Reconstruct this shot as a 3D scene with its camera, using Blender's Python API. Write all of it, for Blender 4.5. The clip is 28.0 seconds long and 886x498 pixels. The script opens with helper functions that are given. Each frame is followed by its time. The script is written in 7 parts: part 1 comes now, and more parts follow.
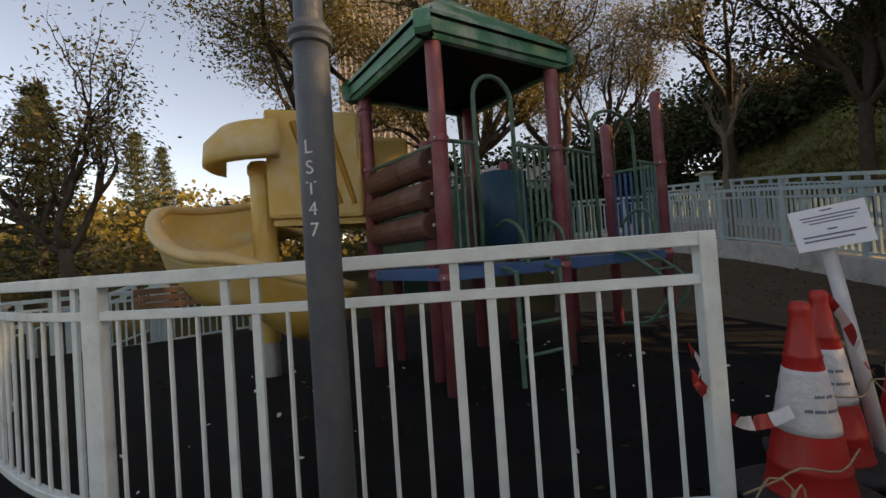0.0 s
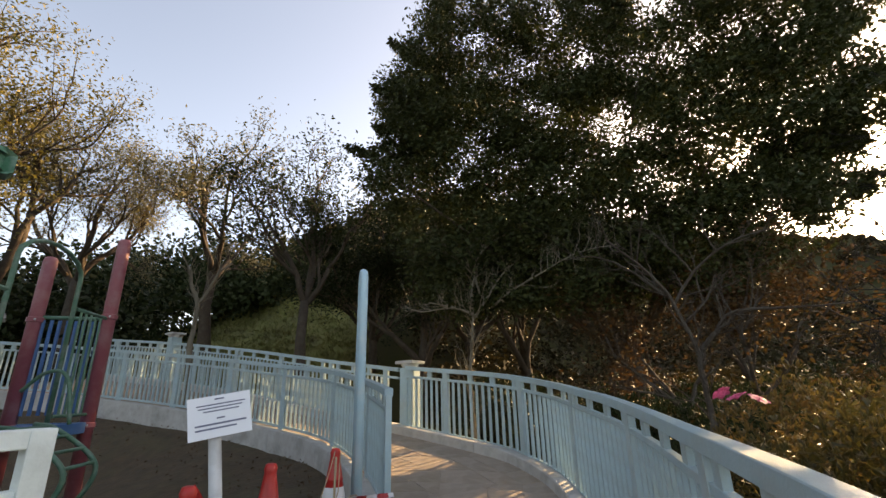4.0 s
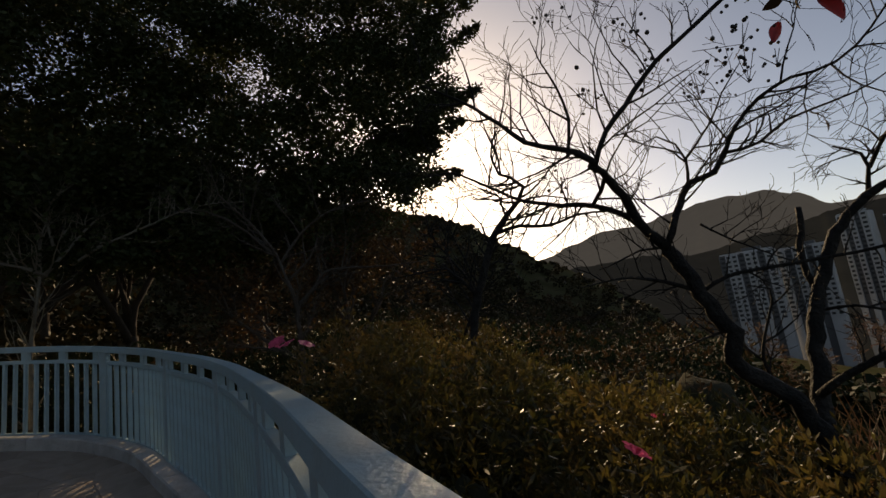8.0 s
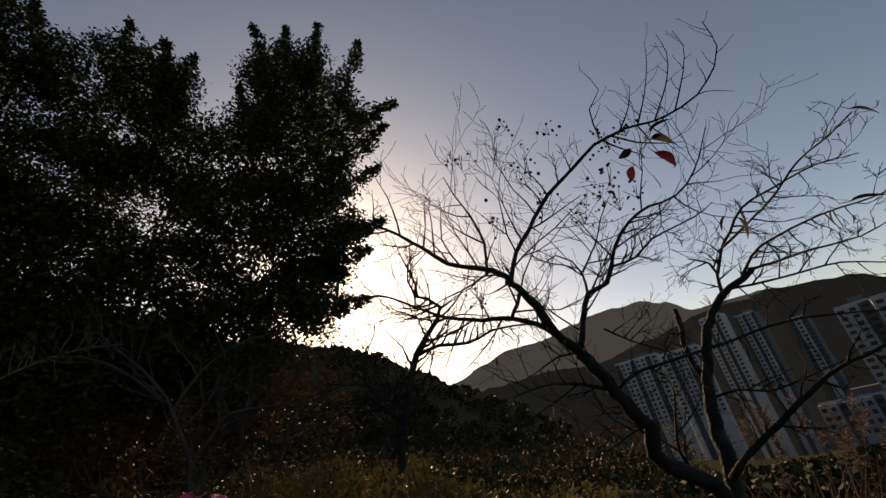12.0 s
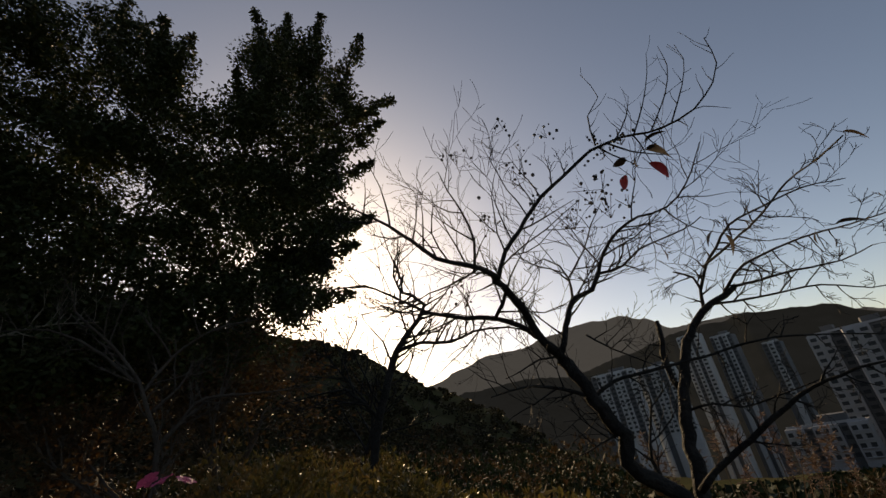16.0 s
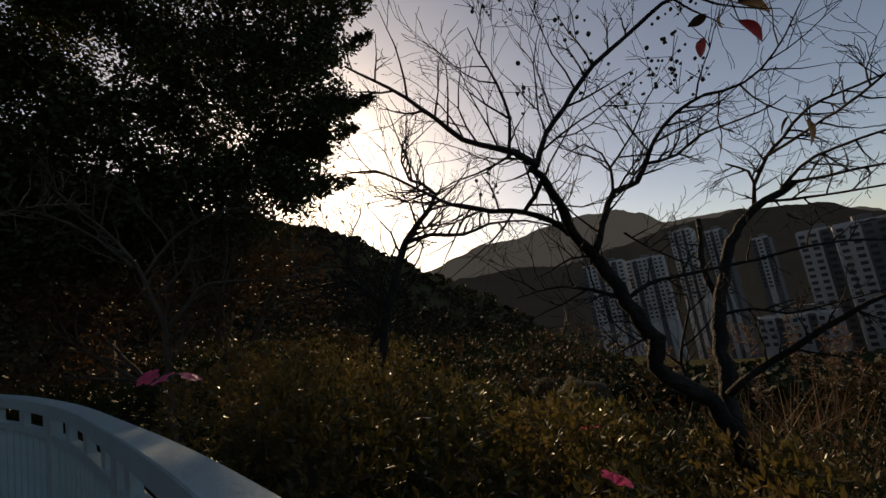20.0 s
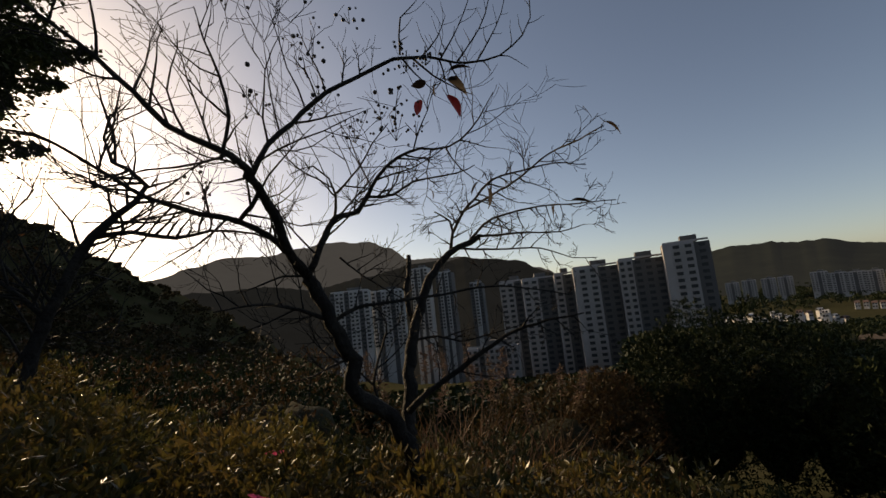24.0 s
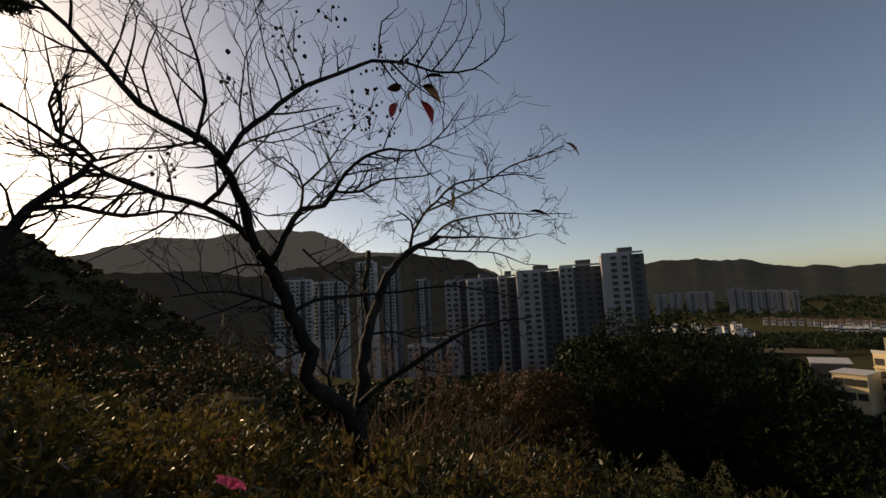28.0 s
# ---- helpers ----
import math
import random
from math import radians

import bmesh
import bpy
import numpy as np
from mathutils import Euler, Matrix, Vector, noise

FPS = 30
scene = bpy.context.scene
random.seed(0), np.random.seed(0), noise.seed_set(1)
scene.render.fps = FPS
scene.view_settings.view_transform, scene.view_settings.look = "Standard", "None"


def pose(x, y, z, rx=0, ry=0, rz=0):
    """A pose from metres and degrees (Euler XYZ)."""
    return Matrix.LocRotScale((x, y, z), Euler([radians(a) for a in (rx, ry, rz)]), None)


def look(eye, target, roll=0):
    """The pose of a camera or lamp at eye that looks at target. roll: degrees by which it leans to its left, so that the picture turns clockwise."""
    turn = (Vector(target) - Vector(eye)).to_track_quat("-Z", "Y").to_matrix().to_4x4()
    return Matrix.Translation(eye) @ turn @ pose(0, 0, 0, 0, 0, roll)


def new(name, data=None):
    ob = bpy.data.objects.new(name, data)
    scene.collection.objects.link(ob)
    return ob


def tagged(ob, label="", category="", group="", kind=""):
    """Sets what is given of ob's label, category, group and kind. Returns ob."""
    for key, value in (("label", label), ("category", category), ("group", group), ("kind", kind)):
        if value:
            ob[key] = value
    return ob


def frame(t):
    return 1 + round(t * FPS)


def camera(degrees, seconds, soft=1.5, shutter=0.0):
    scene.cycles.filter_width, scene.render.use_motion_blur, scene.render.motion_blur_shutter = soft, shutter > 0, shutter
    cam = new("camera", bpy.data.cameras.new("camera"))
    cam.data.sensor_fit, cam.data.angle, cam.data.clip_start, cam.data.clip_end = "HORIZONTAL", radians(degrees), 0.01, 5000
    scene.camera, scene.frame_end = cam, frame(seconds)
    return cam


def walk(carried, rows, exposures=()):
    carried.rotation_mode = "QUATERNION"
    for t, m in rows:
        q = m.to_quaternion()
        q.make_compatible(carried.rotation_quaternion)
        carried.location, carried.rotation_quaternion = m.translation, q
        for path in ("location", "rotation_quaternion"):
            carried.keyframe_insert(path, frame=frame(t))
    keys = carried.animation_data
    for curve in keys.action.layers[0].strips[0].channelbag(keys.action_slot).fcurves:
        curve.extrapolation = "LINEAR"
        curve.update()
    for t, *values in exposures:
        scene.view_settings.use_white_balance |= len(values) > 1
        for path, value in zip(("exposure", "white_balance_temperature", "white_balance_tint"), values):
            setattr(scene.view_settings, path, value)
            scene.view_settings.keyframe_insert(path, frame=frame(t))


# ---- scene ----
cam = camera(89.6, 28.0)
PATH = [
    (0, (0.461, -0.619, 1.006), (0.287, 1.373, 1.046), -3.90),
    (0.5, (0.516, -0.625, 1.012), (0.736, 1.362, 1.067), -3.02),
    (1, (0.554, -0.609, 1.013), (1.076, 1.321, 1.063), -2.87),
    (1.5, (0.633, -0.634, 1.018), (1.501, 1.165, 1.123), -2.47),
    (2, (0.668, -0.652, 1.028), (1.763, 1.005, 1.263), -0.45),
    (2.5, (0.673, -0.664, 1.055), (1.839, 0.914, 1.440), 0.94),
    (3, (0.672, -0.657, 1.075), (1.853, 0.885, 1.552), -0.12),
    (3.5, (0.691, -0.675, 1.092), (2.016, 0.734, 1.601), -0.61),
    (4, (0.773, -0.651, 1.102), (2.343, 0.421, 1.724), -1.33),
    (4.5, (0.829, -0.645, 1.101), (2.601, 0.062, 1.703), -2.07),
    (6.5, (0.848, -0.799, 1.088), (2.795, -0.906, 1.533), -8.72),
    (7, (0.851, -0.85, 1.084), (2.793, -1.133, 1.468), -9.71),
    (7.5, (0.847, -0.87, 1.079), (2.773, -1.314, 1.383), -9.25),
    (8, (0.84, -0.857, 1.078), (2.781, -1.217, 1.398), -7.88),
    (8.5, (0.819, -0.823, 1.084), (2.775, -1.054, 1.434), -7.15),
    (9, (0.806, -0.796, 1.083), (2.758, -0.956, 1.487), -6.70),
    (9.5, (0.79, -0.769, 1.082), (2.735, -0.879, 1.538), -7.25),
    (10, (0.786, -0.759, 1.083), (2.706, -0.973, 1.6), -8.06),
    (10.5, (0.799, -0.758, 1.076), (2.688, -1.123, 1.623), -8.87),
    (11, (0.801, -0.749, 1.069), (2.619, -1.302, 1.693), -11.63),
    (11.5, (0.79, -0.758, 1.053), (2.503, -1.491, 1.78), -15.65),
    (12, (0.799, -0.758, 1.052), (2.459, -1.568, 1.819), -15.54),
    (12.5, (0.794, -0.747, 1.047), (2.413, -1.633, 1.818), -16.55),
    (14.5, (0.831, -0.764, 1.039), (2.443, -1.637, 1.838), -12.31),
    (15, (0.836, -0.771, 1.035), (2.441, -1.675, 1.815), -12.88),
    (15.5, (0.830, -0.768, 1.037), (2.447, -1.652, 1.814), -12.97),
    (16, (0.821, -0.754, 1.034), (2.456, -1.617, 1.796), -12.09),
    (16.5, (0.823, -0.747, 1.038), (2.447, -1.621, 1.813), -12.07),
    (17, (0.828, -0.733, 1.039), (2.460, -1.622, 1.777), -10.97),
    (17.5, (0.868, -0.714, 1.050), (2.582, -1.502, 1.714), -11.34),
    (18, (0.942, -0.717, 1.071), (2.664, -1.399, 1.828), -12.82),
    (18.5, (0.980, -0.714, 1.093), (2.797, -1.303, 1.687), -13.86),
    (19, (1.015, -0.718, 1.117), (2.861, -1.315, 1.603), -12.88),
    (19.5, (1.033, -0.728, 1.123), (2.894, -1.393, 1.433), -11.47),
    (20, (1.048, -0.774, 1.112), (2.837, -1.619, 1.407), -10.04),
    (20.5, (1.030, -0.823, 1.103), (2.699, -1.895, 1.358), -10.49),
    (21, (1.009, -0.828, 1.097), (2.588, -2.028, 1.350), -10.05),
    (21.5, (1.004, -0.840, 1.090), (2.532, -2.110, 1.315), -10.36),
    (23.5, (0.978, -0.873, 1.078), (2.224, -2.424, 1.285), -9.36),
    (24, (0.974, -0.871, 1.077), (2.067, -2.527, 1.323), -6.37),
    (24.5, (0.972, -0.870, 1.077), (1.867, -2.644, 1.307), -4.39),
    (25, (0.966, -0.869, 1.079), (1.710, -2.706, 1.348), -3.30),
    (25.5, (0.969, -0.834, 1.084), (1.808, -2.614, 1.438), -3.59),
    (26, (0.981, -0.794, 1.087), (2.046, -2.446, 1.461), -3.44),
    (26.5, (0.986, -0.779, 1.089), (2.191, -2.327, 1.476), -4.31),
    (27, (0.986, -0.779, 1.090), (2.202, -2.321, 1.469), -3.76),
    (27.5, (0.984, -0.775, 1.089), (2.180, -2.351, 1.385), -3.74),
    (28, (0.982, -0.784, 1.086), (1.878, -2.559, 1.299), -3.12),
]
walk(cam, [(t, look(eye, target, roll)) for t, eye, target, roll in PATH],
     exposures=[(0, 1.55, 15100, 22), (0.5, 2.20, 14000, 23), (1, 2.85, 13600, 24), (2, 2.88, 13600, 22), (3, 2.42, 14300, 19), (4.5, 2.40, 14300, 18), (6.5, 0.27, 10300, 15), (8, 0.07, 10300, 15), (11, 0.07, 10200, 15), (17, 0.15, 10000, 14), (20, -0.05, 10000, 15), (25, 0.13, 9900, 15), (28, 0.10, 9900, 15)])

# ---- daylight ----
SUN_AZ, SUN_EL = radians(99.0), radians(18.6)
SUN_DIR = Vector((math.sin(SUN_AZ) * math.cos(SUN_EL), math.cos(SUN_AZ) * math.cos(SUN_EL), math.sin(SUN_EL)))
world = bpy.data.worlds.new("world")
scene.world = world
world.use_nodes = True
_n, _l = world.node_tree.nodes, world.node_tree.links
_sky = _n.new("ShaderNodeTexSky")
_sky.sky_type, _sky.sun_disc = "NISHITA", False
_sky.sun_elevation, _sky.sun_rotation = SUN_EL, SUN_AZ
_sky.air_density, _sky.dust_density, _sky.ozone_density = 0.65, 0.9, 2.6
_l.new(_sky.outputs[0], _n["Background"].inputs[0])
_n["Background"].inputs[1].default_value = 0.13
_sun = bpy.data.lights.new("sun", "SUN")
_sun.energy, _sun.angle, _sun.color = 2.7, radians(0.55), (1.0, 0.87, 0.68)
sun = new("sun", _sun)
sun.matrix_world = look(SUN_DIR * 60, (0, 0, 0))

# ---- materials ----
def material(name, color, rough=0.7, metal=0.0, second=None, scale=8.0, mix=0.5, bump=0.0, bump_scale=60.0, detail=6.0,
             stain=None, stain_scale=2.0, stain_amount=0.35, island=0.0, trans=0.0, coat=0.0, spec=None):
    """A procedural surface: two colours mixed by fine noise, broad stains, fine relief and a little change from piece to piece."""
    m = bpy.data.materials.new(name)
    m.use_nodes = True
    n, l = m.node_tree.nodes, m.node_tree.links
    b = n["Principled BSDF"]
    b.inputs["Roughness"].default_value, b.inputs["Metallic"].default_value = rough, metal
    if spec is not None:
        b.inputs["Specular IOR Level"].default_value = spec
    if coat:
        b.inputs["Coat Weight"].default_value, b.inputs["Coat Roughness"].default_value = coat, 0.25
    tc = n.new("ShaderNodeTexCoord")
    second = second or tuple(c * 0.72 for c in color)
    fine = n.new("ShaderNodeTexNoise")
    fine.inputs["Scale"].default_value, fine.inputs["Detail"].default_value = scale, detail
    l.new(tc.outputs["Object"], fine.inputs["Vector"])
    ramp = n.new("ShaderNodeValToRGB")
    ramp.color_ramp.elements[0].position, ramp.color_ramp.elements[1].position = 0.5 - mix / 2, 0.5 + mix / 2
    ramp.color_ramp.elements[0].color, ramp.color_ramp.elements[1].color = (*color, 1), (*second, 1)
    l.new(fine.outputs[0], ramp.inputs[0])
    out = ramp.outputs[0]
    if stain:
        broad = n.new("ShaderNodeTexNoise")
        broad.inputs["Scale"].default_value, broad.inputs["Detail"].default_value = stain_scale, 8.0
        broad.inputs["Roughness"].default_value = 0.65
        l.new(tc.outputs["Object"], broad.inputs["Vector"])
        r2 = n.new("ShaderNodeValToRGB")
        r2.color_ramp.elements[0].position, r2.color_ramp.elements[1].position = 0.48, 0.72
        r2.color_ramp.elements[0].color, r2.color_ramp.elements[1].color = (0, 0, 0, 1), (stain_amount,) * 3 + (1,)
        l.new(broad.outputs[0], r2.inputs[0])
        mx = n.new("ShaderNodeMix")
        mx.data_type = "RGBA"
        l.new(r2.outputs[0], mx.inputs[0])
        l.new(out, mx.inputs[6])
        mx.inputs[7].default_value = (*stain, 1)
        out = mx.outputs[2]
    if island:
        geo, info, add, hsv = n.new("ShaderNodeNewGeometry"), n.new("ShaderNodeObjectInfo"), n.new("ShaderNodeMath"), n.new("ShaderNodeHueSaturation")
        add.operation = "ADD"
        l.new(geo.outputs["Random Per Island"], add.inputs[0])
        l.new(info.outputs["Random"], add.inputs[1])
        val = n.new("ShaderNodeMapRange")
        val.inputs[2].default_value = 2.0
        val.inputs[3].default_value, val.inputs[4].default_value = 1 - island, 1 + island
        l.new(add.outputs[0], val.inputs[0])
        hue = n.new("ShaderNodeMapRange")
        hue.inputs[2].default_value = 2.0
        hue.inputs[3].default_value, hue.inputs[4].default_value = 0.5 + 0.05 * island, 0.5 - 0.05 * island
        l.new(add.outputs[0], hue.inputs[0])
        l.new(hue.outputs[0], hsv.inputs["Hue"])
        l.new(val.outputs[0], hsv.inputs["Value"])
        l.new(out, hsv.inputs["Color"])
        out = hsv.outputs[0]
    l.new(out, b.inputs["Base Color"])
    if bump:
        bn, bt = n.new("ShaderNodeBump"), n.new("ShaderNodeTexNoise")
        bt.inputs["Scale"].default_value, bt.inputs["Detail"].default_value = bump_scale, 8.0
        l.new(tc.outputs["Object"], bt.inputs["Vector"])
        bn.inputs["Strength"].default_value, bn.inputs["Distance"].default_value = bump, 0.02
        l.new(bt.outputs[0], bn.inputs["Height"])
        l.new(bn.outputs[0], b.inputs["Normal"])
    if trans:
        tr, ms = n.new("ShaderNodeBsdfTranslucent"), n.new("ShaderNodeMixShader")
        l.new(out, tr.inputs[0])
        ms.inputs[0].default_value = trans
        l.new(b.outputs[0], ms.inputs[1])
        l.new(tr.outputs[0], ms.inputs[2])
        l.new(ms.outputs[0], n["Material Output"].inputs[0])
    return m


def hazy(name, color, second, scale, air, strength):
    """A far slope; the bright air before it is painted in as emission."""
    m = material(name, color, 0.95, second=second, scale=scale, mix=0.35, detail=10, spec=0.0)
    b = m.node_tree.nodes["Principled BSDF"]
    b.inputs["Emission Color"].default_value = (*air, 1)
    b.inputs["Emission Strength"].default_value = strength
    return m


M_FENCE = material("pale_green_paint", (0.33, 0.48, 0.51), 0.45, second=(0.29, 0.425, 0.455), scale=14, stain=(0.33, 0.36, 0.33), stain_scale=5, stain_amount=0.5, bump=0.12, bump_scale=90)
M_GATE = material("off_white_green_paint", (0.70, 0.77, 0.745), 0.5, second=(0.63, 0.70, 0.68), scale=14, stain=(0.36, 0.39, 0.36), stain_scale=6, stain_amount=0.5, bump=0.12, bump_scale=90)
M_FENCE_BLUE = material("pale_blue_paint", (0.36, 0.58, 0.66), 0.4, second=(0.33, 0.53, 0.61), scale=10, stain=(0.55, 0.60, 0.60), stain_scale=6, stain_amount=0.6, bump=0.15, bump_scale=80)
M_POLE = material("dark_grey_paint", (0.078, 0.098, 0.115), 0.5, second=(0.10, 0.122, 0.14), scale=9, stain=(0.20, 0.21, 0.21), stain_scale=7, stain_amount=0.35, bump=0.2, bump_scale=120)
M_WHITE_MARK = material("white_paint_mark", (0.75, 0.75, 0.72), 0.7, scale=60, second=(0.5, 0.5, 0.5), mix=0.3)
M_MAROON = material("maroon_coated_steel", (0.29, 0.062, 0.078), 0.45, second=(0.33, 0.085, 0.10), scale=7, stain=(0.42, 0.25, 0.25), stain_scale=4, stain_amount=0.4, bump=0.12, bump_scale=120)
M_GREEN_METAL = material("green_coated_steel", (0.045, 0.15, 0.095), 0.5, second=(0.06, 0.18, 0.12), scale=12, stain=(0.24, 0.28, 0.25), stain_scale=9, stain_amount=0.65)
# the pale stain holds weathering and also sky reflection painted into the colour
M_ROOF = material("green_moulded_plastic", (0.04, 0.23, 0.14), 0.5, second=(0.06, 0.29, 0.19), scale=5, stain=(0.55, 0.60, 0.57), stain_scale=2.4, stain_amount=0.9, bump=0.1, bump_scale=40)
M_YELLOW = material("yellow_moulded_plastic", (0.66, 0.38, 0.08), 0.45, second=(0.68, 0.45, 0.14), scale=4, stain=(0.68, 0.58, 0.38), stain_scale=2.2, stain_amount=0.85, bump=0.08, bump_scale=60)
M_RIM = material("pale_yellow_plastic", (0.70, 0.50, 0.24), 0.5, second=(0.66, 0.44, 0.18), scale=6, stain=(0.45, 0.32, 0.2), stain_scale=9, stain_amount=0.5)
M_BLUE = material("blue_moulded_plastic", (0.010, 0.11, 0.27), 0.45, second=(0.014, 0.14, 0.32), scale=5, stain=(0.15, 0.2, 0.3), stain_scale=3, stain_amount=0.4)
M_BLUEGREEN = material("dark_teal_plastic", (0.012, 0.085, 0.14), 0.5, second=(0.016, 0.11, 0.17), scale=5, stain=(0.08, 0.15, 0.2), stain_scale=3, stain_amount=0.4)
M_BROWN = material("brown_moulded_plastic", (0.12, 0.045, 0.032), 0.5, second=(0.16, 0.065, 0.045), scale=6, stain=(0.25, 0.14, 0.11), stain_scale=4, stain_amount=0.5)
M_POST_WHITE = material("white_painted_steel", (0.66, 0.66, 0.64), 0.35, second=(0.55, 0.55, 0.54), scale=12, stain=(0.35, 0.33, 0.30), stain_scale=9, stain_amount=0.4)
M_STEEL = material("brushed_steel", (0.55, 0.55, 0.54), 0.28, 1.0, second=(0.45, 0.45, 0.45), scale=30)
M_GALV = material("galvanised_steel", (0.42, 0.43, 0.44), 0.5, 0.7, second=(0.35, 0.36, 0.37), scale=20)
M_CONE = material("orange_red_pvc", (0.60, 0.024, 0.020), 0.42, second=(0.52, 0.022, 0.018), scale=6, stain=(0.36, 0.04, 0.025), stain_scale=8, stain_amount=0.55, bump=0.1, bump_scale=40)
M_SLEEVE = material("white_reflective_sleeve", (0.70, 0.70, 0.69), 0.35, second=(0.60, 0.60, 0.61), scale=14, stain=(0.42, 0.41, 0.40), stain_scale=9, stain_amount=0.5, bump=0.5, bump_scale=22)
M_CONE_FOOT = material("black_rubber", (0.018, 0.018, 0.02), 0.75, second=(0.03, 0.03, 0.03), scale=20, bump=0.3)
M_TAPE_RED = material("red_tape", (0.55, 0.03, 0.03), 0.4, scale=20)
M_TAPE_WHITE = material("white_tape", (0.75, 0.73, 0.72), 0.4, scale=20, second=(0.62, 0.6, 0.6))
M_STRING = material("tan_string", (0.46, 0.33, 0.20), 0.9, second=(0.34, 0.24, 0.15), scale=80)
M_PAPER = material("laminated_paper", (0.74, 0.76, 0.80), 0.25, second=(0.70, 0.72, 0.77), scale=5)
M_INK = material("grey_blue_ink", (0.14, 0.16, 0.24), 0.6, scale=40)
M_CONCRETE = material("weathered_concrete", (0.52, 0.52, 0.50), 0.9, second=(0.42, 0.39, 0.36), scale=9, stain=(0.16, 0.15, 0.13), stain_scale=2.5, stain_amount=0.5, bump=0.5, bump_scale=45)
M_PATH = material("tan_stamped_paving", (0.40, 0.315, 0.25), 0.85, second=(0.32, 0.25, 0.20), scale=10, stain=(0.22, 0.165, 0.12), stain_scale=1.6, stain_amount=0.6, bump=0.45, bump_scale=50, island=0.10)
M_JOINT = material("dark_joint", (0.37, 0.29, 0.23), 0.95, second=(0.30, 0.235, 0.185), scale=30, bump=0.4)
M_MAT = material("black_rubber_safety_mat", (0.006, 0.006, 0.006), 0.95, second=(0.010, 0.010, 0.010), scale=40, spec=0.12, stain=(0.026, 0.026, 0.025), stain_scale=1.5, stain_amount=0.4, bump=0.4, bump_scale=160)
M_SOIL = material("bare_brown_soil", (0.105, 0.066, 0.036), 0.95, second=(0.055, 0.036, 0.022), scale=6, stain=(0.075, 0.07, 0.03), stain_scale=1.3, stain_amount=0.6, bump=0.8, bump_scale=18)
M_GROUND = material("wooded_ground", (0.045, 0.05, 0.022), 0.95, second=(0.075, 0.062, 0.036), scale=0.35, stain=(0.09, 0.085, 0.04), stain_scale=0.05, stain_amount=0.5, bump=0.6, bump_scale=1.2, detail=12, spec=0.0)
M_BARK = material("grey_brown_bark", (0.14, 0.115, 0.095), 0.9, second=(0.08, 0.065, 0.055), scale=24, stain=(0.24, 0.23, 0.20), stain_scale=8, stain_amount=0.55, bump=0.8, bump_scale=55, spec=0.1)
M_BARK_PALE = material("pale_grey_bark", (0.19, 0.165, 0.13), 0.9, second=(0.14, 0.12, 0.095), scale=20, stain=(0.16, 0.14, 0.11), stain_scale=7, stain_amount=0.5, bump=0.6, bump_scale=50, spec=0.1)
# near-black copy of the bark: the backlit silhouette is put into its colour
M_BARK_SHADE = material("backlit_grey_bark", (0.020, 0.017, 0.015), 0.75, second=(0.014, 0.013, 0.012), scale=24, stain=(0.07, 0.062, 0.052), stain_scale=9, stain_amount=0.5, bump=0.9, bump_scale=55, spec=0.2)
M_BARK_DARK = material("dark_bark", (0.085, 0.065, 0.052), 0.9, second=(0.05, 0.04, 0.033), scale=20, stain=(0.14, 0.13, 0.11), stain_scale=5, stain_amount=0.4, bump=0.8, bump_scale=40, spec=0.1)
M_LEAF_DARK = material("dark_glossy_leaf", (0.017, 0.027, 0.010), 0.6, second=(0.026, 0.036, 0.013), scale=2, island=0.5, trans=0.08, spec=0.10)
M_LEAF_CROWN = material("evergreen_crown_leaf", (0.024, 0.034, 0.011), 0.55, second=(0.036, 0.044, 0.015), scale=2, island=0.5, trans=0.2, spec=0.15)
M_LEAF_HILL = material("dry_scrub_leaf", (0.040, 0.034, 0.015), 0.6, second=(0.052, 0.036, 0.016), scale=0.4, island=0.5, trans=0.12, spec=0.1)
M_LEAF_OLIVE = material("olive_yellow_leaf", (0.15, 0.13, 0.04), 0.55, second=(0.22, 0.16, 0.045), scale=1.2, island=0.5, trans=0.42)
M_LEAF_AUTUMN = material("russet_leaf", (0.070, 0.038, 0.015), 0.6, second=(0.048, 0.036, 0.014), scale=1.0, island=0.5, trans=0.25, spec=0.2)
M_LEAF_GREY = material("dusty_green_leaf", (0.12, 0.115, 0.058), 0.55, second=(0.16, 0.13, 0.06), scale=1.4, island=0.45, trans=0.3)
M_LEAF_PINE = material("pine_needles", (0.035, 0.055, 0.03), 0.6, second=(0.055, 0.07, 0.035), scale=3, island=0.3, trans=0.1)
M_AZALEA = material("azalea_leaf", (0.055, 0.062, 0.018), 0.35, second=(0.12, 0.072, 0.022), scale=1.6, mix=0.35, island=0.65, trans=0.55, spec=0.5)
M_SHRUB = material("shade_shrub_leaf", (0.040, 0.045, 0.014), 0.45, second=(0.062, 0.05, 0.017), scale=2.2, island=0.55, trans=0.2, spec=0.3)
M_HEDGE_CORE = material("hedge_shade", (0.025, 0.027, 0.014), 0.95, second=(0.04, 0.035, 0.02), scale=12, bump=0.8, bump_scale=25, spec=0.1)
M_PINK = material("pink_petal", (0.72, 0.09, 0.22), 0.5, second=(0.78, 0.16, 0.32), scale=20, trans=0.4)
M_REDLEAF = material("red_leaf", (0.20, 0.012, 0.014), 0.5, second=(0.11, 0.010, 0.012), scale=12, trans=0.2)
M_BROWNLEAF = material("dry_brown_leaf", (0.05, 0.03, 0.02), 0.8, second=(0.036, 0.024, 0.016), scale=12, trans=0.05, spec=0.1)
M_BERRY = material("dark_berry", (0.03, 0.025, 0.02), 0.6, scale=20)
M_GRASS = material("dry_grass_blade", (0.12, 0.065, 0.032), 0.8, second=(0.075, 0.05, 0.025), scale=1.5, island=0.4, trans=0.3)
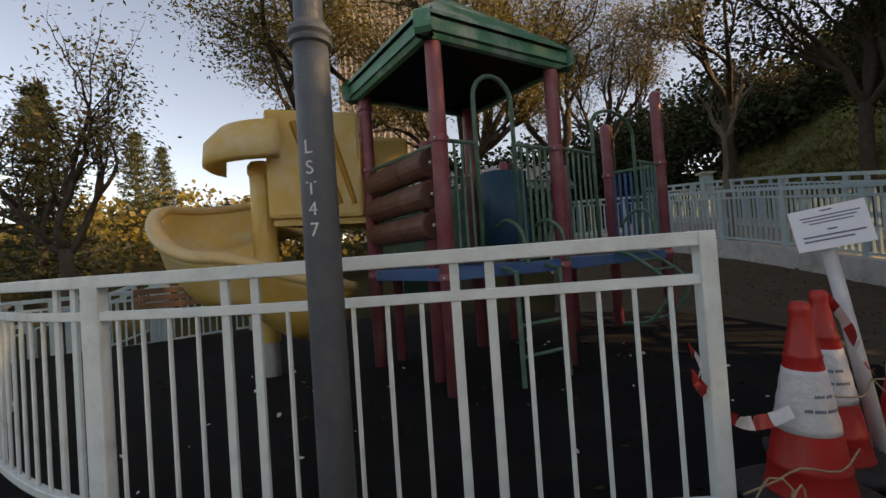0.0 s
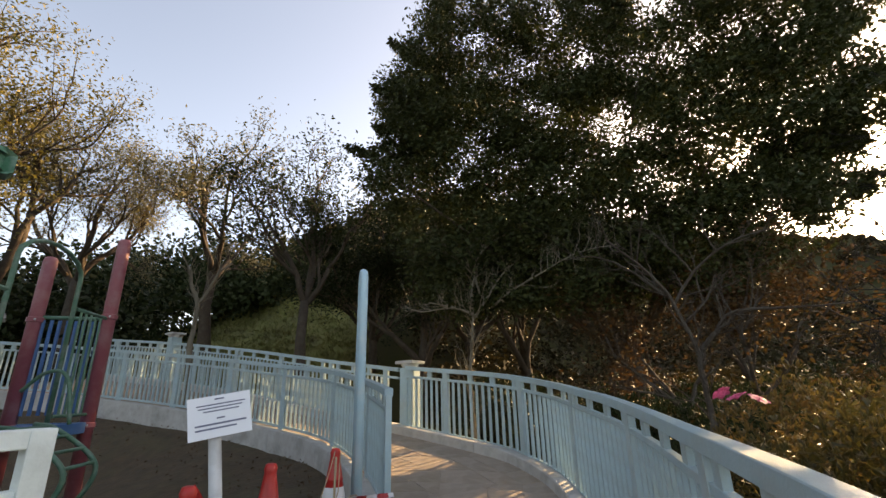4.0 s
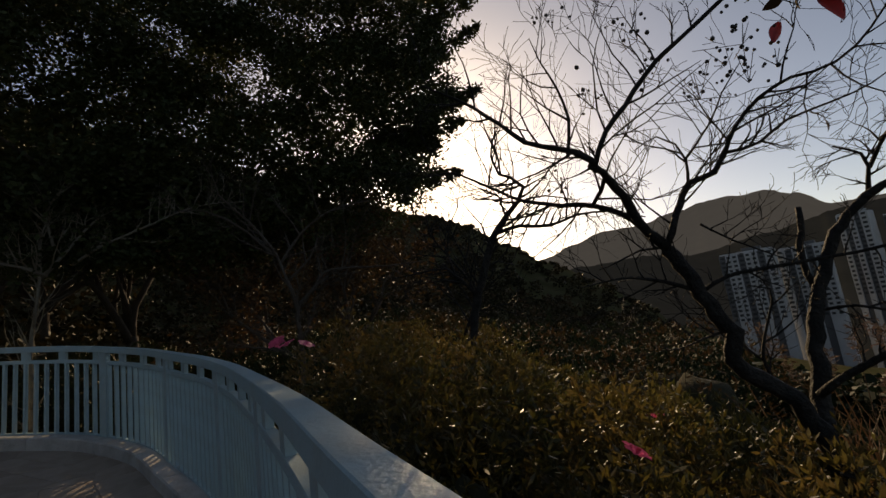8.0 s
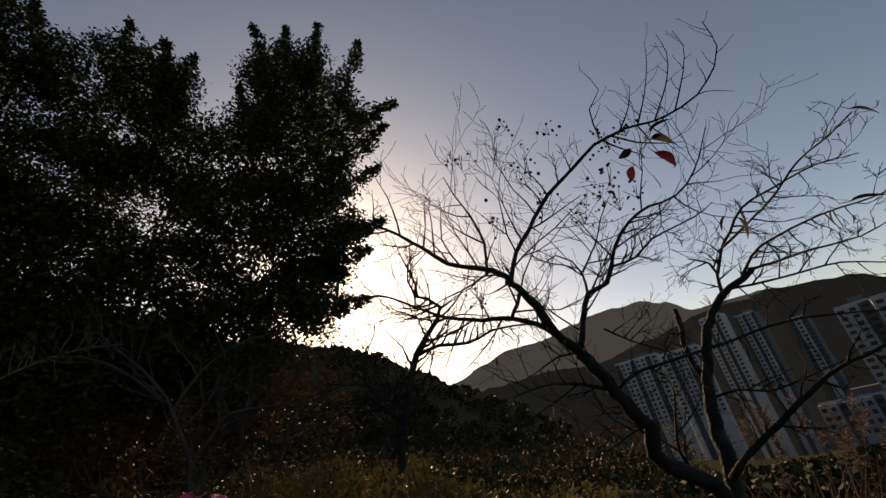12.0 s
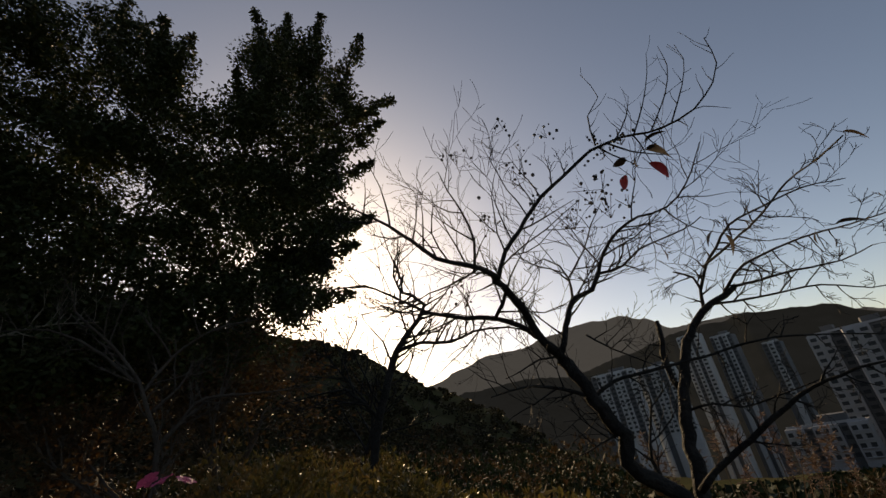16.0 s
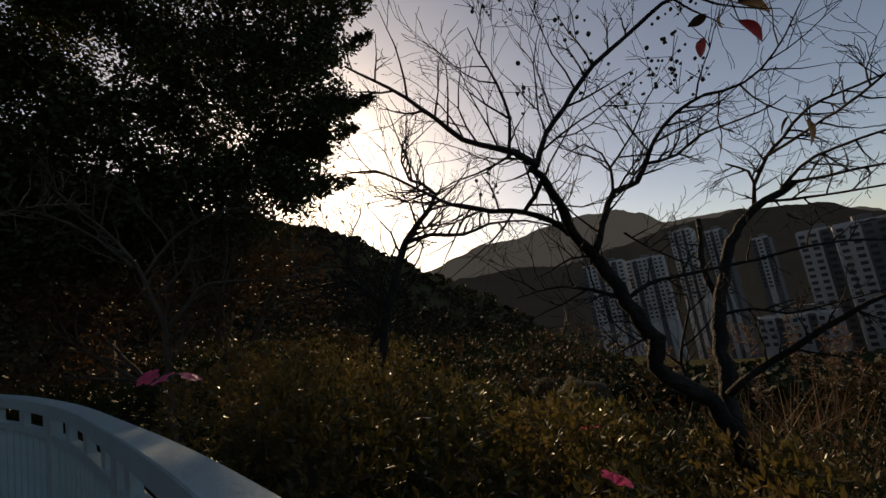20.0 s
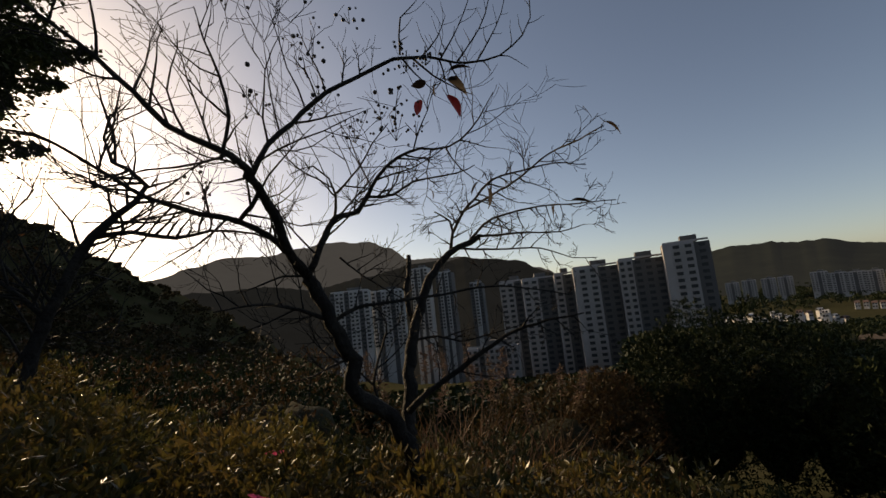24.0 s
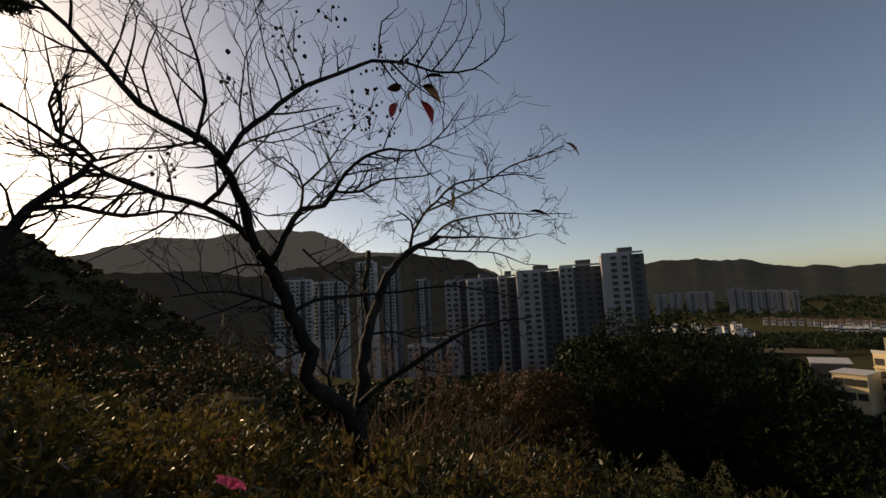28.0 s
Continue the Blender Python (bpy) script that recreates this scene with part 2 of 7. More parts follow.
M_PLUME = material("pale_seed_plume", (0.20, 0.13, 0.095), 0.9, second=(0.13, 0.085, 0.06), scale=10, island=0.3, trans=0.25)
M_LAWN = material("grassy_bank", (0.12, 0.135, 0.03), 0.9, second=(0.16, 0.135, 0.04), scale=2.5, stain=(0.06, 0.05, 0.025), stain_scale=0.5, stain_amount=0.7, bump=0.7, bump_scale=14)
M_TOWER = material("pale_tower_render", (0.37, 0.355, 0.345), 0.85, second=(0.31, 0.30, 0.29), scale=0.2, stain=(0.45, 0.43, 0.42), stain_scale=0.12, stain_amount=0.5)
M_TOWER_PALE = material("whitewashed_tower_render", (0.46, 0.455, 0.44), 0.85, second=(0.38, 0.375, 0.36), scale=0.2, stain=(0.45, 0.44, 0.43), stain_scale=0.12, stain_amount=0.5)
# for the dark bays: shaded tower sides put into the wall colour
M_TOWER_DARK = material("shade_grey_tower_render", (0.12, 0.118, 0.115), 0.85, second=(0.095, 0.095, 0.095), scale=0.2, stain=(0.14, 0.14, 0.14), stain_scale=0.1, stain_amount=0.5)
M_CREAM = material("cream_render", (0.70, 0.56, 0.34), 0.85, second=(0.64, 0.50, 0.30), scale=0.4, stain=(0.5, 0.4, 0.27), stain_scale=0.3, stain_amount=0.4)
M_WHITEWALL = material("white_render", (0.50, 0.49, 0.475), 0.85, second=(0.43, 0.42, 0.41), scale=0.4, stain=(0.5, 0.48, 0.45), stain_scale=0.3, stain_amount=0.4)
M_WINDOW = material("dark_window_glass", (0.035, 0.036, 0.038), 0.35, second=(0.06, 0.06, 0.06), scale=0.3, spec=0.2)
M_TILE_ROOF = material("brown_roof_tile", (0.17, 0.10, 0.075), 0.85, second=(0.12, 0.075, 0.06), scale=1.2)
M_SCAFFOLD = material("bamboo_scaffold_net", (0.42, 0.38, 0.36), 0.9, second=(0.34, 0.30, 0.28), scale=0.8, stain=(0.62, 0.58, 0.54), stain_scale=0.2, stain_amount=0.6)
M_WOOD = material("weathered_slat_wood", (0.14, 0.075, 0.045), 0.75, second=(0.09, 0.05, 0.03), scale=10, stain=(0.2, 0.14, 0.1), stain_scale=5, stain_amount=0.4, bump=0.4)
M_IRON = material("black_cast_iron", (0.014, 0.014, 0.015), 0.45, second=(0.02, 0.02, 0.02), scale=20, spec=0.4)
M_LANTERN = material("frosted_lantern_glass", (0.5, 0.5, 0.46), 0.3, scale=10)


# ---- building helpers ----
def mesh_of(bm, name, mat):
    me = bpy.data.meshes.new(name)
    bm.to_mesh(me)
    bm.free()
    if mat:
        me.materials.append(mat)
    return me


def part(name, bm, mat, parent=None, label="", at=None, smooth=False):
    """Links a bmesh (or a finished mesh) as one object under a thing."""
    me = mesh_of(bm, name, mat) if isinstance(bm, bmesh.types.BMesh) else bm
    if smooth:
        for p in me.polygons:
            p.use_smooth = True
    ob = new(name, me)
    if parent:
        ob.parent = parent
    if at is not None:
        ob.matrix_basis = at
    if label:
        tagged(ob, label)
    return ob


def thing(name, label, category, group="", at=None, kind=""):
    ob = new(name)
    ob.empty_display_size = 0.1
    tagged(ob, label, category, group, kind)
    if at is not None:
        ob.matrix_basis = at
    return ob


def box(bm, size, at=(0, 0, 0), bevel=0.0, turn=None):
    m = Matrix.Translation(at)
    if turn is not None:
        m = m @ turn
    r = bmesh.ops.create_cube(bm, size=1, matrix=m @ Matrix.Diagonal((*size, 1)))
    if bevel:
        es = {e for v in r["verts"] for e in v.link_edges}
        bmesh.ops.bevel(bm, geom=list(es), offset=bevel, segments=2, affect="EDGES", profile=0.6)
    return bm


def boxed(size, at=(0, 0, 0), bevel=0.0, turn=None):
    return box(bmesh.new(), size, at, bevel, turn)


def sweep(bm, pts, radii, sides=8, cap=True, section=None):
    """A tube (or another section) along a line of points; radii one or one a point."""
    pts = [Vector(p) for p in pts]
    if not hasattr(radii, "__len__"):
        radii = [radii] * len(pts)
    up = Vector((0, 0, 1)) if abs((pts[-1] - pts[0]).normalized().z) < 0.9 else Vector((1, 0, 0))
    rings = []
    for i, p in enumerate(pts):
        d = (pts[min(i + 1, len(pts) - 1)] - pts[max(i - 1, 0)]).normalized()
        a = d.cross(up)
        if a.length < 1e-4:
            a = d.orthogonal()
        a.normalize()
        b = a.cross(d).normalized()
        if section is None:
            up = b
            sec = [(math.cos(k / sides * math.tau), math.sin(k / sides * math.tau)) for k in range(sides)]
        else:
            sec = section
        rings.append([bm.verts.new(p + (a * u + b * v) * radii[i]) for u, v in sec])
    n = len(rings[0])
    for r0, r1 in zip(rings, rings[1:]):
        for k in range(n):
            bm.faces.new((r0[k], r0[(k + 1) % n], r1[(k + 1) % n], r1[k]))
    if cap:
        bm.faces.new(rings[0][::-1])
        bm.faces.new(rings[-1])
    return bm


def tube(pts, radii, sides=10, cap=True, section=None):
    return sweep(bmesh.new(), pts, radii, sides, cap, section)


def lathe(bm, profile, at=(0, 0, 0), sides=24):
    """Turns a profile of (radius, height) round the upright axis."""
    rings = [[bm.verts.new((at[0] + r * math.cos(k / sides * math.tau), at[1] + r * math.sin(k / sides * math.tau), at[2] + z)) for k in range(sides)] for r, z in profile]
    for r0, r1 in zip(rings, rings[1:]):
        for k in range(sides):
            bm.faces.new((r0[k], r0[(k + 1) % sides], r1[(k + 1) % sides], r1[k]))
    bm.faces.new(rings[0][::-1])
    bm.faces.new(rings[-1])
    return bm


def lathed(profile, at=(0, 0, 0), sides=24):
    return lathe(bmesh.new(), profile, at, sides)


def curve_points(ctrl, step=0.1):
    """A smooth line (Catmull-Rom) through control points, at even steps."""
    c = [Vector(p) for p in ctrl]
    c = [c[0] * 2 - c[1], *c, c[-1] * 2 - c[-2]]
    out = []
    for i in range(1, len(c) - 2):
        a, b, d, e = c[i - 1 : i + 3]
        n = max(1, round((d - b).length / step))
        for k in range(n):
            t = k / n
            out.append(0.5 * (2 * b + (d - a) * t + (2 * a - 5 * b + 4 * d - e) * t**2 + (3 * b - a - 3 * d + e) * t**3))
    return out + [c[-2]]


def along(line, s):
    """The point and direction at the length s along a line."""
    for a, b in zip(line, line[1:]):
        d = (b - a).length
        if s <= d or b is line[-1]:
            return a + (b - a) * (s / max(d, 1e-6)), (b - a).normalized()
        s -= d
    return line[-1], (line[-1] - line[-2]).normalized()


def length(line):
    return sum((b - a).length for a, b in zip(line, line[1:]))


def raw_mesh(name, verts, faces, mat):
    """A mesh from arrays of points and quads."""
    verts, faces = np.asarray(verts, np.float32), np.asarray(faces, np.int32)
    me = bpy.data.meshes.new(name)
    me.vertices.add(len(verts))
    me.vertices.foreach_set("co", verts.ravel())
    k = faces.shape[1]
    me.loops.add(faces.size)
    me.loops.foreach_set("vertex_index", faces.ravel())
    me.polygons.add(len(faces))
    me.polygons.foreach_set("loop_start", np.arange(0, faces.size, k, dtype=np.int32))
    me.update(calc_edges=True)
    me.materials.append(mat)
    return me


def leaves(name, centres, size, mat, rng, spread=0.35, slim=0.42, droop=0.25):
    """Many small folded leaves round the given points: a mesh of quads."""
    c = np.asarray(centres, float)
    n = len(c)
    d = rng.normal(size=(n, 3))
    d[:, 2] = d[:, 2] * 0.6 - droop
    d /= np.linalg.norm(d, axis=1)[:, None]
    s = np.cross(d, rng.normal(size=(n, 3)))
    s /= np.linalg.norm(s, axis=1)[:, None]
    up = np.cross(s, d)
    k = (size * rng.uniform(1 - spread, 1 + spread, n))[:, None]
    v = np.stack([c, c + d * k * 0.5 + s * k * slim * 0.5 + up * k * 0.06, c + d * k, c + d * k * 0.5 - s * k * slim * 0.5 + up * k * 0.06], 1)
    return raw_mesh(name, v.reshape(-1, 3), np.arange(4 * n).reshape(-1, 4), mat)

# ---- the lie of the land ----
def smooth(a, b, x):
    t = min(1.0, max(0.0, (x - a) / (b - a)))
    return t * t * (3 - 2 * t)


def table(rows, az):
    """A value between the rows of (azimuth, value)."""
    for (a, u), (b, v) in zip(rows, rows[1:]):
        if a <= az <= b:
            return u + (v - u) * smooth(a, b, az)
    return rows[-1][1]


# azimuth in degrees from +y towards +x: how steeply the ground goes on to the middle distance, and the skyline of the wooded hill
FALL = [(-180, -7.2), (-150, -7.0), (-90, -2.0), (-60, -0.5), (0, 0.3), (25, 1.0), (60, 1.6), (85, 0.0), (100, -3.0), (125, -6.5), (138, -9.8), (163, -10.4), (172, -8.0), (180, -7.2)]
HILL = [(-180, -30.0), (-120, -30.0), (-60, -6.0), (-40, 3.0), (-10, 2.5), (12, 4.5), (24, 7.0), (31, 10.5), (38, 15.0), (50, 20.0), (75, 20.0), (90, 15.5), (99, 13.6), (104, 11.6), (109, 8.3), (113, 5.4), (119, 2.4), (123, -1.0), (127, -4.5), (135, -8.5), (150, -12.0), (165, -30.0), (180, -30.0)]
CENTRE = Vector((0.9, -0.8, 1.06))


def land(az, r):
    """Height of the ground at an azimuth (degrees) and distance from the lookout."""
    side = max(smooth(95, 122, az), 1 - smooth(-160, -110, az))
    near = -0.22 - side * (0.8 * smooth(1.5, 5, r) + 0.21 * max(0.0, min(r, 40.0) - 4.0))
    tan = lambda a: math.tan(radians(a))  # noqa: E731
    far = CENTRE.z + tan(table(FALL, az)) * min(r, 420.0)
    z = near + (far - near) * smooth(9, 60, r)
    z -= 24 * smooth(16, 60, r) * (1 - smooth(170, 320, r)) * smooth(-176, -168, az) * (1 - smooth(-146, -125, az))
    crest = CENTRE.z + tan(table(HILL, az)) * r
    rise = smooth(11, 34, r) if az < 60 else smooth(11 + 0.4 * min(az - 60, 60), 34 + 1.6 * min(az - 60, 60), r)
    if crest > z and r < 420:
        z += (crest - z) * rise * (1 - smooth(150, 420, r))
    lumps = noise.noise(Vector((r * math.cos(radians(az)) * 0.11, r * math.sin(radians(az)) * 0.11, 0.3)))
    return z + lumps * min(0.012 * r, 2.2) * smooth(8, 30, r)


def terrain():
    radii = [0.4, 1, 1.7, 2.4, 3.2, 4, 5, 6, 7, 8.2, 9.5, 11, 13, 15, 17.5, 20, 23, 26, 30, 34, 39, 45, 52, 60, 70, 82, 95, 110, 130, 155, 185, 220, 260, 310, 370, 430, 520, 650, 850, 1200, 2000, 4500]
    step = 2
    azs = list(range(-180, 180, step))
    v = [(CENTRE.x, CENTRE.y, -0.22)]
    for r in radii:
        for a in azs:
            v.append((CENTRE.x + r * math.sin(radians(a)), CENTRE.y + r * math.cos(radians(a)), land(a, r)))
    n = len(azs)
    bm = bmesh.new()
    vs = [bm.verts.new(p) for p in v]
    for k in range(n):
        bm.faces.new((vs[0], vs[1 + (k + 1) % n], vs[1 + k]))
    for i in range(len(radii) - 1):
        for k in range(n):
            a, b = 1 + i * n + k, 1 + i * n + (k + 1) % n
            bm.faces.new((vs[a], vs[b], vs[b + n], vs[a + n]))
    bmesh.ops.recalc_face_normals(bm, faces=bm.faces[:])
    ob = part("ground", bm, M_GROUND, smooth=True)
    tagged(ob, "wooded brown and green ground falling to the valley", "ground", kind="structure")
    return ob


ground = terrain()


def ground_at(x, y):
    d = Vector((x - CENTRE.x, y - CENTRE.y))
    return land(math.degrees(math.atan2(d.x, d.y)), d.length)


# far mountains: ridges that stand behind the valley
def ridge(name, label, rows, dist, depth, mat, seed, rough=0.7):
    rng = random.Random(seed)
    bm = bmesh.new()
    cols, lo, hi = [], rows[0][0], rows[-1][0]
    n = int((hi - lo) * 2.5)
    for i in range(n + 1):
        az = lo + (hi - lo) * i / n
        el = table(rows, az) + rough * 0.4 * noise.noise(Vector((az * 0.5, seed, 0))) + rough * 0.22 * noise.noise(Vector((az * 1.7, seed, 3))) + rough * 0.1 * noise.noise(Vector((az * 5, seed, 7)))
        col = []
        for k in range(13):
            f = k / 12
            r = dist - depth * (1 - f)
            top = math.tan(radians(el)) * dist
            z = -90 + (top + 90) * f**1.25
            z += (1 - abs(2 * f - 1)) * (top + 40) * (0.03 * noise.noise(Vector((az * 0.12, f * 2.0, seed + 11))) + 0.012 * noise.noise(Vector((az * 0.5, f * 6, seed + 31))))
            col.append(bm.verts.new((CENTRE.x + r * math.sin(radians(az)), CENTRE.y + r * math.cos(radians(az)), CENTRE.z + z)))
        cols.append(col)
    for a, b in zip(cols, cols[1:]):
        for k in range(12):
            bm.faces.new((a[k], a[k + 1], b[k + 1], b[k]))
    ob = part(name, bm, mat, smooth=True)
    tagged(ob, label, "mountain", kind="structure")
    return ob


# far slopes glow faintly: haze mixed into their materials
M_MOUNT = hazy("mountain_haze_glow", (0.020, 0.020, 0.017), (0.013, 0.014, 0.012), 0.02, (0.37, 0.40, 0.46), 0.11)
M_MOUNT_NEAR = hazy("mountain_wood_haze_glow", (0.022, 0.022, 0.017), (0.014, 0.015, 0.011), 0.03, (0.37, 0.40, 0.46), 0.02)
M_HILL_FAR = hazy("far_hill_wood_haze_glow", (0.022, 0.026, 0.018), (0.014, 0.017, 0.013), 0.015, (0.36, 0.41, 0.50), 0.032)
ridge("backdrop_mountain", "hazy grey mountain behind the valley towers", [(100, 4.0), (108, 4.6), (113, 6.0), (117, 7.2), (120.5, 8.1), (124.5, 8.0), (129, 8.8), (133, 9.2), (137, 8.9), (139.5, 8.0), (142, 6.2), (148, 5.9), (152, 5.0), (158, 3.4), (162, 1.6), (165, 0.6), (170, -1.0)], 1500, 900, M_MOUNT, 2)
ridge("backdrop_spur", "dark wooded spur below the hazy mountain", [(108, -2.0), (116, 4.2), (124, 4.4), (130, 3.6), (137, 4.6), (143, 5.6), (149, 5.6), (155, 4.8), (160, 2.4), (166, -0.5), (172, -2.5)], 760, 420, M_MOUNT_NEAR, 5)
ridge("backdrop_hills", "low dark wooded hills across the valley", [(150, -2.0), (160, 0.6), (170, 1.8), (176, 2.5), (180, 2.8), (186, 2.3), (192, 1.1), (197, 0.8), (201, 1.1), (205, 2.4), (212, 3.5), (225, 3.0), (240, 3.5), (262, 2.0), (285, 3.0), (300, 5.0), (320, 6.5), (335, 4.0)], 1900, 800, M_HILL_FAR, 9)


# ---- the sloping path and its edges ----
# outer fence line and inner fence line: plan and height of the top rail
OUTER = [(-1.6, -2.35, 0.82), (-0.4, -1.62, 0.84), (0.55, -1.15, 0.885), (1.36, -0.86, 0.925), (2.04, -0.645, 0.947), (2.84, -0.37, 0.965), (3.7, -0.03, 1.005), (4.4, 0.36, 1.07), (4.98, 0.76, 1.13), (5.70, 1.28, 1.21), (6.18, 1.87, 1.30), (6.42, 2.5, 1.39), (6.72, 4.2, 1.57), (6.78, 6.2, 1.80), (6.6, 8.6, 2.16), (6.25, 11.3, 2.5), (5.6, 13.8, 2.75)]
INNER = [(3.56, 1.80, 1.16), (4.15, 2.45, 1.22), (4.8, 3.35, 1.33), (5.3, 4.55, 1.50), (5.42, 6.0, 1.66), (5.25, 7.8, 1.88), (4.75, 9.8, 2.1), (3.9, 11.6, 2.3), (2.6, 13.2, 2.45)]
RAIL_UP = 1.03
outer_line, inner_line = curve_points(OUTER, 0.12), curve_points(INNER, 0.12)


def ribbon(left, right, n, lift, thick, mat, name):
    """A strip of ground between two lines."""
    bm = bmesh.new()
    la, lb = length(left), length(right)
    rows = []
    for i in range(n + 1):
        a, _ = along(left, la * i / n)
        b, _ = along(right, lb * i / n)
        rows.append([bm.verts.new(a.lerp(b, k / 6) + Vector((0, 0, lift))) for k in range(7)] + [bm.verts.new(b + Vector((0, 0, lift - thick))), bm.verts.new(a + Vector((0, 0, lift - thick)))])
    for r0, r1 in zip(rows, rows[1:]):
        for k in range(9):
            bm.faces.new((r0[k], r0[(k + 1) % 9], r1[(k + 1) % 9], r1[k]))
    bmesh.ops.recalc_face_normals(bm, faces=bm.faces[:])
    return mesh_of(bm, name, mat)


def floor_z(line):
    return [Vector((p.x, p.y, p.z - RAIL_UP)) for p in line]


EDGE = [(-4.6, -0.9, 0.0), (-2.6, 0.35, 0.0), (-1.2, 0.75, 0.0), (0.3, 0.86, 0.0), (1.3, 0.88, 0.0), (2.4, 1.35, 0.0), (3.3, 1.78, 0.03)]
path_inner = curve_points([*EDGE, *[(x, y, z - RAIL_UP - 0.03) for x, y, z in INNER[1:]]], 0.12)
path_outer = floor_z(curve_points([(-4.2, -4.0, 0.86), (-3.0, -3.6, 0.92), *OUTER], 0.12))
path = part("path", ribbon(path_inner, path_outer, 150, -0.004, 0.25, M_JOINT, "path"), None)
tagged(path, "curved tan paved path sloping up between railings", "path", kind="structure")


def kerb(name, line, width, up, down, side, label, seg=0.9):
    """Kerb stones end to end along a line."""
    total = length(line)
    base = thing(name, label, "kerb", kind="structure")
    s, k = 0.0, 0
    while s < total - 0.1:
        e = min(s + seg, total)
        pts = [along(line, s + (e - s - 0.008) * i / 4) for i in range(5)]
        bm = bmesh.new()
        rows = []
        for p, d in pts:
            a = Vector((d.y, -d.x, 0)).normalized() * side
            q = p + a * width
            rows.append([bm.verts.new(v) for v in (p + Vector((0, 0, up - 0.012)), p + a * 0.012 + Vector((0, 0, up)), q - a * 0.012 + Vector((0, 0, up)), q + Vector((0, 0, up - 0.012)), q - Vector((0, 0, down)), p - Vector((0, 0, down)))])
        for r0, r1 in zip(rows, rows[1:]):
            for i in range(6):
                bm.faces.new((r0[i], r0[(i + 1) % 6], r1[(i + 1) % 6], r1[i]))
        bm.faces.new(rows[0])
        bm.faces.new(rows[-1][::-1])
        bmesh.ops.recalc_face_normals(bm, faces=bm.faces[:])
        part("kerbstone", bm, M_CONCRETE, base)
        s, k = e, k + 1
    return base


def shifted(line, off):
    out = []
    for i, p in enumerate(line):
        d = line[min(i + 1, len(line) - 1)] - line[max(i - 1, 0)]
        out.append(p + Vector((d.y, -d.x, 0)).normalized() * off)
    return out


kerb("kerb_outer", shifted(floor_z(outer_line), 0.06), 0.22, 0.115, 0.35, -1, "weathered concrete kerb under the outer railing")
kerb("kerb_inner", [p + Vector((0, 0, 0)) for p in floor_z(inner_line)], 0.16, 0.07, 1.1, -1, "weathered concrete retaining kerb under the inner railing")

# play area floor: black rubber mats, and bare soil rising to the kerb behind
bm = bmesh.new()
vs = [bm.verts.new(p) for p in ((-6.5, 0.6, -0.004), (-2.6, 0.4, -0.004), (-1.2, 0.8, -0.004), (0.3, 0.9, -0.004), (1.3, 0.92, -0.004), (2.4, 1.4, -0.004), (2.85, 1.62, -0.004), (2.95, 2.1, -0.004), (3.25, 2.8, -0.004), (3.62, 3.6, -0.004), (3.75, 4.5, -0.004), (3.55, 5.5, -0.004), (3.0, 6.3, -0.004), (2.0, 6.7, -0.004), (0.7, 7.1, -0.004), (-0.5, 7.8, -0.004), (-3.2, 7.0, -0.004), (-5.8, 5.2, -0.004))]
bm.faces.new(vs)
bmesh.ops.triangulate(bm, faces=bm.faces[:])
ret = bmesh.ops.extrude_face_region(bm, geom=bm.faces[:])
bmesh.ops.translate(bm, verts=[v for v in ret["geom"] if isinstance(v, bmesh.types.BMVert)], vec=(0, 0, -0.2))
bmesh.ops.recalc_face_normals(bm, faces=bm.faces[:])
mat_floor = part("floor", bm, M_MAT)
tagged(mat_floor, "worn black rubber safety mat under the play frame", "mat", kind="structure")
bm = bmesh.new()
rows = []
for i in range(41):
    p, d = along(inner_line, length(inner_line) * i / 40)
    foot = Vector((p.x, p.y, p.z - RAIL_UP - 0.24 - 0.05 * (p.y - 1.8) / 10))
    mid = Vector((1.2, 4.6, 0))
    row = []
    for k in range(13):
        f = k / 12
        q = foot.lerp(Vector((mid.x, mid.y, -0.03)), f)
        lie = 1 - smooth(0.30, 0.52, f)
        q.z = foot.z * (1 - smooth(0, 0.40, f)) + 0.03 * lie - 0.09 * (1 - lie) + 0.04 * lie * noise.noise(Vector((q.x * 1.7, q.y * 1.7, 1)))
        row.append(bm.verts.new(q))
    rows.append(row)
for r0, r1 in zip(rows, rows[1:]):
    for k in range(12):
        bm.faces.new((r0[k], r0[k + 1], r1[k + 1], r1[k]))
bmesh.ops.recalc_face_normals(bm, faces=bm.faces[:])
soil = part("soil", bm, M_SOIL, smooth=True)
tagged(soil, "bare brown soil bank below the path kerb", "soil", kind="structure")

# ---- railings ----
SQUARE = [(-1, -1), (1, -1), (1, 1), (-1, 1)]


def flat_section(w, h, b=0.15):
    return [(-w, -h + b * h), (-w + b * w, -h), (w - b * w, -h), (w, -h + b * h), (w, h - b * h), (w - b * w, h), (-w + b * w, h), (-w, h - b * h)]


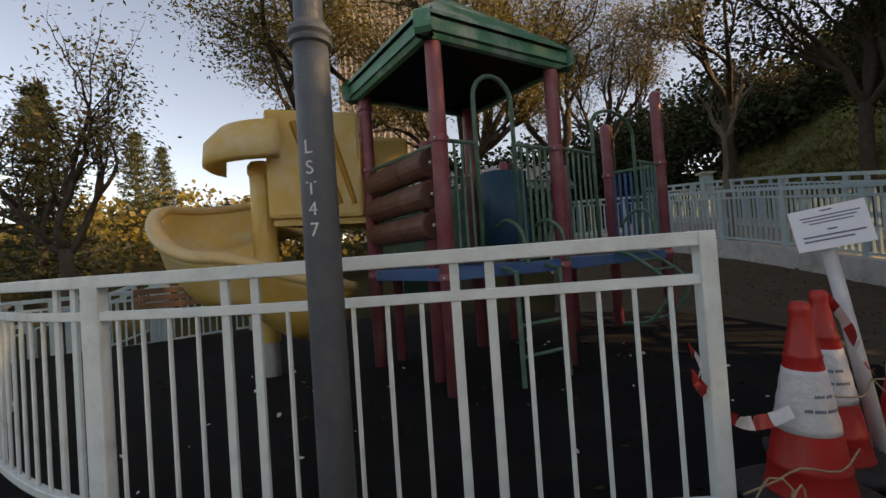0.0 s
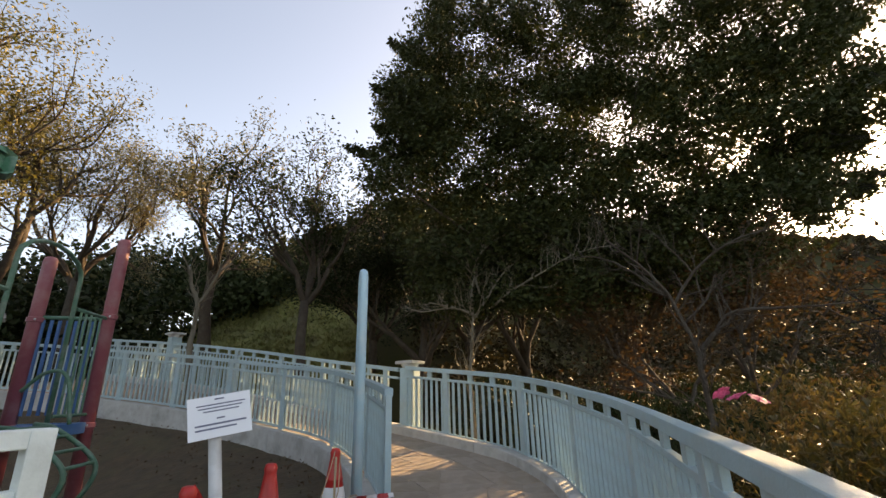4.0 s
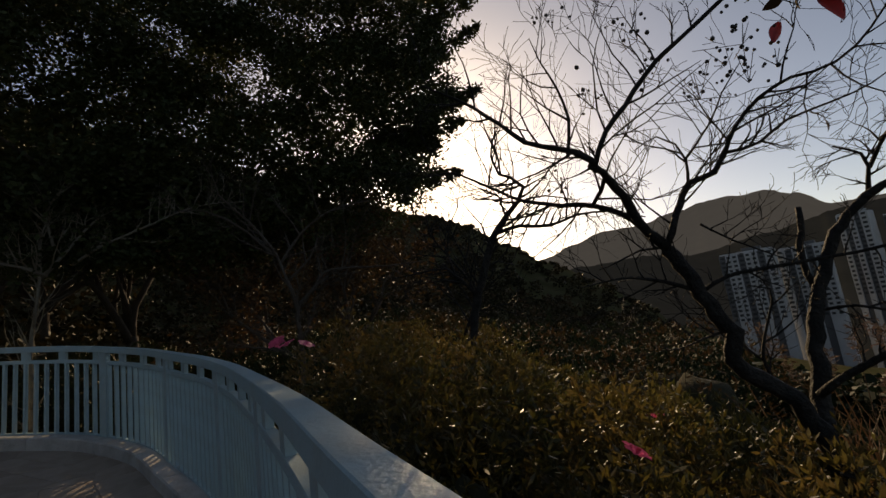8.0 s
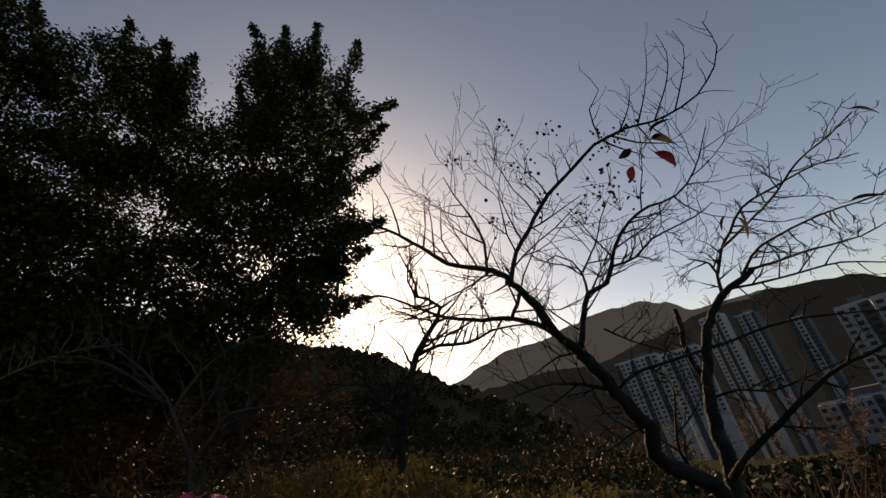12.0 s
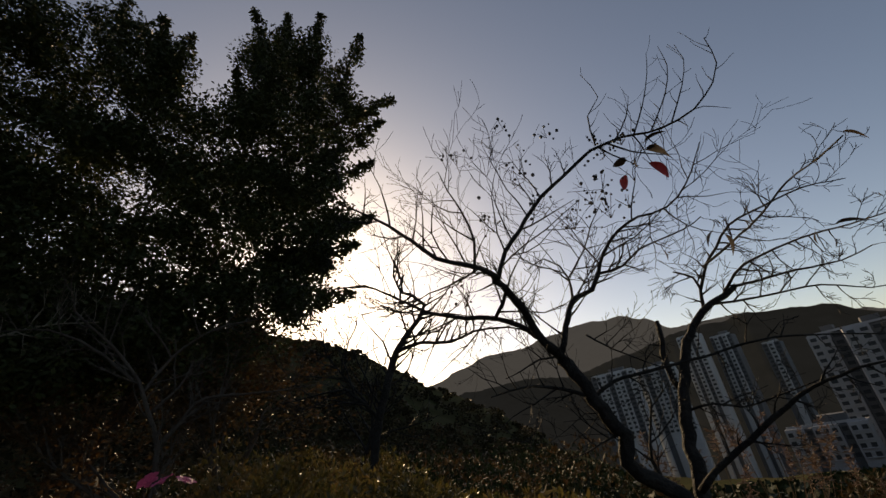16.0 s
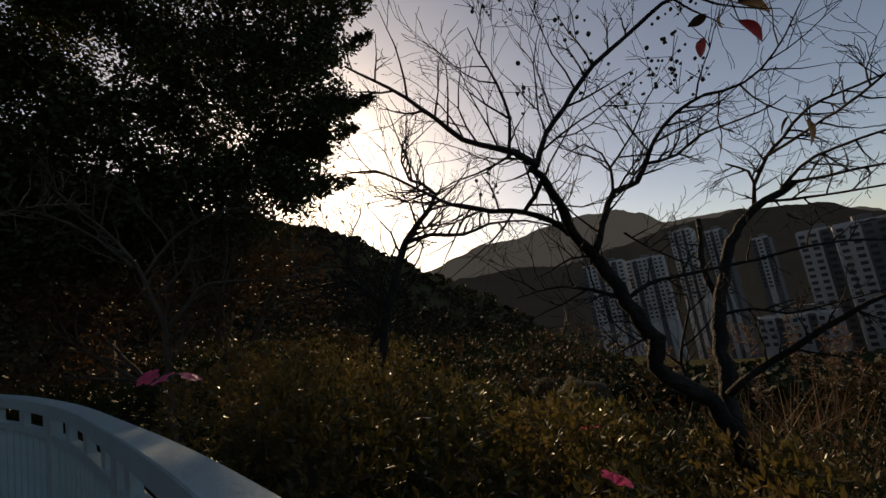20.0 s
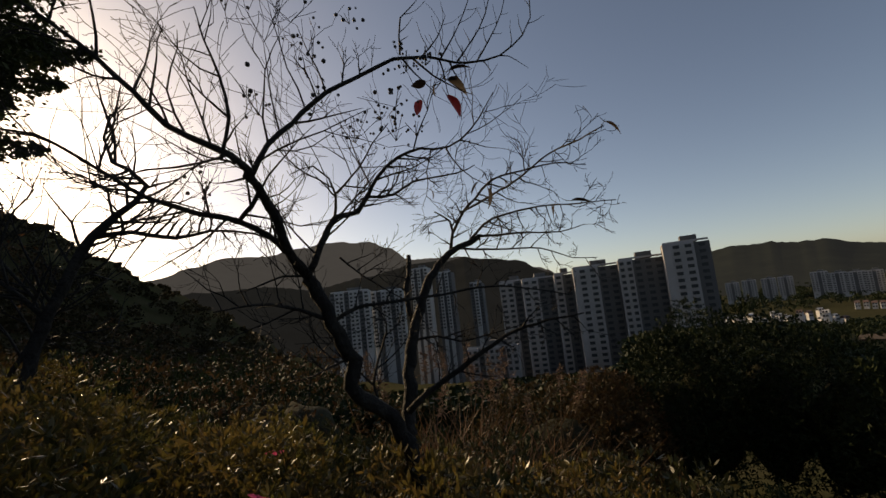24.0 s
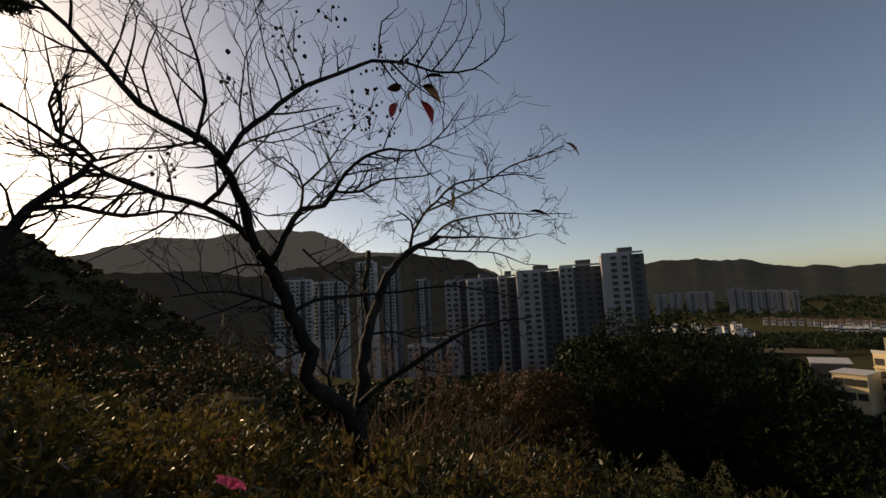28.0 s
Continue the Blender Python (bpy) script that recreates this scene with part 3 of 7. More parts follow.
def railing(name, label, ctrl, mat, bar_gap=0.115, post_gap=1.45, stub_gap=0.42, height=RAIL_UP - 0.05, first=0.0, posts=True, wide=0.034):
    """A steel railing along a curved line: flat hand rail, a second rail under short stubs, bars and posts."""
    line = curve_points(ctrl, 0.1)
    total = length(line)
    base = thing(name, label, "railing")
    down = lambda dz: [p - Vector((0, 0, dz)) for p in line]  # noqa: E731
    part("hand_rail", tube(down(0.03), 1.0, section=flat_section(wide, 0.030, 0.1)), mat, base)
    part("second_rail", tube(down(0.165), 1.0, section=flat_section(0.02, 0.018)), mat, base)
    part("bottom_rail", tube(down(height - 0.06), 1.0, section=flat_section(0.02, 0.018)), mat, base)
    bar = mesh_of(boxed((0.024, 0.036, height - 0.225), (0, 0, -0.165 - (height - 0.225) / 2), 0.002), "bar", mat)
    stub = mesh_of(boxed((0.085, 0.030, 0.105), (0, 0, -0.1075), 0.003), "stub", mat)
    post = mesh_of(boxed((0.105, 0.05, height), (0, 0, -0.045 - height / 2), 0.006), "post", mat)

    def put(nm, me, s):
        p, d = along(line, s)
        part(nm, me, None, base, at=Matrix.Translation(p) @ Matrix.Rotation(math.atan2(d.y, d.x), 4, "Z"))

    s = first
    while s < total:
        put("post", post, s) if posts else None
        s += post_gap
    s = first + bar_gap
    while s < total:
        if not posts or min((s - first) % post_gap, post_gap - (s - first) % post_gap) > 0.05:
            put("bar", bar, s)
        s += bar_gap
    s = first + stub_gap
    while s < total:
        if not posts or min((s - first) % post_gap, post_gap - (s - first) % post_gap) > 0.08:
            put("stub", stub, s)
        s += stub_gap
    return base


railing("railing", "pale green steel railing along the outer edge of the sloping path", OUTER[:13], M_FENCE, first=0.35)
railing("railing", "pale green steel railing further up the sloping path", [(6.72, 4.36, 1.55), *OUTER[13:]], M_FENCE, first=0.3)
railing("railing", "pale green steel railing along the inner edge of the sloping path", INNER, M_FENCE, first=0.04)


def gate_panel():
    """The railing beside the play area: square tube frame, round bars and flat pairs that reach the top rail."""
    base = thing("play_area_railing", "pale green steel railing panel beside the play area", "railing")
    line = curve_points([(1.225, 1.0, 1.04), (0.4, 0.96, 1.035), (-0.35, 0.97, 1.03), (-1.13, 1.07, 1.03), (-1.77, 1.32, 1.03), (-2.5, 1.8, 1.03), (-3.3, 2.6, 1.03)], 0.1)
    total = length(line)
    dn = lambda dz: [p - Vector((0, 0, dz)) for p in line]  # noqa: E731
    part("top_rail", tube(dn(0.025), 1.0, section=flat_section(0.025, 0.025)), M_GATE, base)
    part("middle_rail", tube(dn(0.165), 1.0, section=flat_section(0.018, 0.018)), M_GATE, base)
    part("bottom_rail", tube(dn(0.94), 1.0, section=flat_section(0.02, 0.02)), M_GATE, base)
    bar = mesh_of(lathed([(0.009, -0.93), (0.009, -0.17)], sides=10), "bar", M_GATE)
    flat = mesh_of(boxed((0.034, 0.016, 0.90), (0, 0, -0.48), 0.003), "flat_bar", M_GATE)
    post = mesh_of(boxed((0.06, 0.06, 1.03), (0, 0, -0.515), 0.006), "end_post", M_GATE)
    wide = mesh_of(boxed((0.10, 0.05, 1.0), (0, 0, -0.53), 0.006), "post", M_GATE)

    def put(nm, me, s):
        p, d = along(line, s)
        part(nm, me, None, base, at=Matrix.Translation(p) @ Matrix.Rotation(math.atan2(d.y, d.x), 4, "Z"))

    put("end_post", post, 0.0)
    k, s = 0, 0.125
    while s < total - 0.05:
        m = k % 7
        if k == 18:
            put("post", wide, s)
        elif m in (5, 6):
            put("flat_bar", flat, s)
        else:
            put("bar", bar, s)
        k, s = k + 1, s + 0.124
    return base


gate_panel()

# tall painted hoop and the curved plate at the gate post
hoop = thing("tall_hoop", "tall pale blue painted steel hoop beside the gate post", "barrier")
hx, hy = 3.43, 1.99
pts = [(hx - 0.05, hy - 0.06, 0.0), (hx - 0.05, hy - 0.06, 2.02)]
pts += [(hx - 0.05 + 0.05 * (1 - math.cos(a)), hy - 0.06 + 0.06 * (1 - math.cos(a)), 2.02 + 0.09 * math.sin(a)) for a in (0.4, 0.9, 1.57, 2.2, 2.75)]
pts += [(hx + 0.05, hy + 0.06, 2.02), (hx + 0.05, hy + 0.06, 0.0)]
part("tube", tube(pts, 0.034, 12), M_FENCE_BLUE, hoop, smooth=True)
part("plate", boxed((0.012, 0.13, 1.55), (hx, hy, 1.15), 0.002, Matrix.Rotation(radians(-40), 4, "Z")), M_FENCE_BLUE, hoop)
gate_foot = part("post_footing", boxed((0.16, 0.16, 0.2), (3.6, 1.77, 0.09), 0.012), M_CONCRETE)
tagged(gate_foot, "square concrete footing of the railing's first post", "footing")

# stone pillars in the fence
def pillar(x, y, top, h):
    base = thing("pillar", "pale stone gate pillar with a moulded cap", "pillar")
    part("shaft", boxed((0.24, 0.24, h - 0.12), (x, y, top - 0.12 - (h - 0.12) / 2), 0.01), M_FENCE, base)
    part("cap", lathe(boxed((0.36, 0.36, 0.05), (x, y, top - 0.035), 0.01), [(0.155, -0.13), (0.19, -0.07), (0.19, -0.06)], (x, y, top), 4), M_CONCRETE, base)
    return base


pillar(6.84, 4.22, 1.67, 1.25)
pillar(6.3, 11.35, 2.75, 1.3)

# ---- the climbing frame ----
PA, PB, PL, PK = Vector((0.2, 2.65, 0)), Vector((1.17, 3.40, 0)), Vector((-0.59, 3.68, 0)), Vector((0.40, 4.40, 0))
PC, PD = Vector((2.62, 4.85, 0)), Vector((2.12, 5.20, 0))
PE = Vector((1.55, 5.05, 0))
Z = lambda p, z: Vector((p.x, p.y, z))  # noqa: E731
frame_base = thing("climbing_frame", "maroon, green and blue play frame with a green roof", "play frame")


def play_post(p, top, collars, r=0.062):
    ob = part("post", lathed([(r, -0.05), (r, top - 0.05), (r * 0.93, top - 0.02), (r * 0.7, top)], (p.x, p.y, 0), 20), M_MAROON, frame_base, smooth=False)
    for f in ob.data.polygons:
        f.use_smooth = abs(f.normal.z) < 0.5
    for z in collars:
        part("clamp", lathed([(r + 0.002, z - 0.028), (r + 0.012, z - 0.02), (r + 0.012, z + 0.02), (r + 0.002, z + 0.028)], (p.x, p.y, 0), 20), M_MAROON, ob)
        for a in (0.6, 2.4, 4.4):
            part("bolt", lathed([(0.010, -0.004), (0.010, 0.010), (0.005, 0.014)], sides=8), M_STEEL, ob,
                 at=Matrix.Translation((p.x + (r + 0.01) * math.cos(a), p.y + (r + 0.01) * math.sin(a), z)) @ Matrix.Rotation(a, 4, "Z") @ Matrix.Rotation(radians(90), 4, "Y"))
    return ob


for p, top, cl in ((PA, 2.66, (0.86, 1.88)), (PB, 2.66, (0.88, 1.90)), (PL, 2.66, (0.88, 1.51, 1.91, 2.52)), (PK, 2.66, (0.88, 1.9)), (PC, 2.80, (0.9, 1.95)), (PD, 2.55, (0.9, 1.9)), (PE, 2.05, (0.9, 1.85))):
    play_post(p, top, cl)
for p, top in ((Vector((0.05, 3.05, 0)), 1.98), (Vector((-0.42, 3.9, 0)), 2.0), (Vector((0.78, 4.75, 0)), 2.1)):
    play_post(p, top, (0.88,), 0.05)


def plank_between(a, b, z, w, h, inset=0.0):
    """A board from one post to another, centred at z."""
    d = (b - a).normalized()
    mid = (a + b) / 2
    return boxed(((b - a).length - inset, w, h), (mid.x, mid.y, z), min(w, h) * 0.2, Matrix.Rotation(math.atan2(d.y, d.x), 4, "Z"))


# decks
def deck(corners, z):
    bm = bmesh.new()
    c = sum(corners, Vector()) / len(corners)
    lo = [bm.verts.new((p.x + (c.x - p.x) * 0.05, p.y + (c.y - p.y) * 0.05, z - 0.06)) for p in corners]
    hi = [bm.verts.new((p.x + (c.x - p.x) * 0.05, p.y + (c.y - p.y) * 0.05, z)) for p in corners]
    bm.faces.new(lo[::-1])
    bm.faces.new(hi)
    for k in range(len(corners)):
        j = (k + 1) % len(corners)
        bm.faces.new((lo[k], lo[j], hi[j], hi[k]))
    return bm


part("deck", deck([PA, PB, PK, PL], 0.92), M_BLUE, frame_base, "blue plastic deck")
part("deck", deck([PB, PC, PD, PE], 0.92), M_BLUE, frame_base, "blue plastic deck")
for a, b in ((PA, PB), (PA, PL), (PB, PC), (PL, PK), (PC, PD)):
    part("deck_edge", plank_between(a, b, 0.88, 0.05, 0.10, 0.12), M_BLUE, frame_base)

# roof: a moulded hip roof with ribbed slopes and a deep fascia
rc = (PA + PB + PK + PL) / 4
u, v = (PB - PA).normalized(), (PL - PA).normalized()


def roof_at(a, b, z):
    return rc + u * a + v * b + Vector((0, 0, z))


HW = 0.80
ribs = 9
bm = bmesh.new()
APEX = 3.42
for side in range(4):
    rot = [(1, 0), (0, 1), (-1, 0), (0, -1)][side]
    nrm = [(0, -1), (1, 0), (0, 1), (-1, 0)][side]
    # each slope: strips that step down like tiles
    for k in range(ribs):
        f0, f1 = k / ribs, (k + 1) / ribs
        h0, h1 = (HW - 0.04) * (1 - f0), (HW - 0.04) * (1 - f1)
        z0, z1 = 2.76 + (APEX - 2.76) * f0, 2.76 + (APEX - 2.76) * f1 - 0.03
        q = []
        for h, z in ((h0, z0 + 0.03), (h1, z1 + 0.03)):
            for e in (-1, 1):
                w = max(h, 0.02)
                q.append(bm.verts.new(roof_at(rot[0] * e * w + nrm[0] * w, rot[1] * e * w + nrm[1] * w, z)))
        bm.faces.new((q[0], q[1], q[3], q[2]))
        low = [bm.verts.new(roof_at(rot[0] * e * h0 + nrm[0] * h0, rot[1] * e * h0 + nrm[1] * h0, z0)) for e in (-1, 1)]
        bm.faces.new((low[0], low[1], q[1], q[0]))
bmesh.ops.remove_doubles(bm, verts=bm.verts[:], dist=0.004)
bmesh.ops.recalc_face_normals(bm, faces=bm.faces[:])
roof = part("roof", bm, M_ROOF, frame_base, "weathered green ribbed plastic roof with painted sky sheen")
bm = bmesh.new()
ring = []
for h, z in ((HW - 0.05, 2.60), (HW + 0.0, 2.60), (HW + 0.02, 2.63), (HW + 0.02, 2.75), (HW - 0.03, 2.80), (HW - 0.06, 2.78)):
    r = []
    for e, f in ((-1, -1), (1, -1), (1, 1), (-1, 1)):
        r += [bm.verts.new(roof_at(e * h - e * 0.09 * (k == (0 if e * f > 0 else 1)), f * h - f * 0.09 * (k == (1 if e * f > 0 else 0)), z)) for k in (0, 1)]
    ring.append(r)
for r0, r1 in zip(ring, ring[1:]):
    for k in range(8):
        bm.faces.new((r0[k], r0[(k + 1) % 8], r1[(k + 1) % 8], r1[k]))
bmesh.ops.recalc_face_normals(bm, faces=bm.faces[:])
part("fascia", bm, M_ROOF, roof)
# shade under the roof as colour: the plastic underside borrows the black iron
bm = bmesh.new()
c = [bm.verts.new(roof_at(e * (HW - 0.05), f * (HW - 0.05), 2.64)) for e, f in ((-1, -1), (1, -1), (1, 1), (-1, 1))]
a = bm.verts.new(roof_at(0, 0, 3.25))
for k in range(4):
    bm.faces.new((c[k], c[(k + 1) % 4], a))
part("shade_lining", bm, M_IRON, roof, "underside coloured black for shade")


# barriers
def bar_rail(a, b, z0, z1, n, skip=(), mat=M_GREEN_METAL):
    base = part("barrier", tube([Z(a, z1), Z(b, z1)], 0.017, 8), mat, frame_base)
    part("lower_rail", tube([Z(a, z0), Z(b, z0)], 0.015, 8), mat, base)
    for k in range(1, n):
        if k not in skip:
            p = a.lerp(b, k / n)
            part("bar", tube([Z(p, z0), Z(p, z1)], 0.011, 8), mat, base)
    return base


ab = PB - PA
b1 = bar_rail(PA + ab * 0.05, PA + ab * 0.28, 1.0, 1.88, 4)
b2 = bar_rail(PA + ab * 0.60, PA + ab * 0.95, 1.0, 1.90, 6)
arch = [Z(PA + ab * 0.28, 0.95), Z(PA + ab * 0.28, 2.25)] + [Z(PA + ab * (0.44 - 0.16 * math.cos(t)), 2.25 + 0.19 * math.sin(t)) for t in (0.3, 0.7, 1.15, 1.57, 2.0, 2.45, 2.85)] + [Z(PA + ab * 0.60, 2.25), Z(PA + ab * 0.60, 0.95)]
part("entry_arch", tube(arch, 0.019, 10), M_GREEN_METAL, frame_base, smooth=True)
bar_rail(PB + (PC - PB) * 0.04, PB + (PC - PB) * 0.30, 1.0, 1.92, 6)
bar_rail(PB + (PC - PB) * 0.72, PB + (PC - PB) * 0.97, 1.0, 1.93, 6)
bc = PC - PB
arch = [Z(PB + bc * 0.30, 0.95), Z(PB + bc * 0.30, 2.2)] + [Z(PB + bc * (0.50 - 0.20 * math.cos(t)), 2.2 + 0.2 * math.sin(t)) for t in (0.3, 0.7, 1.15, 1.57, 2.0, 2.45, 2.85)] + [Z(PB + bc * 0.70, 2.2), Z(PB + bc * 0.70, 0.95)]
part("entry_arch", tube(arch, 0.019, 10), M_GREEN_METAL, frame_base, smooth=True)
bar_rail(PK.lerp(PL, 0.05), PK.lerp(PL, 0.95), 1.0, 1.88, 13)
bar_rail(PE.lerp(PK, 0.05), PE.lerp(PK, 0.95), 1.0, 1.86, 13)
# blue bars between the far posts
for k in range(1, 9):
    p = PD.lerp(PC, k / 9)
    part("bar", tube([Z(p, 1.0), Z(p, 1.90)], 0.017, 8), M_BLUE, frame_base)
part("rail", tube([Z(PD, 1.93), Z(PC, 1.93)], 0.018, 8), M_GREEN_METAL, frame_base)
# curved dark teal panel at the back of the deck
bm = bmesh.new()
cols = []
for k in range(13):
    f = k / 12
    p = PK.lerp(PB, 0.06 + 0.60 * f) + Vector((-0.10, -0.13, 0)) * math.sin(f * math.pi)
    cols.append([bm.verts.new(Z(p, 0.98)), bm.verts.new(Z(p, 1.80 + 0.05 * math.sin(f * math.pi))), bm.verts.new(Z(p, 1.80 + 0.05 * math.sin(f * math.pi)) + Vector((0.03, 0.04, 0))), bm.verts.new(Z(p, 0.98) + Vector((0.03, 0.04, 0)))])
for c0, c1 in zip(cols, cols[1:]):
    for k in range(4):
        bm.faces.new((c0[k], c1[k], c1[(k + 1) % 4], c0[(k + 1) % 4]))
bmesh.ops.recalc_face_normals(bm, faces=bm.faces[:])
part("panel", bm, M_BLUEGREEN, frame_base, "dark teal curved plastic panel", smooth=True)
part("panel", plank_between(PL, PK, 1.35, 0.03, 0.8, 0.2), M_GREEN_METAL, frame_base)
part("panel", plank_between(PL.lerp(PK, 0.2) + Vector((-0.1, 0.5, 0)), PK + Vector((-0.2, 0.6, 0)), 0.75, 0.05, 0.5, 0.1), M_GREEN_METAL, frame_base)

# brown rollers between post and slide panel
ra, rb = PA.lerp(PL, 0.12), PA.lerp(PL, 0.92)
for z in (1.26, 1.50, 1.74):
    d = (rb - ra).normalized()
    roll = tube([Z(ra, z), Z(ra, z) + d * 0.004, *[Z(ra.lerp(rb, f), z) for f in (0.01, 0.33, 0.335, 0.345, 0.35, 0.66, 0.665, 0.675, 0.68, 0.99)], Z(rb, z)], [0.09, 0.105, 0.108, 0.108, 0.108, 0.100, 0.108, 0.108, 0.108, 0.100, 0.108, 0.108, 0.1], 16)
    ro = part("roller", roll, M_BROWN, frame_base, "brown plastic roller")
    part("end_cap", lathed([(0.018, 0), (0.018, 0.02), (0.010, 0.028)], sides=10), M_STEEL, ro, at=Matrix.Translation(Z(ra, z) - d * 0.004) @ Matrix.Rotation(math.atan2(d.y, d.x), 4, "Z") @ Matrix.Rotation(radians(-90), 4, "Y"))
part("rail", tube([Z(PA, 1.86), Z(PL, 1.90)], 0.018, 8), M_GREEN_METAL, frame_base)

# ladder with green rungs below the entry arch
lad = part("ladder_side", tube([Z(PA + ab * 0.42, 0.9), Z(PA + ab * 0.42, 0.86) + Vector((0.1, -0.16, 0)), Z(PA + ab * 0.40, 0.0) + Vector((0.12, -0.2, 0))], 0.02, 10), M_GREEN_METAL, frame_base)
part("ladder_side", tube([Z(PA + ab * 0.80, 0.9), Z(PA + ab * 0.80, 0.86) + Vector((0.1, -0.16, 0)), Z(PA + ab * 0.80, 0.0) + Vector((0.12, -0.2, 0))], 0.02, 10), M_GREEN_METAL, frame_base)
for z in (0.22, 0.46, 0.70):
    part("rung", tube([Z(PA + ab * 0.41, z) + Vector((0.115, -0.19, 0)), Z(PA + ab * 0.80, z) + Vector((0.115, -0.19, 0))], 0.015, 8), M_GREEN_METAL, lad)
for f in (0.40, 0.74):
    b = PA + ab * f
    part("hand_grip", tube(curve_points([Z(b, 1.22), Z(b, 1.26) + Vector((0.08, -0.12, 0)), Z(b, 1.16) + Vector((0.17, -0.25, 0)), Z(b, 0.92) + Vector((0.2, -0.3, 0))], 0.04), 0.015, 8), M_GREEN_METAL, frame_base, smooth=True)
# loop ladder in front of the second deck
b = PB + bc * 0.42
loop = curve_points([Z(b, 0.95), Z(b, 0.90) + Vector((0.12, -0.16, 0)), Z(b, 0.62) + Vector((0.34, -0.42, 0)), Z(b, 0.30) + Vector((0.22, -0.30, 0)), Z(b, 0.24) + Vector((0.02, -0.1, 0))], 0.05)
part("loop_step", tube(loop, 0.019, 8), M_GREEN_METAL, frame_base, smooth=True)
part("loop_step", tube([p + bc.normalized() * 0.42 for p in loop], 0.019, 8), M_GREEN_METAL, frame_base, smooth=True)
for i in (3, 6, 9, 12):
    if i < len(loop):
        part("rung", tube([loop[i], loop[i] + bc.normalized() * 0.42], 0.014, 8), M_GREEN_METAL, frame_base)
part("hand_grip", tube(curve_points([Z(PB + bc * 0.5, 1.2), Z(PB + bc * 0.5, 1.34) + Vector((0.1, -0.12, 0)), Z(PB + bc * 0.5, 1.3) + Vector((0.2, -0.26, 0)), Z(PB + bc * 0.5, 0.95) + Vector((0.26, -0.32, 0))], 0.05), 0.015, 8), M_GREEN_METAL, frame_base, smooth=True)

# ---- yellow spiral slide ----
slide = thing("spiral_slide", "faded yellow moulded plastic spiral slide on the play frame", "slide")
axis = Vector((-1.60, 3.50, 0))


def trough(name, a0, a1, z0, z1, ri, ro, lip, deep, n=40):
    """A helical chute with a rolled outer lip."""
    bm = bmesh.new()
    rows = []
    for i in range(n + 1):
        f = i / n
        a = a0 + (a1 - a0) * f
        z = z0(f) if callable(z0) else z0 + (z1 - z0) * f
        r2 = ro(f) if callable(ro) else ro
        sec = [(ri, 0.10), (ri + 0.03, -0.02), ((ri + r2) / 2, -deep), (r2 - 0.16, -deep + 0.08), (r2 - 0.04, 0.10), (r2, lip - 0.05), (r2 + 0.03, lip), (r2 + 0.07, lip - 0.02), (r2 + 0.075, lip - 0.08), (r2 + 0.03, lip - 0.11), (r2 - 0.01, 0.06), (r2 - 0.14, -deep + 0.02), ((ri + r2) / 2, -deep - 0.05), (ri + 0.01, -0.07)]
        rows.append([bm.verts.new((axis.x + r * math.sin(a), axis.y + r * math.cos(a), z + h)) for r, h in sec])
    m = len(rows[0])
    for r0, r1 in zip(rows, rows[1:]):
        for k in range(m):
            bm.faces.new((r0[k], r0[(k + 1) % m], r1[(k + 1) % m], r1[k]))
    bm.faces.new(rows[0])
    bm.faces.new(rows[-1][::-1])
    bmesh.ops.recalc_face_normals(bm, faces=bm.faces[:])
    return part(name, bm, M_YELLOW, slide, smooth=True)


CHUTE = [(0.0, 1.50), (0.40, 1.31), (0.72, 0.80), (0.93, 0.54), (1.0, 0.48)]
trough("chute", radians(20), radians(-258), lambda f: table(CHUTE, f), 0, 0.10, 0.86, 0.34, 0.12)
rim_line = []
for i in range(61):
    f = i / 60
    a = radians(20 - 278 * f)
    rim_line.append((axis.x + 0.90 * math.sin(a), axis.y + 0.90 * math.cos(a), table(CHUTE, f) + 0.335))
# rim strip in a paler yellow than the chute
part("rim", tube(rim_line, 1.0, section=[(-0.05, -0.035), (0.05, -0.05), (0.062, -0.01), (0.045, 0.03), (-0.02, 0.042), (-0.06, 0.02)]), M_RIM, slide, "pale rolled rim", smooth=True)
part("centre_post", lathed([(0.115, 0.55), (0.115, 1.9), (0.13, 1.93), (0.13, 2.0), (0.10, 2.04)], axis, 20), M_YELLOW, slide, smooth=False)
part("support", lathed([(0.075, -0.05), (0.075, 0.34)], axis, 16), M_GALV, slide)
part("support_collar", lathed([(0.088, 0.32), (0.088, 0.60), (0.1, 0.62)], axis, 16), M_YELLOW, slide)
# entry panels: moulded walls with slots, and a hood over the top
sa, sb = PL + Vector((-0.07, -0.03, 0)), Vector((-1.45, 3.30, 0))


def wall_panel(a, b, z0, z1, thick, slots=True):
    d = (b - a).normalized()
    n = Vector((-d.y, d.x, 0))
    ln = (b - a).length
    p = part("side_panel", boxed((ln, thick, z1 - z0), ((a.x + b.x) / 2, (a.y + b.y) / 2, (z0 + z1) / 2), 0.042, Matrix.Rotation(math.atan2(d.y, d.x), 4, "Z")), M_YELLOW, slide)
    if slots:
        for f in (0.17, 0.37, 0.57):
            c = a + d * ln * f + n * (thick / 2 + 0.002)
            pts = [Vector((c.x, c.y, z0 + 0.13)) - d * 0.10, Vector((c.x, c.y, z1 - 0.12)) + d * 0.12]
            if f == 0.17:
                pts = [Vector((c.x, c.y, z0 + 0.13)) - d * 0.06, Vector((c.x, c.y, z1 - 0.12)) + d * 0.16]
            part("slot", tube(pts, [0.024, 0.036], 10), M_SLOT, p)
    return p


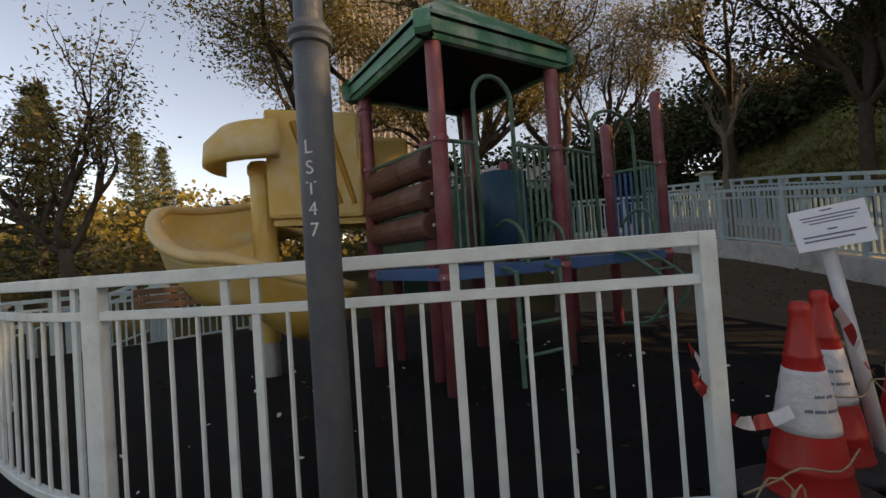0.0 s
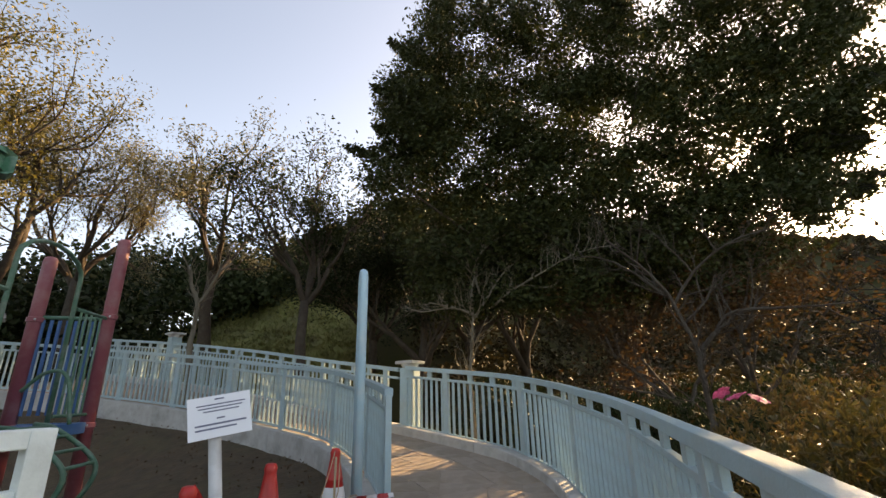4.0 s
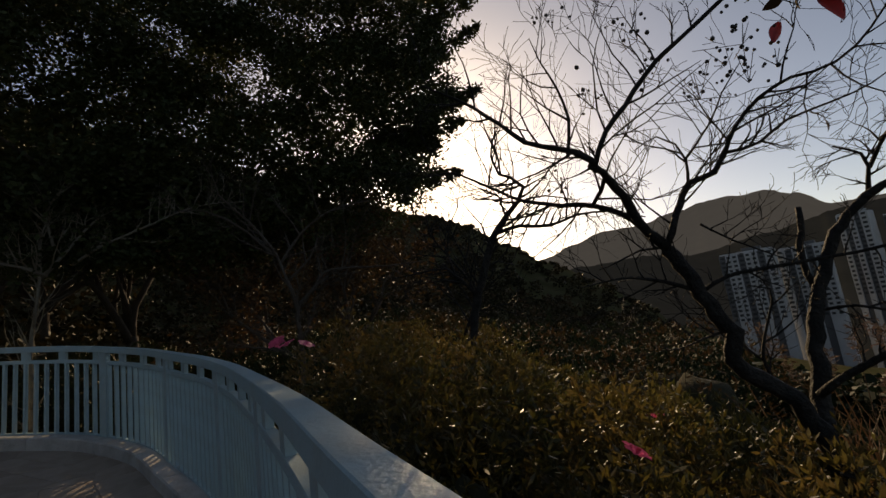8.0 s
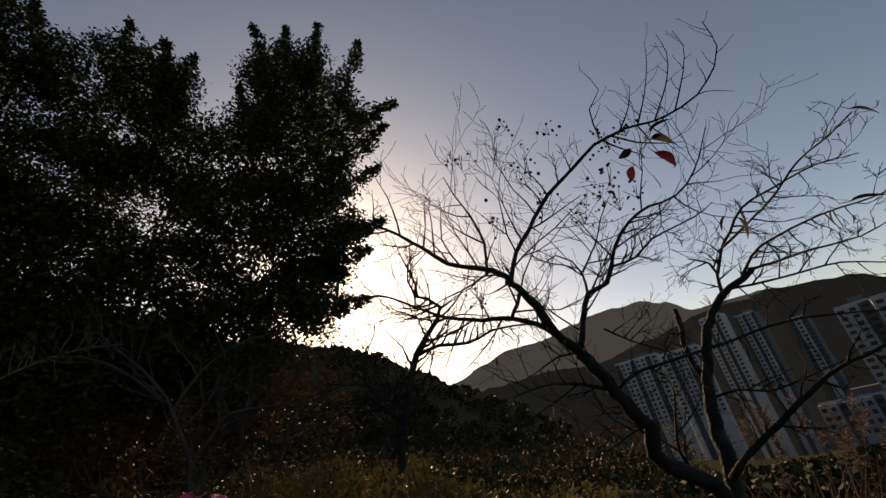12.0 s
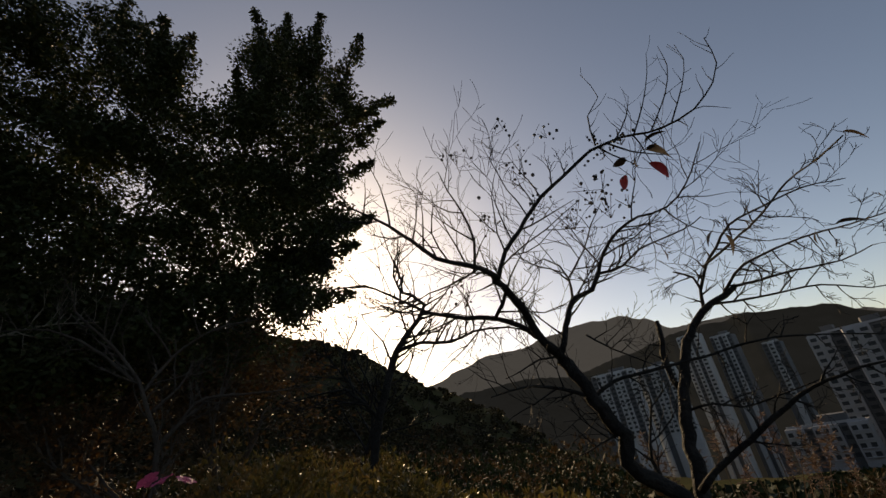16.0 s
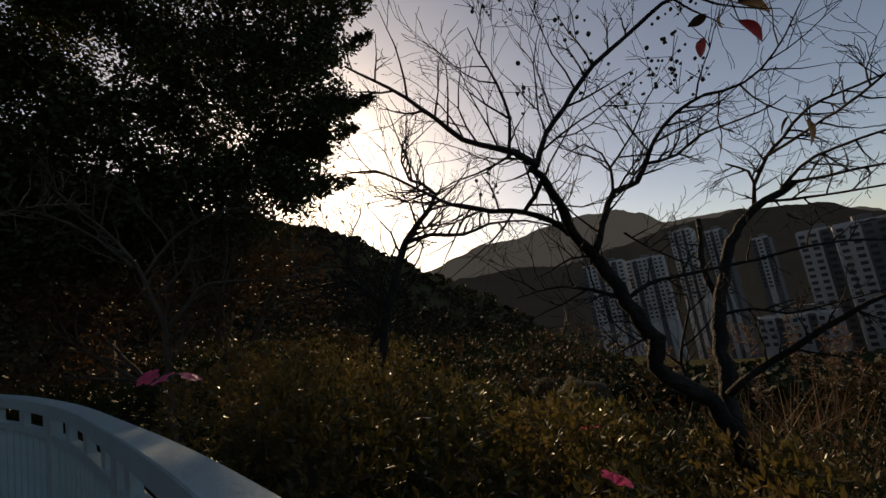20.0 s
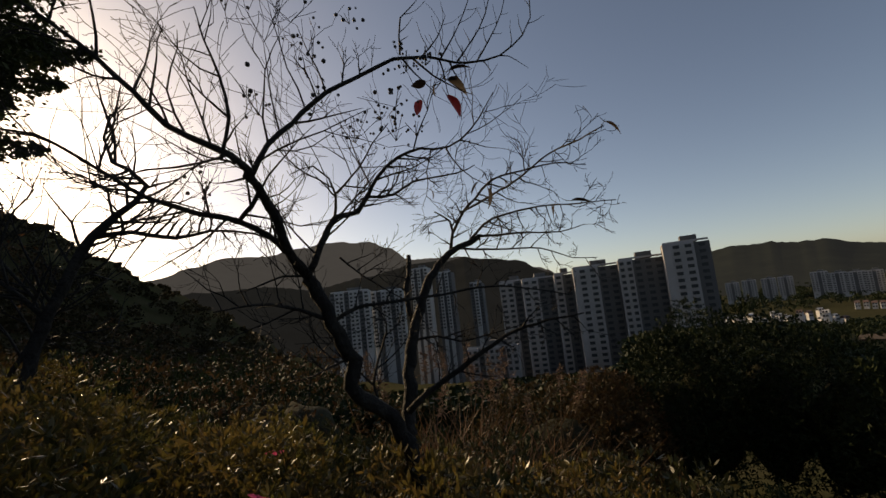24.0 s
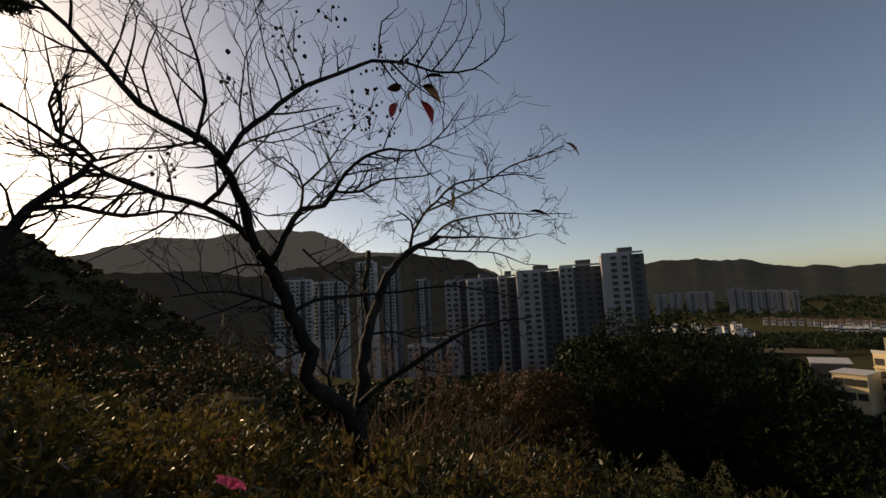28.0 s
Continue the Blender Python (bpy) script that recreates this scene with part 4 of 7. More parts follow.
# slots are solid strips; the shade of a recess is put into this yellow
M_SLOT = material("shaded_yellow_recess", (0.50, 0.25, 0.03), 0.6, second=(0.42, 0.2, 0.03), scale=8)
wall_panel(sa, sb, 1.46, 2.48, 0.09)
wall_panel(sa + Vector((0.35, 0.75, 0)), sb + Vector((0.2, 0.75, 0)), 1.46, 2.40, 0.07, False)
part("slide_floor", deck([PL, PL + Vector((0.3, 0.7, 0)), sb + Vector((0.2, 0.75, 0)), sb], 1.46), M_YELLOW, slide)
bm = bmesh.new()
rows = []
for i in range(15):
    f = i / 14
    a = radians(35 - 130 * f)
    rows.append([bm.verts.new((axis.x + 0.1 + r * math.sin(a - 1.9), axis.y + 0.1 + r * math.cos(a - 1.9) * 0.8, z)) for r, z in ((0.62, 1.98), (0.68, 2.02), (0.66, 2.22), (0.52, 2.36), (0.2, 2.42), (0.18, 2.38), (0.48, 2.32), (0.6, 2.2))])
for r0, r1 in zip(rows, rows[1:]):
    for k in range(8):
        bm.faces.new((r0[k], r0[(k + 1) % 8], r1[(k + 1) % 8], r1[k]))
bm.faces.new(rows[0])
bm.faces.new(rows[-1][::-1])
bmesh.ops.recalc_face_normals(bm, faces=bm.faces[:])
part("hood", bm, M_YELLOW, slide, smooth=True)

# ---- lamp post ----
lp = thing("lamp_post", "dark grey steel lamp post with hand-painted white marks", "lamp post")
LX, LY = -0.027, 0.72
shaft = part("shaft", lathed([(0.056, -0.05), (0.055, 1.62), (0.054, 1.69)], (LX, LY, 0), 28), M_POLE, lp)
part("collar", lathed([(0.055, 1.685), (0.066, 1.69), (0.068, 1.70), (0.060, 1.712), (0.068, 1.722), (0.066, 1.735), (0.049, 1.76)], (LX, LY, 0), 28), M_POLE, lp)
part("upper_shaft", lathed([(0.045, 1.74), (0.04, 3.4), (0.038, 4.6)], (LX, LY, 0), 24), M_POLE, lp)
for o in (shaft,):
    for f in o.data.polygons:
        f.use_smooth = abs(f.normal.z) < 0.5
for i, ch in enumerate("LST47"):
    cu = bpy.data.curves.new("mark", "FONT")
    cu.body, cu.size, cu.align_x, cu.extrude = ch, 0.058, "CENTER", 0.0006
    tmp = new("mark", cu)
    me = bpy.data.meshes.new_from_object(tmp.evaluated_get(bpy.context.evaluated_depsgraph_get()))
    bpy.data.objects.remove(tmp)
    me.name = "mark"
    az = radians(-97 + 1.5 * i)
    for vert in me.vertices:
        x, y, dz = vert.co
        a = az + x / 0.0555
        vert.co = (LX + (0.0562 + dz) * math.cos(a), LY + (0.0562 + dz) * math.sin(a), 1.345 - 0.062 * i + y)
    me.materials.clear()
    me.materials.append(M_WHITE_MARK)
    part("painted_letter", me, None, lp)


# ---- cones, sign, tape ----
def ring_sleeve(z0, z1, r0, r1, n=10):
    return [(r0 + (r1 - r0) * k / n + 0.0025 + 0.0012 * ((k * 7) % 3 - 1), z0 + (z1 - z0) * k / n) for k in range(n + 1)]


def cone(x, y, turn, label, tilt=0.0, z0=0.0):
    base = thing("traffic_cone", label, "traffic cone", "traffic cones at the play area's opening",
                 at=Matrix.Translation((x, y, z0)) @ Matrix.Rotation(radians(tilt), 4, "X") @ Matrix.Rotation(radians(turn), 4, "Z"))
    R = lambda z: 0.142 - (0.142 - 0.030) * (z - 0.05) / 0.67  # noqa: E731
    body = part("body", lathed([(0.148, 0.045), (R(0.06), 0.06), (R(0.15), 0.15), (R(0.15) + 0.004, 0.155), (R(0.16), 0.165), (R(0.28), 0.28), (R(0.50), 0.50), (R(0.55), 0.55), (R(0.55) + 0.004, 0.555), (R(0.56), 0.565), (R(0.70), 0.70), (0.034, 0.715), (0.036, 0.73), (0.028, 0.752), (0.018, 0.756)]), M_CONE, base)
    sl = part("sleeve", lathed(ring_sleeve(0.285, 0.51, R(0.285), R(0.51)), sides=32), M_SLEEVE, base, "creased white reflective sleeve")
    for o in (body, sl):
        for f in o.data.polygons:
            f.use_smooth = True
    rim = [(0.215, 0.0), (0.23, 0.012), (0.225, 0.035), (0.19, 0.05), (0.12, 0.052)]
    sq = bmesh.new()
    rings = []
    for r, z in rim:
        row = []
        for k in range(32):
            a = k / 32 * math.tau
            s = r / max(abs(math.cos(a)), abs(math.sin(a))) ** 0.55
            row.append(sq.verts.new((s * math.cos(a), s * math.sin(a), z)))
        rings.append(row)
    for r0, r1 in zip(rings, rings[1:]):
        for k in range(32):
            sq.faces.new((r0[k], r0[(k + 1) % 32], r1[(k + 1) % 32], r1[k]))
    sq.faces.new(rings[0][::-1])
    sq.faces.new(rings[-1])
    part("foot", sq, M_CONE_FOOT, base, "black rubber foot", smooth=True)
    # printed lines on the sleeve, too worn to read
    for z, spans in ((0.425, ((-2.0, -1.62), (-1.55, -1.2))), (0.375, ((-2.35, -2.1), (-2.04, -1.66), (-1.6, -1.0)))):
        bm = bmesh.new()
        for a0, a1 in spans:
            for k in range(6):
                b0, b1 = a0 + (a1 - a0) * k / 6, a0 + (a1 - a0) * (k + 0.7) / 6
                r = R(z) + 0.0065
                q = [bm.verts.new((r * math.cos(b) * (1 - 0.19 * dz * 0), r * math.sin(b), z + dz)) for b, dz in ((b0, -0.006), (b1, -0.006), (b1, 0.006), (b0, 0.006))]
                bm.faces.new(q)
        part("printed_line", bm, M_INK, sl)
    return base


cone(1.62, 1.18, 10, "tall orange-red traffic cone with a creased white sleeve beside the railing", 2)
cone(1.90, 1.46, -12, "orange-red traffic cone half hidden behind another")
cone(2.50, 1.74, 8, "faded red traffic cone with a white sleeve on black rubber")
cone(3.20, 1.98, 25, "red traffic cone wound with string at the gate post")

notice = thing("notice_stand", "white laminated notice on a leaning steel post", "sign")
foot = Vector((2.16, 1.52, 0))
part("base_disc", lathed([(0.165, 0.0), (0.17, 0.004), (0.17, 0.014), (0.15, 0.02), (0.03, 0.028)], foot, 28), M_STEEL, notice, smooth=False)
topp = Vector((2.10, 1.66, 0.93))
part("post", tube([foot, topp], 0.030, 16), M_POST_WHITE, notice, smooth=True)
plate = part("notice_board", boxed((0.285, 0.008, 0.20), (0, 0, 0), 0.002), M_PAPER, notice, "white notice sheet", at=Matrix.Translation((2.09, 1.62, 1.03)) @ Matrix.Rotation(radians(-28), 4, "Z") @ Matrix.Rotation(radians(-9), 4, "Y") @ Matrix.Rotation(radians(-8), 4, "X"))
rng = random.Random(4)
for z, x0, x1, h in ((0.095, -0.03, 0.03, 0.008), (0.066, -0.14, 0.16, 0.007), (0.048, -0.13, 0.14, 0.007), (0.030, -0.10, 0.12, 0.007), (-0.012, -0.02, 0.03, 0.009), (-0.042, -0.15, 0.16, 0.010), (-0.066, -0.15, 0.10, 0.010)):
    part("printed_line", boxed(((x1 - x0) * 0.74, 0.001, h * 0.85), ((x0 + x1) / 2 * 0.74, -0.0048, z * 0.86)), M_INK, plate)


def tape(points, width=0.05, name="barrier_tape", label="red and white striped barrier tape tied to the railing"):
    base = thing(name, label, "tape")
    line = curve_points(points, 0.03)
    total = length(line)
    s, k = 0.0, 0
    while s < total - 0.01:
        e = min(total, s + 0.085)
        bm = bmesh.new()
        rows = []
        for i in range(4):
            p, d = along(line, s + (e - s) * i / 3)
            tw = 0.9 * math.sin(s * 9 + i * 0.4)
            w = (Vector((0, 0, 1)) * math.cos(tw) + Vector((d.y, -d.x, 0)).normalized() * math.sin(tw)) * width / 2
            rows.append((bm.verts.new(p - w), bm.verts.new(p + w)))
        for a, b in zip(rows, rows[1:]):
            bm.faces.new((a[0], b[0], b[1], a[1]))
        part("stripe", bm, (M_TAPE_RED, M_TAPE_WHITE)[k % 2], base)
        s, k = e, k + 1
    return base


tape([(1.15, 0.98, 0.62), (1.13, 0.95, 0.66), (1.16, 0.94, 0.58), (1.14, 0.96, 0.52), (1.2, 0.97, 0.5)], 0.03)
tape([(1.14, 0.97, 0.55), (1.22, 1.0, 0.44), (1.32, 1.04, 0.36), (1.45, 1.1, 0.34), (1.53, 1.1, 0.37)])
tape([(1.91, 1.44, 0.74), (1.99, 1.45, 0.62), (2.05, 1.47, 0.50), (2.12, 1.5, 0.38)])
tape([(3.12, 1.86, 0.42), (3.25, 1.85, 0.44), (3.4, 1.82, 0.42), (3.56, 1.74, 0.42)], 0.035)


def string(points, r=0.0035, label="loose tan string tied round the cones"):
    ob = part("string", tube(curve_points(points, 0.04), r, 6), M_STRING, smooth=True)
    return tagged(ob, label, "string")


string([(1.3, 1.02, 0.12), (1.42, 1.03, 0.16), (1.5, 1.03, 0.2), (1.62, 1.02, 0.19), (1.76, 1.12, 0.22)])
string([(1.3, 1.0, 0.06), (1.36, 0.97, 0.2), (1.42, 0.95, 0.17), (1.38, 0.95, 0.05), (1.44, 0.94, 0.19), (1.48, 0.97, 0.02)])
string([(1.76, 1.36, 0.34), (1.95, 1.34, 0.33), (2.1, 1.48, 0.35), (2.25, 1.54, 0.34), (2.5, 1.63, 0.38), (2.75, 1.72, 0.33), (3.0, 1.85, 0.55), (3.15, 1.93, 0.74)])
string([(2.1, 1.48, 0.36), (2.2, 1.4, 0.2), (2.3, 1.3, 0.06), (2.45, 1.2, 0.01), (2.5, 1.02, 0.01), (2.7, 0.85, 0.01)])
string([(3.22, 1.95, 0.72), (3.12, 1.85, 0.5), (3.1, 1.85, 0.42), (3.3, 1.86, 0.45), (3.36, 1.86, 0.3), (3.42, 1.7, 0.02)])
string([(3.18, 1.95, 0.7), (3.02, 1.78, 0.22), (3.0, 1.76, 0.02)], 0.008, "strip of pale torn tape hanging from the cone")

# ---- trees ----
def grow(bm, tips, p, d, r, ln, depth, rng, spread=0.55, up=0.12, sides=7, kink=0.16, shrink=0.74, kids=(2, 3), min_r=0.004, nodes=None):
    """A limb and its branches, as tapered tubes; the last twigs' points go to tips."""
    n = 4 if depth > 1 else 3
    pts, rad = [p.copy()], [r]
    r1 = max(r * (0.66 if depth else 0.3), min_r * 0.5)
    for k in range(n):
        d = (d + Vector((rng.gauss(0, kink), rng.gauss(0, kink), rng.gauss(0, kink * 0.8) + up * 0.3))).normalized()
        p = p + d * (ln / n)
        pts.append(p.copy())
        rad.append(r + (r1 - r) * (k + 1) / n)
    sweep(bm, pts, rad, sides if depth > 1 else (5 if depth else 3))
    if nodes is not None:
        nodes.append((pts[len(pts) // 2], depth))
    if depth == 0:
        tips.extend(pts[1:])
        return
    if depth == 1:
        tips.append(pts[-1])
    for k in range(rng.randint(*kids)):
        f = 1.0 if k == 0 else rng.uniform(0.35, 0.95)
        i = min(int(f * n), n)
        axis = Vector((rng.gauss(0, 1), rng.gauss(0, 1), rng.gauss(0, 1))).normalized()
        nd = (Matrix.Rotation(rng.uniform(0.35, 1.0) * spread * (0.7 if k == 0 else 1.3), 3, axis) @ d)
        nd.z += up
        grow(bm, tips, pts[i], nd.normalized(), rad[i] * (0.92 if k == 0 else 0.7), ln * shrink * rng.uniform(0.8, 1.15), depth - 1, rng, spread, up, sides, kink, shrink, kids, min_r, nodes)


def leafy_tree(x, y, z, h, r, seed, label, leaf_mat, n_leaf, leaf_size, bark=None, trunk_h=0.3, lean=(0, 0), depth=5, spread=0.6, scatter=0.35, up=0.12, shrink=0.76, name="tree", kids=(2, 3), slim=0.42):
    """A tree with limbs and a crown of single leaves round its twigs."""
    rng, nrng = random.Random(seed), np.random.default_rng(seed)
    base = thing(name, label, "tree", at=Matrix.Translation((x, y, z)))
    bm, tips = bmesh.new(), []
    th = h * trunk_h
    top = Vector((lean[0] * th, lean[1] * th, th))
    sweep(bm, [Vector((0, 0, -0.4)), Vector((0, 0, 0.02)), Vector((lean[0] * th * 0.4 + rng.gauss(0, r * 0.4), lean[1] * th * 0.4, th * 0.5)), top], [r * 1.7, r * 1.25, r, r * 0.9], 10)
    for k in range(rng.randint(3, 4)):
        a = k * 2.1 + rng.uniform(0, 1.2)
        d = Vector((math.cos(a) * 0.62 + lean[0], math.sin(a) * 0.62 + lean[1], 1.0)).normalized()
        grow(bm, tips, top + Vector((0, 0, -rng.uniform(0, th * 0.15))), d, r * 0.66, (h - th) * 0.30 * rng.uniform(0.85, 1.15), depth, rng, spread, up, shrink=shrink, kids=kids)
    part("trunk", bm, bark or M_BARK_DARK, base, smooth=True)
    if n_leaf:
        t = np.array([tuple(p) for p in tips])
        c = t[nrng.integers(0, len(t), n_leaf)] + nrng.normal(scale=scatter, size=(n_leaf, 3)) * (0.9, 0.9, 0.6)
        part("crown", leaves("crown", c, leaf_size, leaf_mat, nrng, slim=slim), None, base)
    return base


# the big dark tree beyond the railing: limbs that reach to clumps of leaves
RIGHT = [(10, 95), (14.5, 98), (18.8, 102.5), (21.3, 102), (25, 103.5), (28.3, 106.3), (31.6, 104), (35, 106.5), (38.6, 105.5), (41.5, 111), (44, 110), (49, 108), (56, 103)]
LEFT = [(10, 52), (22, 47.5), (28, 42.5), (33, 45.5), (38, 45), (41, 47), (44, 50), (58, 60)]
TOP = [(40, 44), (52, 50), (62, 51), (68, 47.5), (76, 49), (82, 47.5), (85, 46), (87.6, 41.5), (90.5, 43.5), (93.5, 49.5), (98, 50.5), (103.5, 50), (105.5, 45), (108.5, 47.5), (112, 43), (118, 40)]
GAPS = ((80, 29.5, 1.6), (92, 24.5, 1.7), (72, 27, 1.3), (86, 37, 1.5), (83, 30.1, 1.2), (79.6, 33.2, 1.1), (60, 43, 1.6), (63, 33, 1.3), (55, 27, 1.2), (98, 33, 0.9), (68, 40, 1.5), (76, 21, 1.3), (92.5, 37.5, 1.3), (77, 39, 1.3), (97, 23.5, 1.6), (100, 20.5, 1.3), (73, 44, 1.4))
# the ends of the outer boughs: azimuth, elevation, and the way they point
BOUGHS = ((114.6, 42.0, 18), (111.3, 49.2, 62), (112.2, 39.6, 28), (108.8, 28.2, 12), (105, 51.5, 70), (94.2, 51.5, 95), (99.5, 51.5, 80), (104.5, 18.8, 0), (109.8, 35, 25), (76.5, 50, 85), (84.8, 48, 65), (81, 49, 90), (105.8, 25, 10), (66, 49, 100), (44.6, 38, 165), (41.2, 30.5, 175), (45, 33.5, 170), (102.2, 22.5, -10), (90.8, 45.3, 100), (47, 43, 140))


def big_tree():
    rng, nr = random.Random(11), np.random.default_rng(11)
    base = thing("banyan", "large dark evergreen tree with hanging roots beside the path", "tree")
    foot = Vector((10.4, 1.45, ground_at(10.4, 1.45)))
    crotch = foot + Vector((0.1, 0.0, 1.9))
    bm = bmesh.new()
    sweep(bm, [foot - Vector((0, 0, 0.4)), foot + Vector((0.02, 0, 0.1)), foot + Vector((-0.05, 0.05, 1.0)), crotch], [0.62, 0.42, 0.30, 0.27], 12)

    def spot(az, el, r):
        return CENTRE + Vector((math.sin(radians(az)) * r, math.cos(radians(az)) * r, math.tan(radians(el)) * r))

    clumps = []
    for k in range(14000):
        el, az = rng.uniform(11, 52), rng.uniform(42, 116)
        rim = min((table(RIGHT, el) - az) * math.cos(radians(el)), (az - table(LEFT, el)) * math.cos(radians(el)), table(TOP, az) - el)
        if rim < 0.9 or (az > 74 and el < 17.5 and (el < (11.5 if az < 91 else 13) or rng.random() < (0.15 if az < 91 else 0.6))):
            continue
        if any(math.hypot((az - a) * math.cos(radians(el)), el - e) < g for a, e, g in GAPS):
            continue
        if noise.noise(Vector((az * 0.30, el * 0.42, 4.0))) > 0.15 + 0.4 * (el < 22):
            continue
        c = spot(az, el, 8.8 + rng.uniform(-1.5, 2.6))
        if any((c - o).length < 0.42 for o, _ in clumps[-300:]):
            continue
        clumps.append((c, min(0.30 + 0.32 * rng.random(), 0.13 + 0.16 * rim)))
        if len(clumps) >= 900:
            break
    pts, limbs = [], []

    def tuft(c, rad, flat=0.75):
        m = max(40, int(300 * (rad / 0.45) ** 1.6))
        d = nr.normal(size=(m, 3))
        d /= np.linalg.norm(d, axis=1)[:, None]
        pts.append(np.array(c) + d * (rad * 1.15, rad * 1.15, rad * flat) * nr.uniform(0.3, 1.15, (m, 1)))

    for n, (c, rad) in enumerate(clumps):
        tuft(c, rad)
        if n % 18 == 0 and 4.6 < c.z < 6.6:
            mid = crotch.lerp(c, 0.5) + Vector((rng.gauss(0, 0.3), rng.gauss(0, 0.3), 0.35))
            limbs.append(curve_points([crotch, crotch.lerp(mid, 0.5) + Vector((rng.gauss(0, 0.15), rng.gauss(0, 0.15), 0.2)), mid, c], 0.5))
    # outer boughs: pointed sprays with side shoots
    for az, el, way in BOUGHS:
        r, cw, sw = 8.8 + rng.uniform(-0.8, 0.8), math.cos(radians(way)), math.sin(radians(way))
        root, tip = spot(az - 8.0 * cw / math.cos(radians(el)), el - 8.0 * sw, r), spot(az, el, r)
        limbs.append([root, root.lerp(tip, 0.55) + Vector((0, 0, 0.06)), tip])
        for j in range(17):
            f = j / 16
            wide = 0.30 * (1 - f) ** 0.7 + 0.02
            for side in (-1, 1):
                c = root.lerp(tip, f) + Vector((rng.gauss(0, 1), rng.gauss(0, 1), 0)) * wide * 0.5 + Vector((0, 0, side * wide * rng.uniform(0.1, 0.9)))
                tuft(c, 0.075 + 0.17 * (1 - f) * rng.uniform(0.5, 1.1), 0.9)
    part("trunk", bm, M_BARK_DARK, base, smooth=True)
    for line in limbs:
        part("limb", tube(line, [(0.10 if len(line) > 3 else 0.045) * (1 - 0.88 * (i / (len(line) - 1)) ** 0.7) for i in range(len(line))], 6), M_BARK_DARK, base, smooth=True)
    part("crown", leaves("crown", np.concatenate(pts), 0.086, M_LEAF_CROWN, nr, slim=0.55), None, base)
    for k in range(11):
        a, q = rng.uniform(0, 6.28), rng.uniform(0.3, 0.85)
        top = crotch + Vector((math.cos(a) * q * 0.7, math.sin(a) * q * 0.7, rng.uniform(0.0, 0.9)))
        end = Vector((foot.x + math.cos(a) * q, foot.y + math.sin(a) * q, foot.z - 0.1))
        part("aerial_root", tube(curve_points([top, top.lerp(end, 0.5) + Vector((rng.gauss(0, 0.05), rng.gauss(0, 0.05), 0)), end], 0.25), rng.uniform(0.02, 0.05), 6), M_BARK_DARK, base, smooth=True)


big_tree()
# trees round the play area
leafy_tree(0.2, 10.0, 0.4, 9.0, 0.17, 21, "tree with yellowing olive leaves behind the play frame", M_LEAF_OLIVE, 28000, 0.082, scatter=0.34)
leafy_tree(-3.2, 9.6, 0.1, 9.5, 0.18, 22, "tree with yellowing olive leaves behind the slide", M_LEAF_OLIVE, 28000, 0.082, scatter=0.34)
leafy_tree(2.9, 12.6, 1.2, 8.0, 0.15, 23, "half-bare tree with dusty leaves above the path", M_LEAF_GREY, 19000, 0.08, scatter=0.3)
leafy_tree(5.2, 15.5, 2.2, 8.0, 0.16, 24, "half-bare tree with dusty leaves on the bank", M_LEAF_GREY, 19000, 0.08, scatter=0.3)
leafy_tree(8.3, 13.8, 2.9, 7.5, 0.16, 25, "spreading half-bare tree on the grassy bank", M_LEAF_GREY, 7000, 0.11, scatter=0.28)
leafy_tree(8.8, 9.6, 1.6, 7.0, 0.14, 27, "slender dark tree behind the railing", M_LEAF_DARK, 8000, 0.12, scatter=0.35)
leafy_tree(-7.4, 7.2, -0.2, 6.2, 0.12, 26, "tree with sparse yellow leaves beyond the play area", M_LEAF_OLIVE, 5200, 0.10, scatter=0.3)

for az, r, h, s in ((46, 19, 6.0, 52), (52, 15, 7.5, 53), (58, 17, 8.5, 54), (65, 15.5, 8.5, 56)):
    x, y = CENTRE.x + r * math.sin(radians(az)), CENTRE.y + r * math.cos(radians(az))
    leafy_tree(x, y, ground_at(x, y), h, 0.17, s, "tall dark evergreen tree on the wooded bank", M_LEAF_DARK, 26000, 0.11, scatter=0.45, trunk_h=0.22)

# grassy bank beyond the upper path
bm = bmesh.new()
rows = []
for i in range(26):
    r = 12.5 + 24 * (i / 25) ** 1.4
    rows.append([bm.verts.new((CENTRE.x + r * math.sin(radians(a)), CENTRE.y + r * math.cos(radians(a)), land(a, r) + 0.10 + 0.10 * noise.noise(Vector((a * 0.8, r * 0.9, 2))))) for a in range(14, 47)])
for r0, r1 in zip(rows, rows[1:]):
    for k in range(len(r0) - 1):
        bm.faces.new((r0[k], r0[k + 1], r1[k + 1], r1[k]))
bmesh.ops.recalc_face_normals(bm, faces=bm.faces[:])
bank = part("grassy_bank", bm, M_LAWN, smooth=True)
tagged(bank, "green grassy bank with dry tufts above the path", "grass", kind="structure")
nr = np.random.default_rng(3)
pts = []
for k in range(5200):
    a, r = nr.uniform(14.5, 46), 12.6 + 23 * nr.random() ** 1.2
    pts.append((CENTRE.x + r * math.sin(radians(a)), CENTRE.y + r * math.cos(radians(a)), land(a, r) + 0.10))
pts = np.array(pts)[nr.integers(0, 5200, 42000)] + nr.normal(scale=(0.16, 0.16, 0.04), size=(42000, 3))
tufts = part("grass_tufts", leaves("grass_tufts", pts, 0.26, M_LAWN, nr, slim=0.16, droop=-1.1), None)
tagged(tufts, "tufts of long grass on the bank", "grass", kind="stuff")


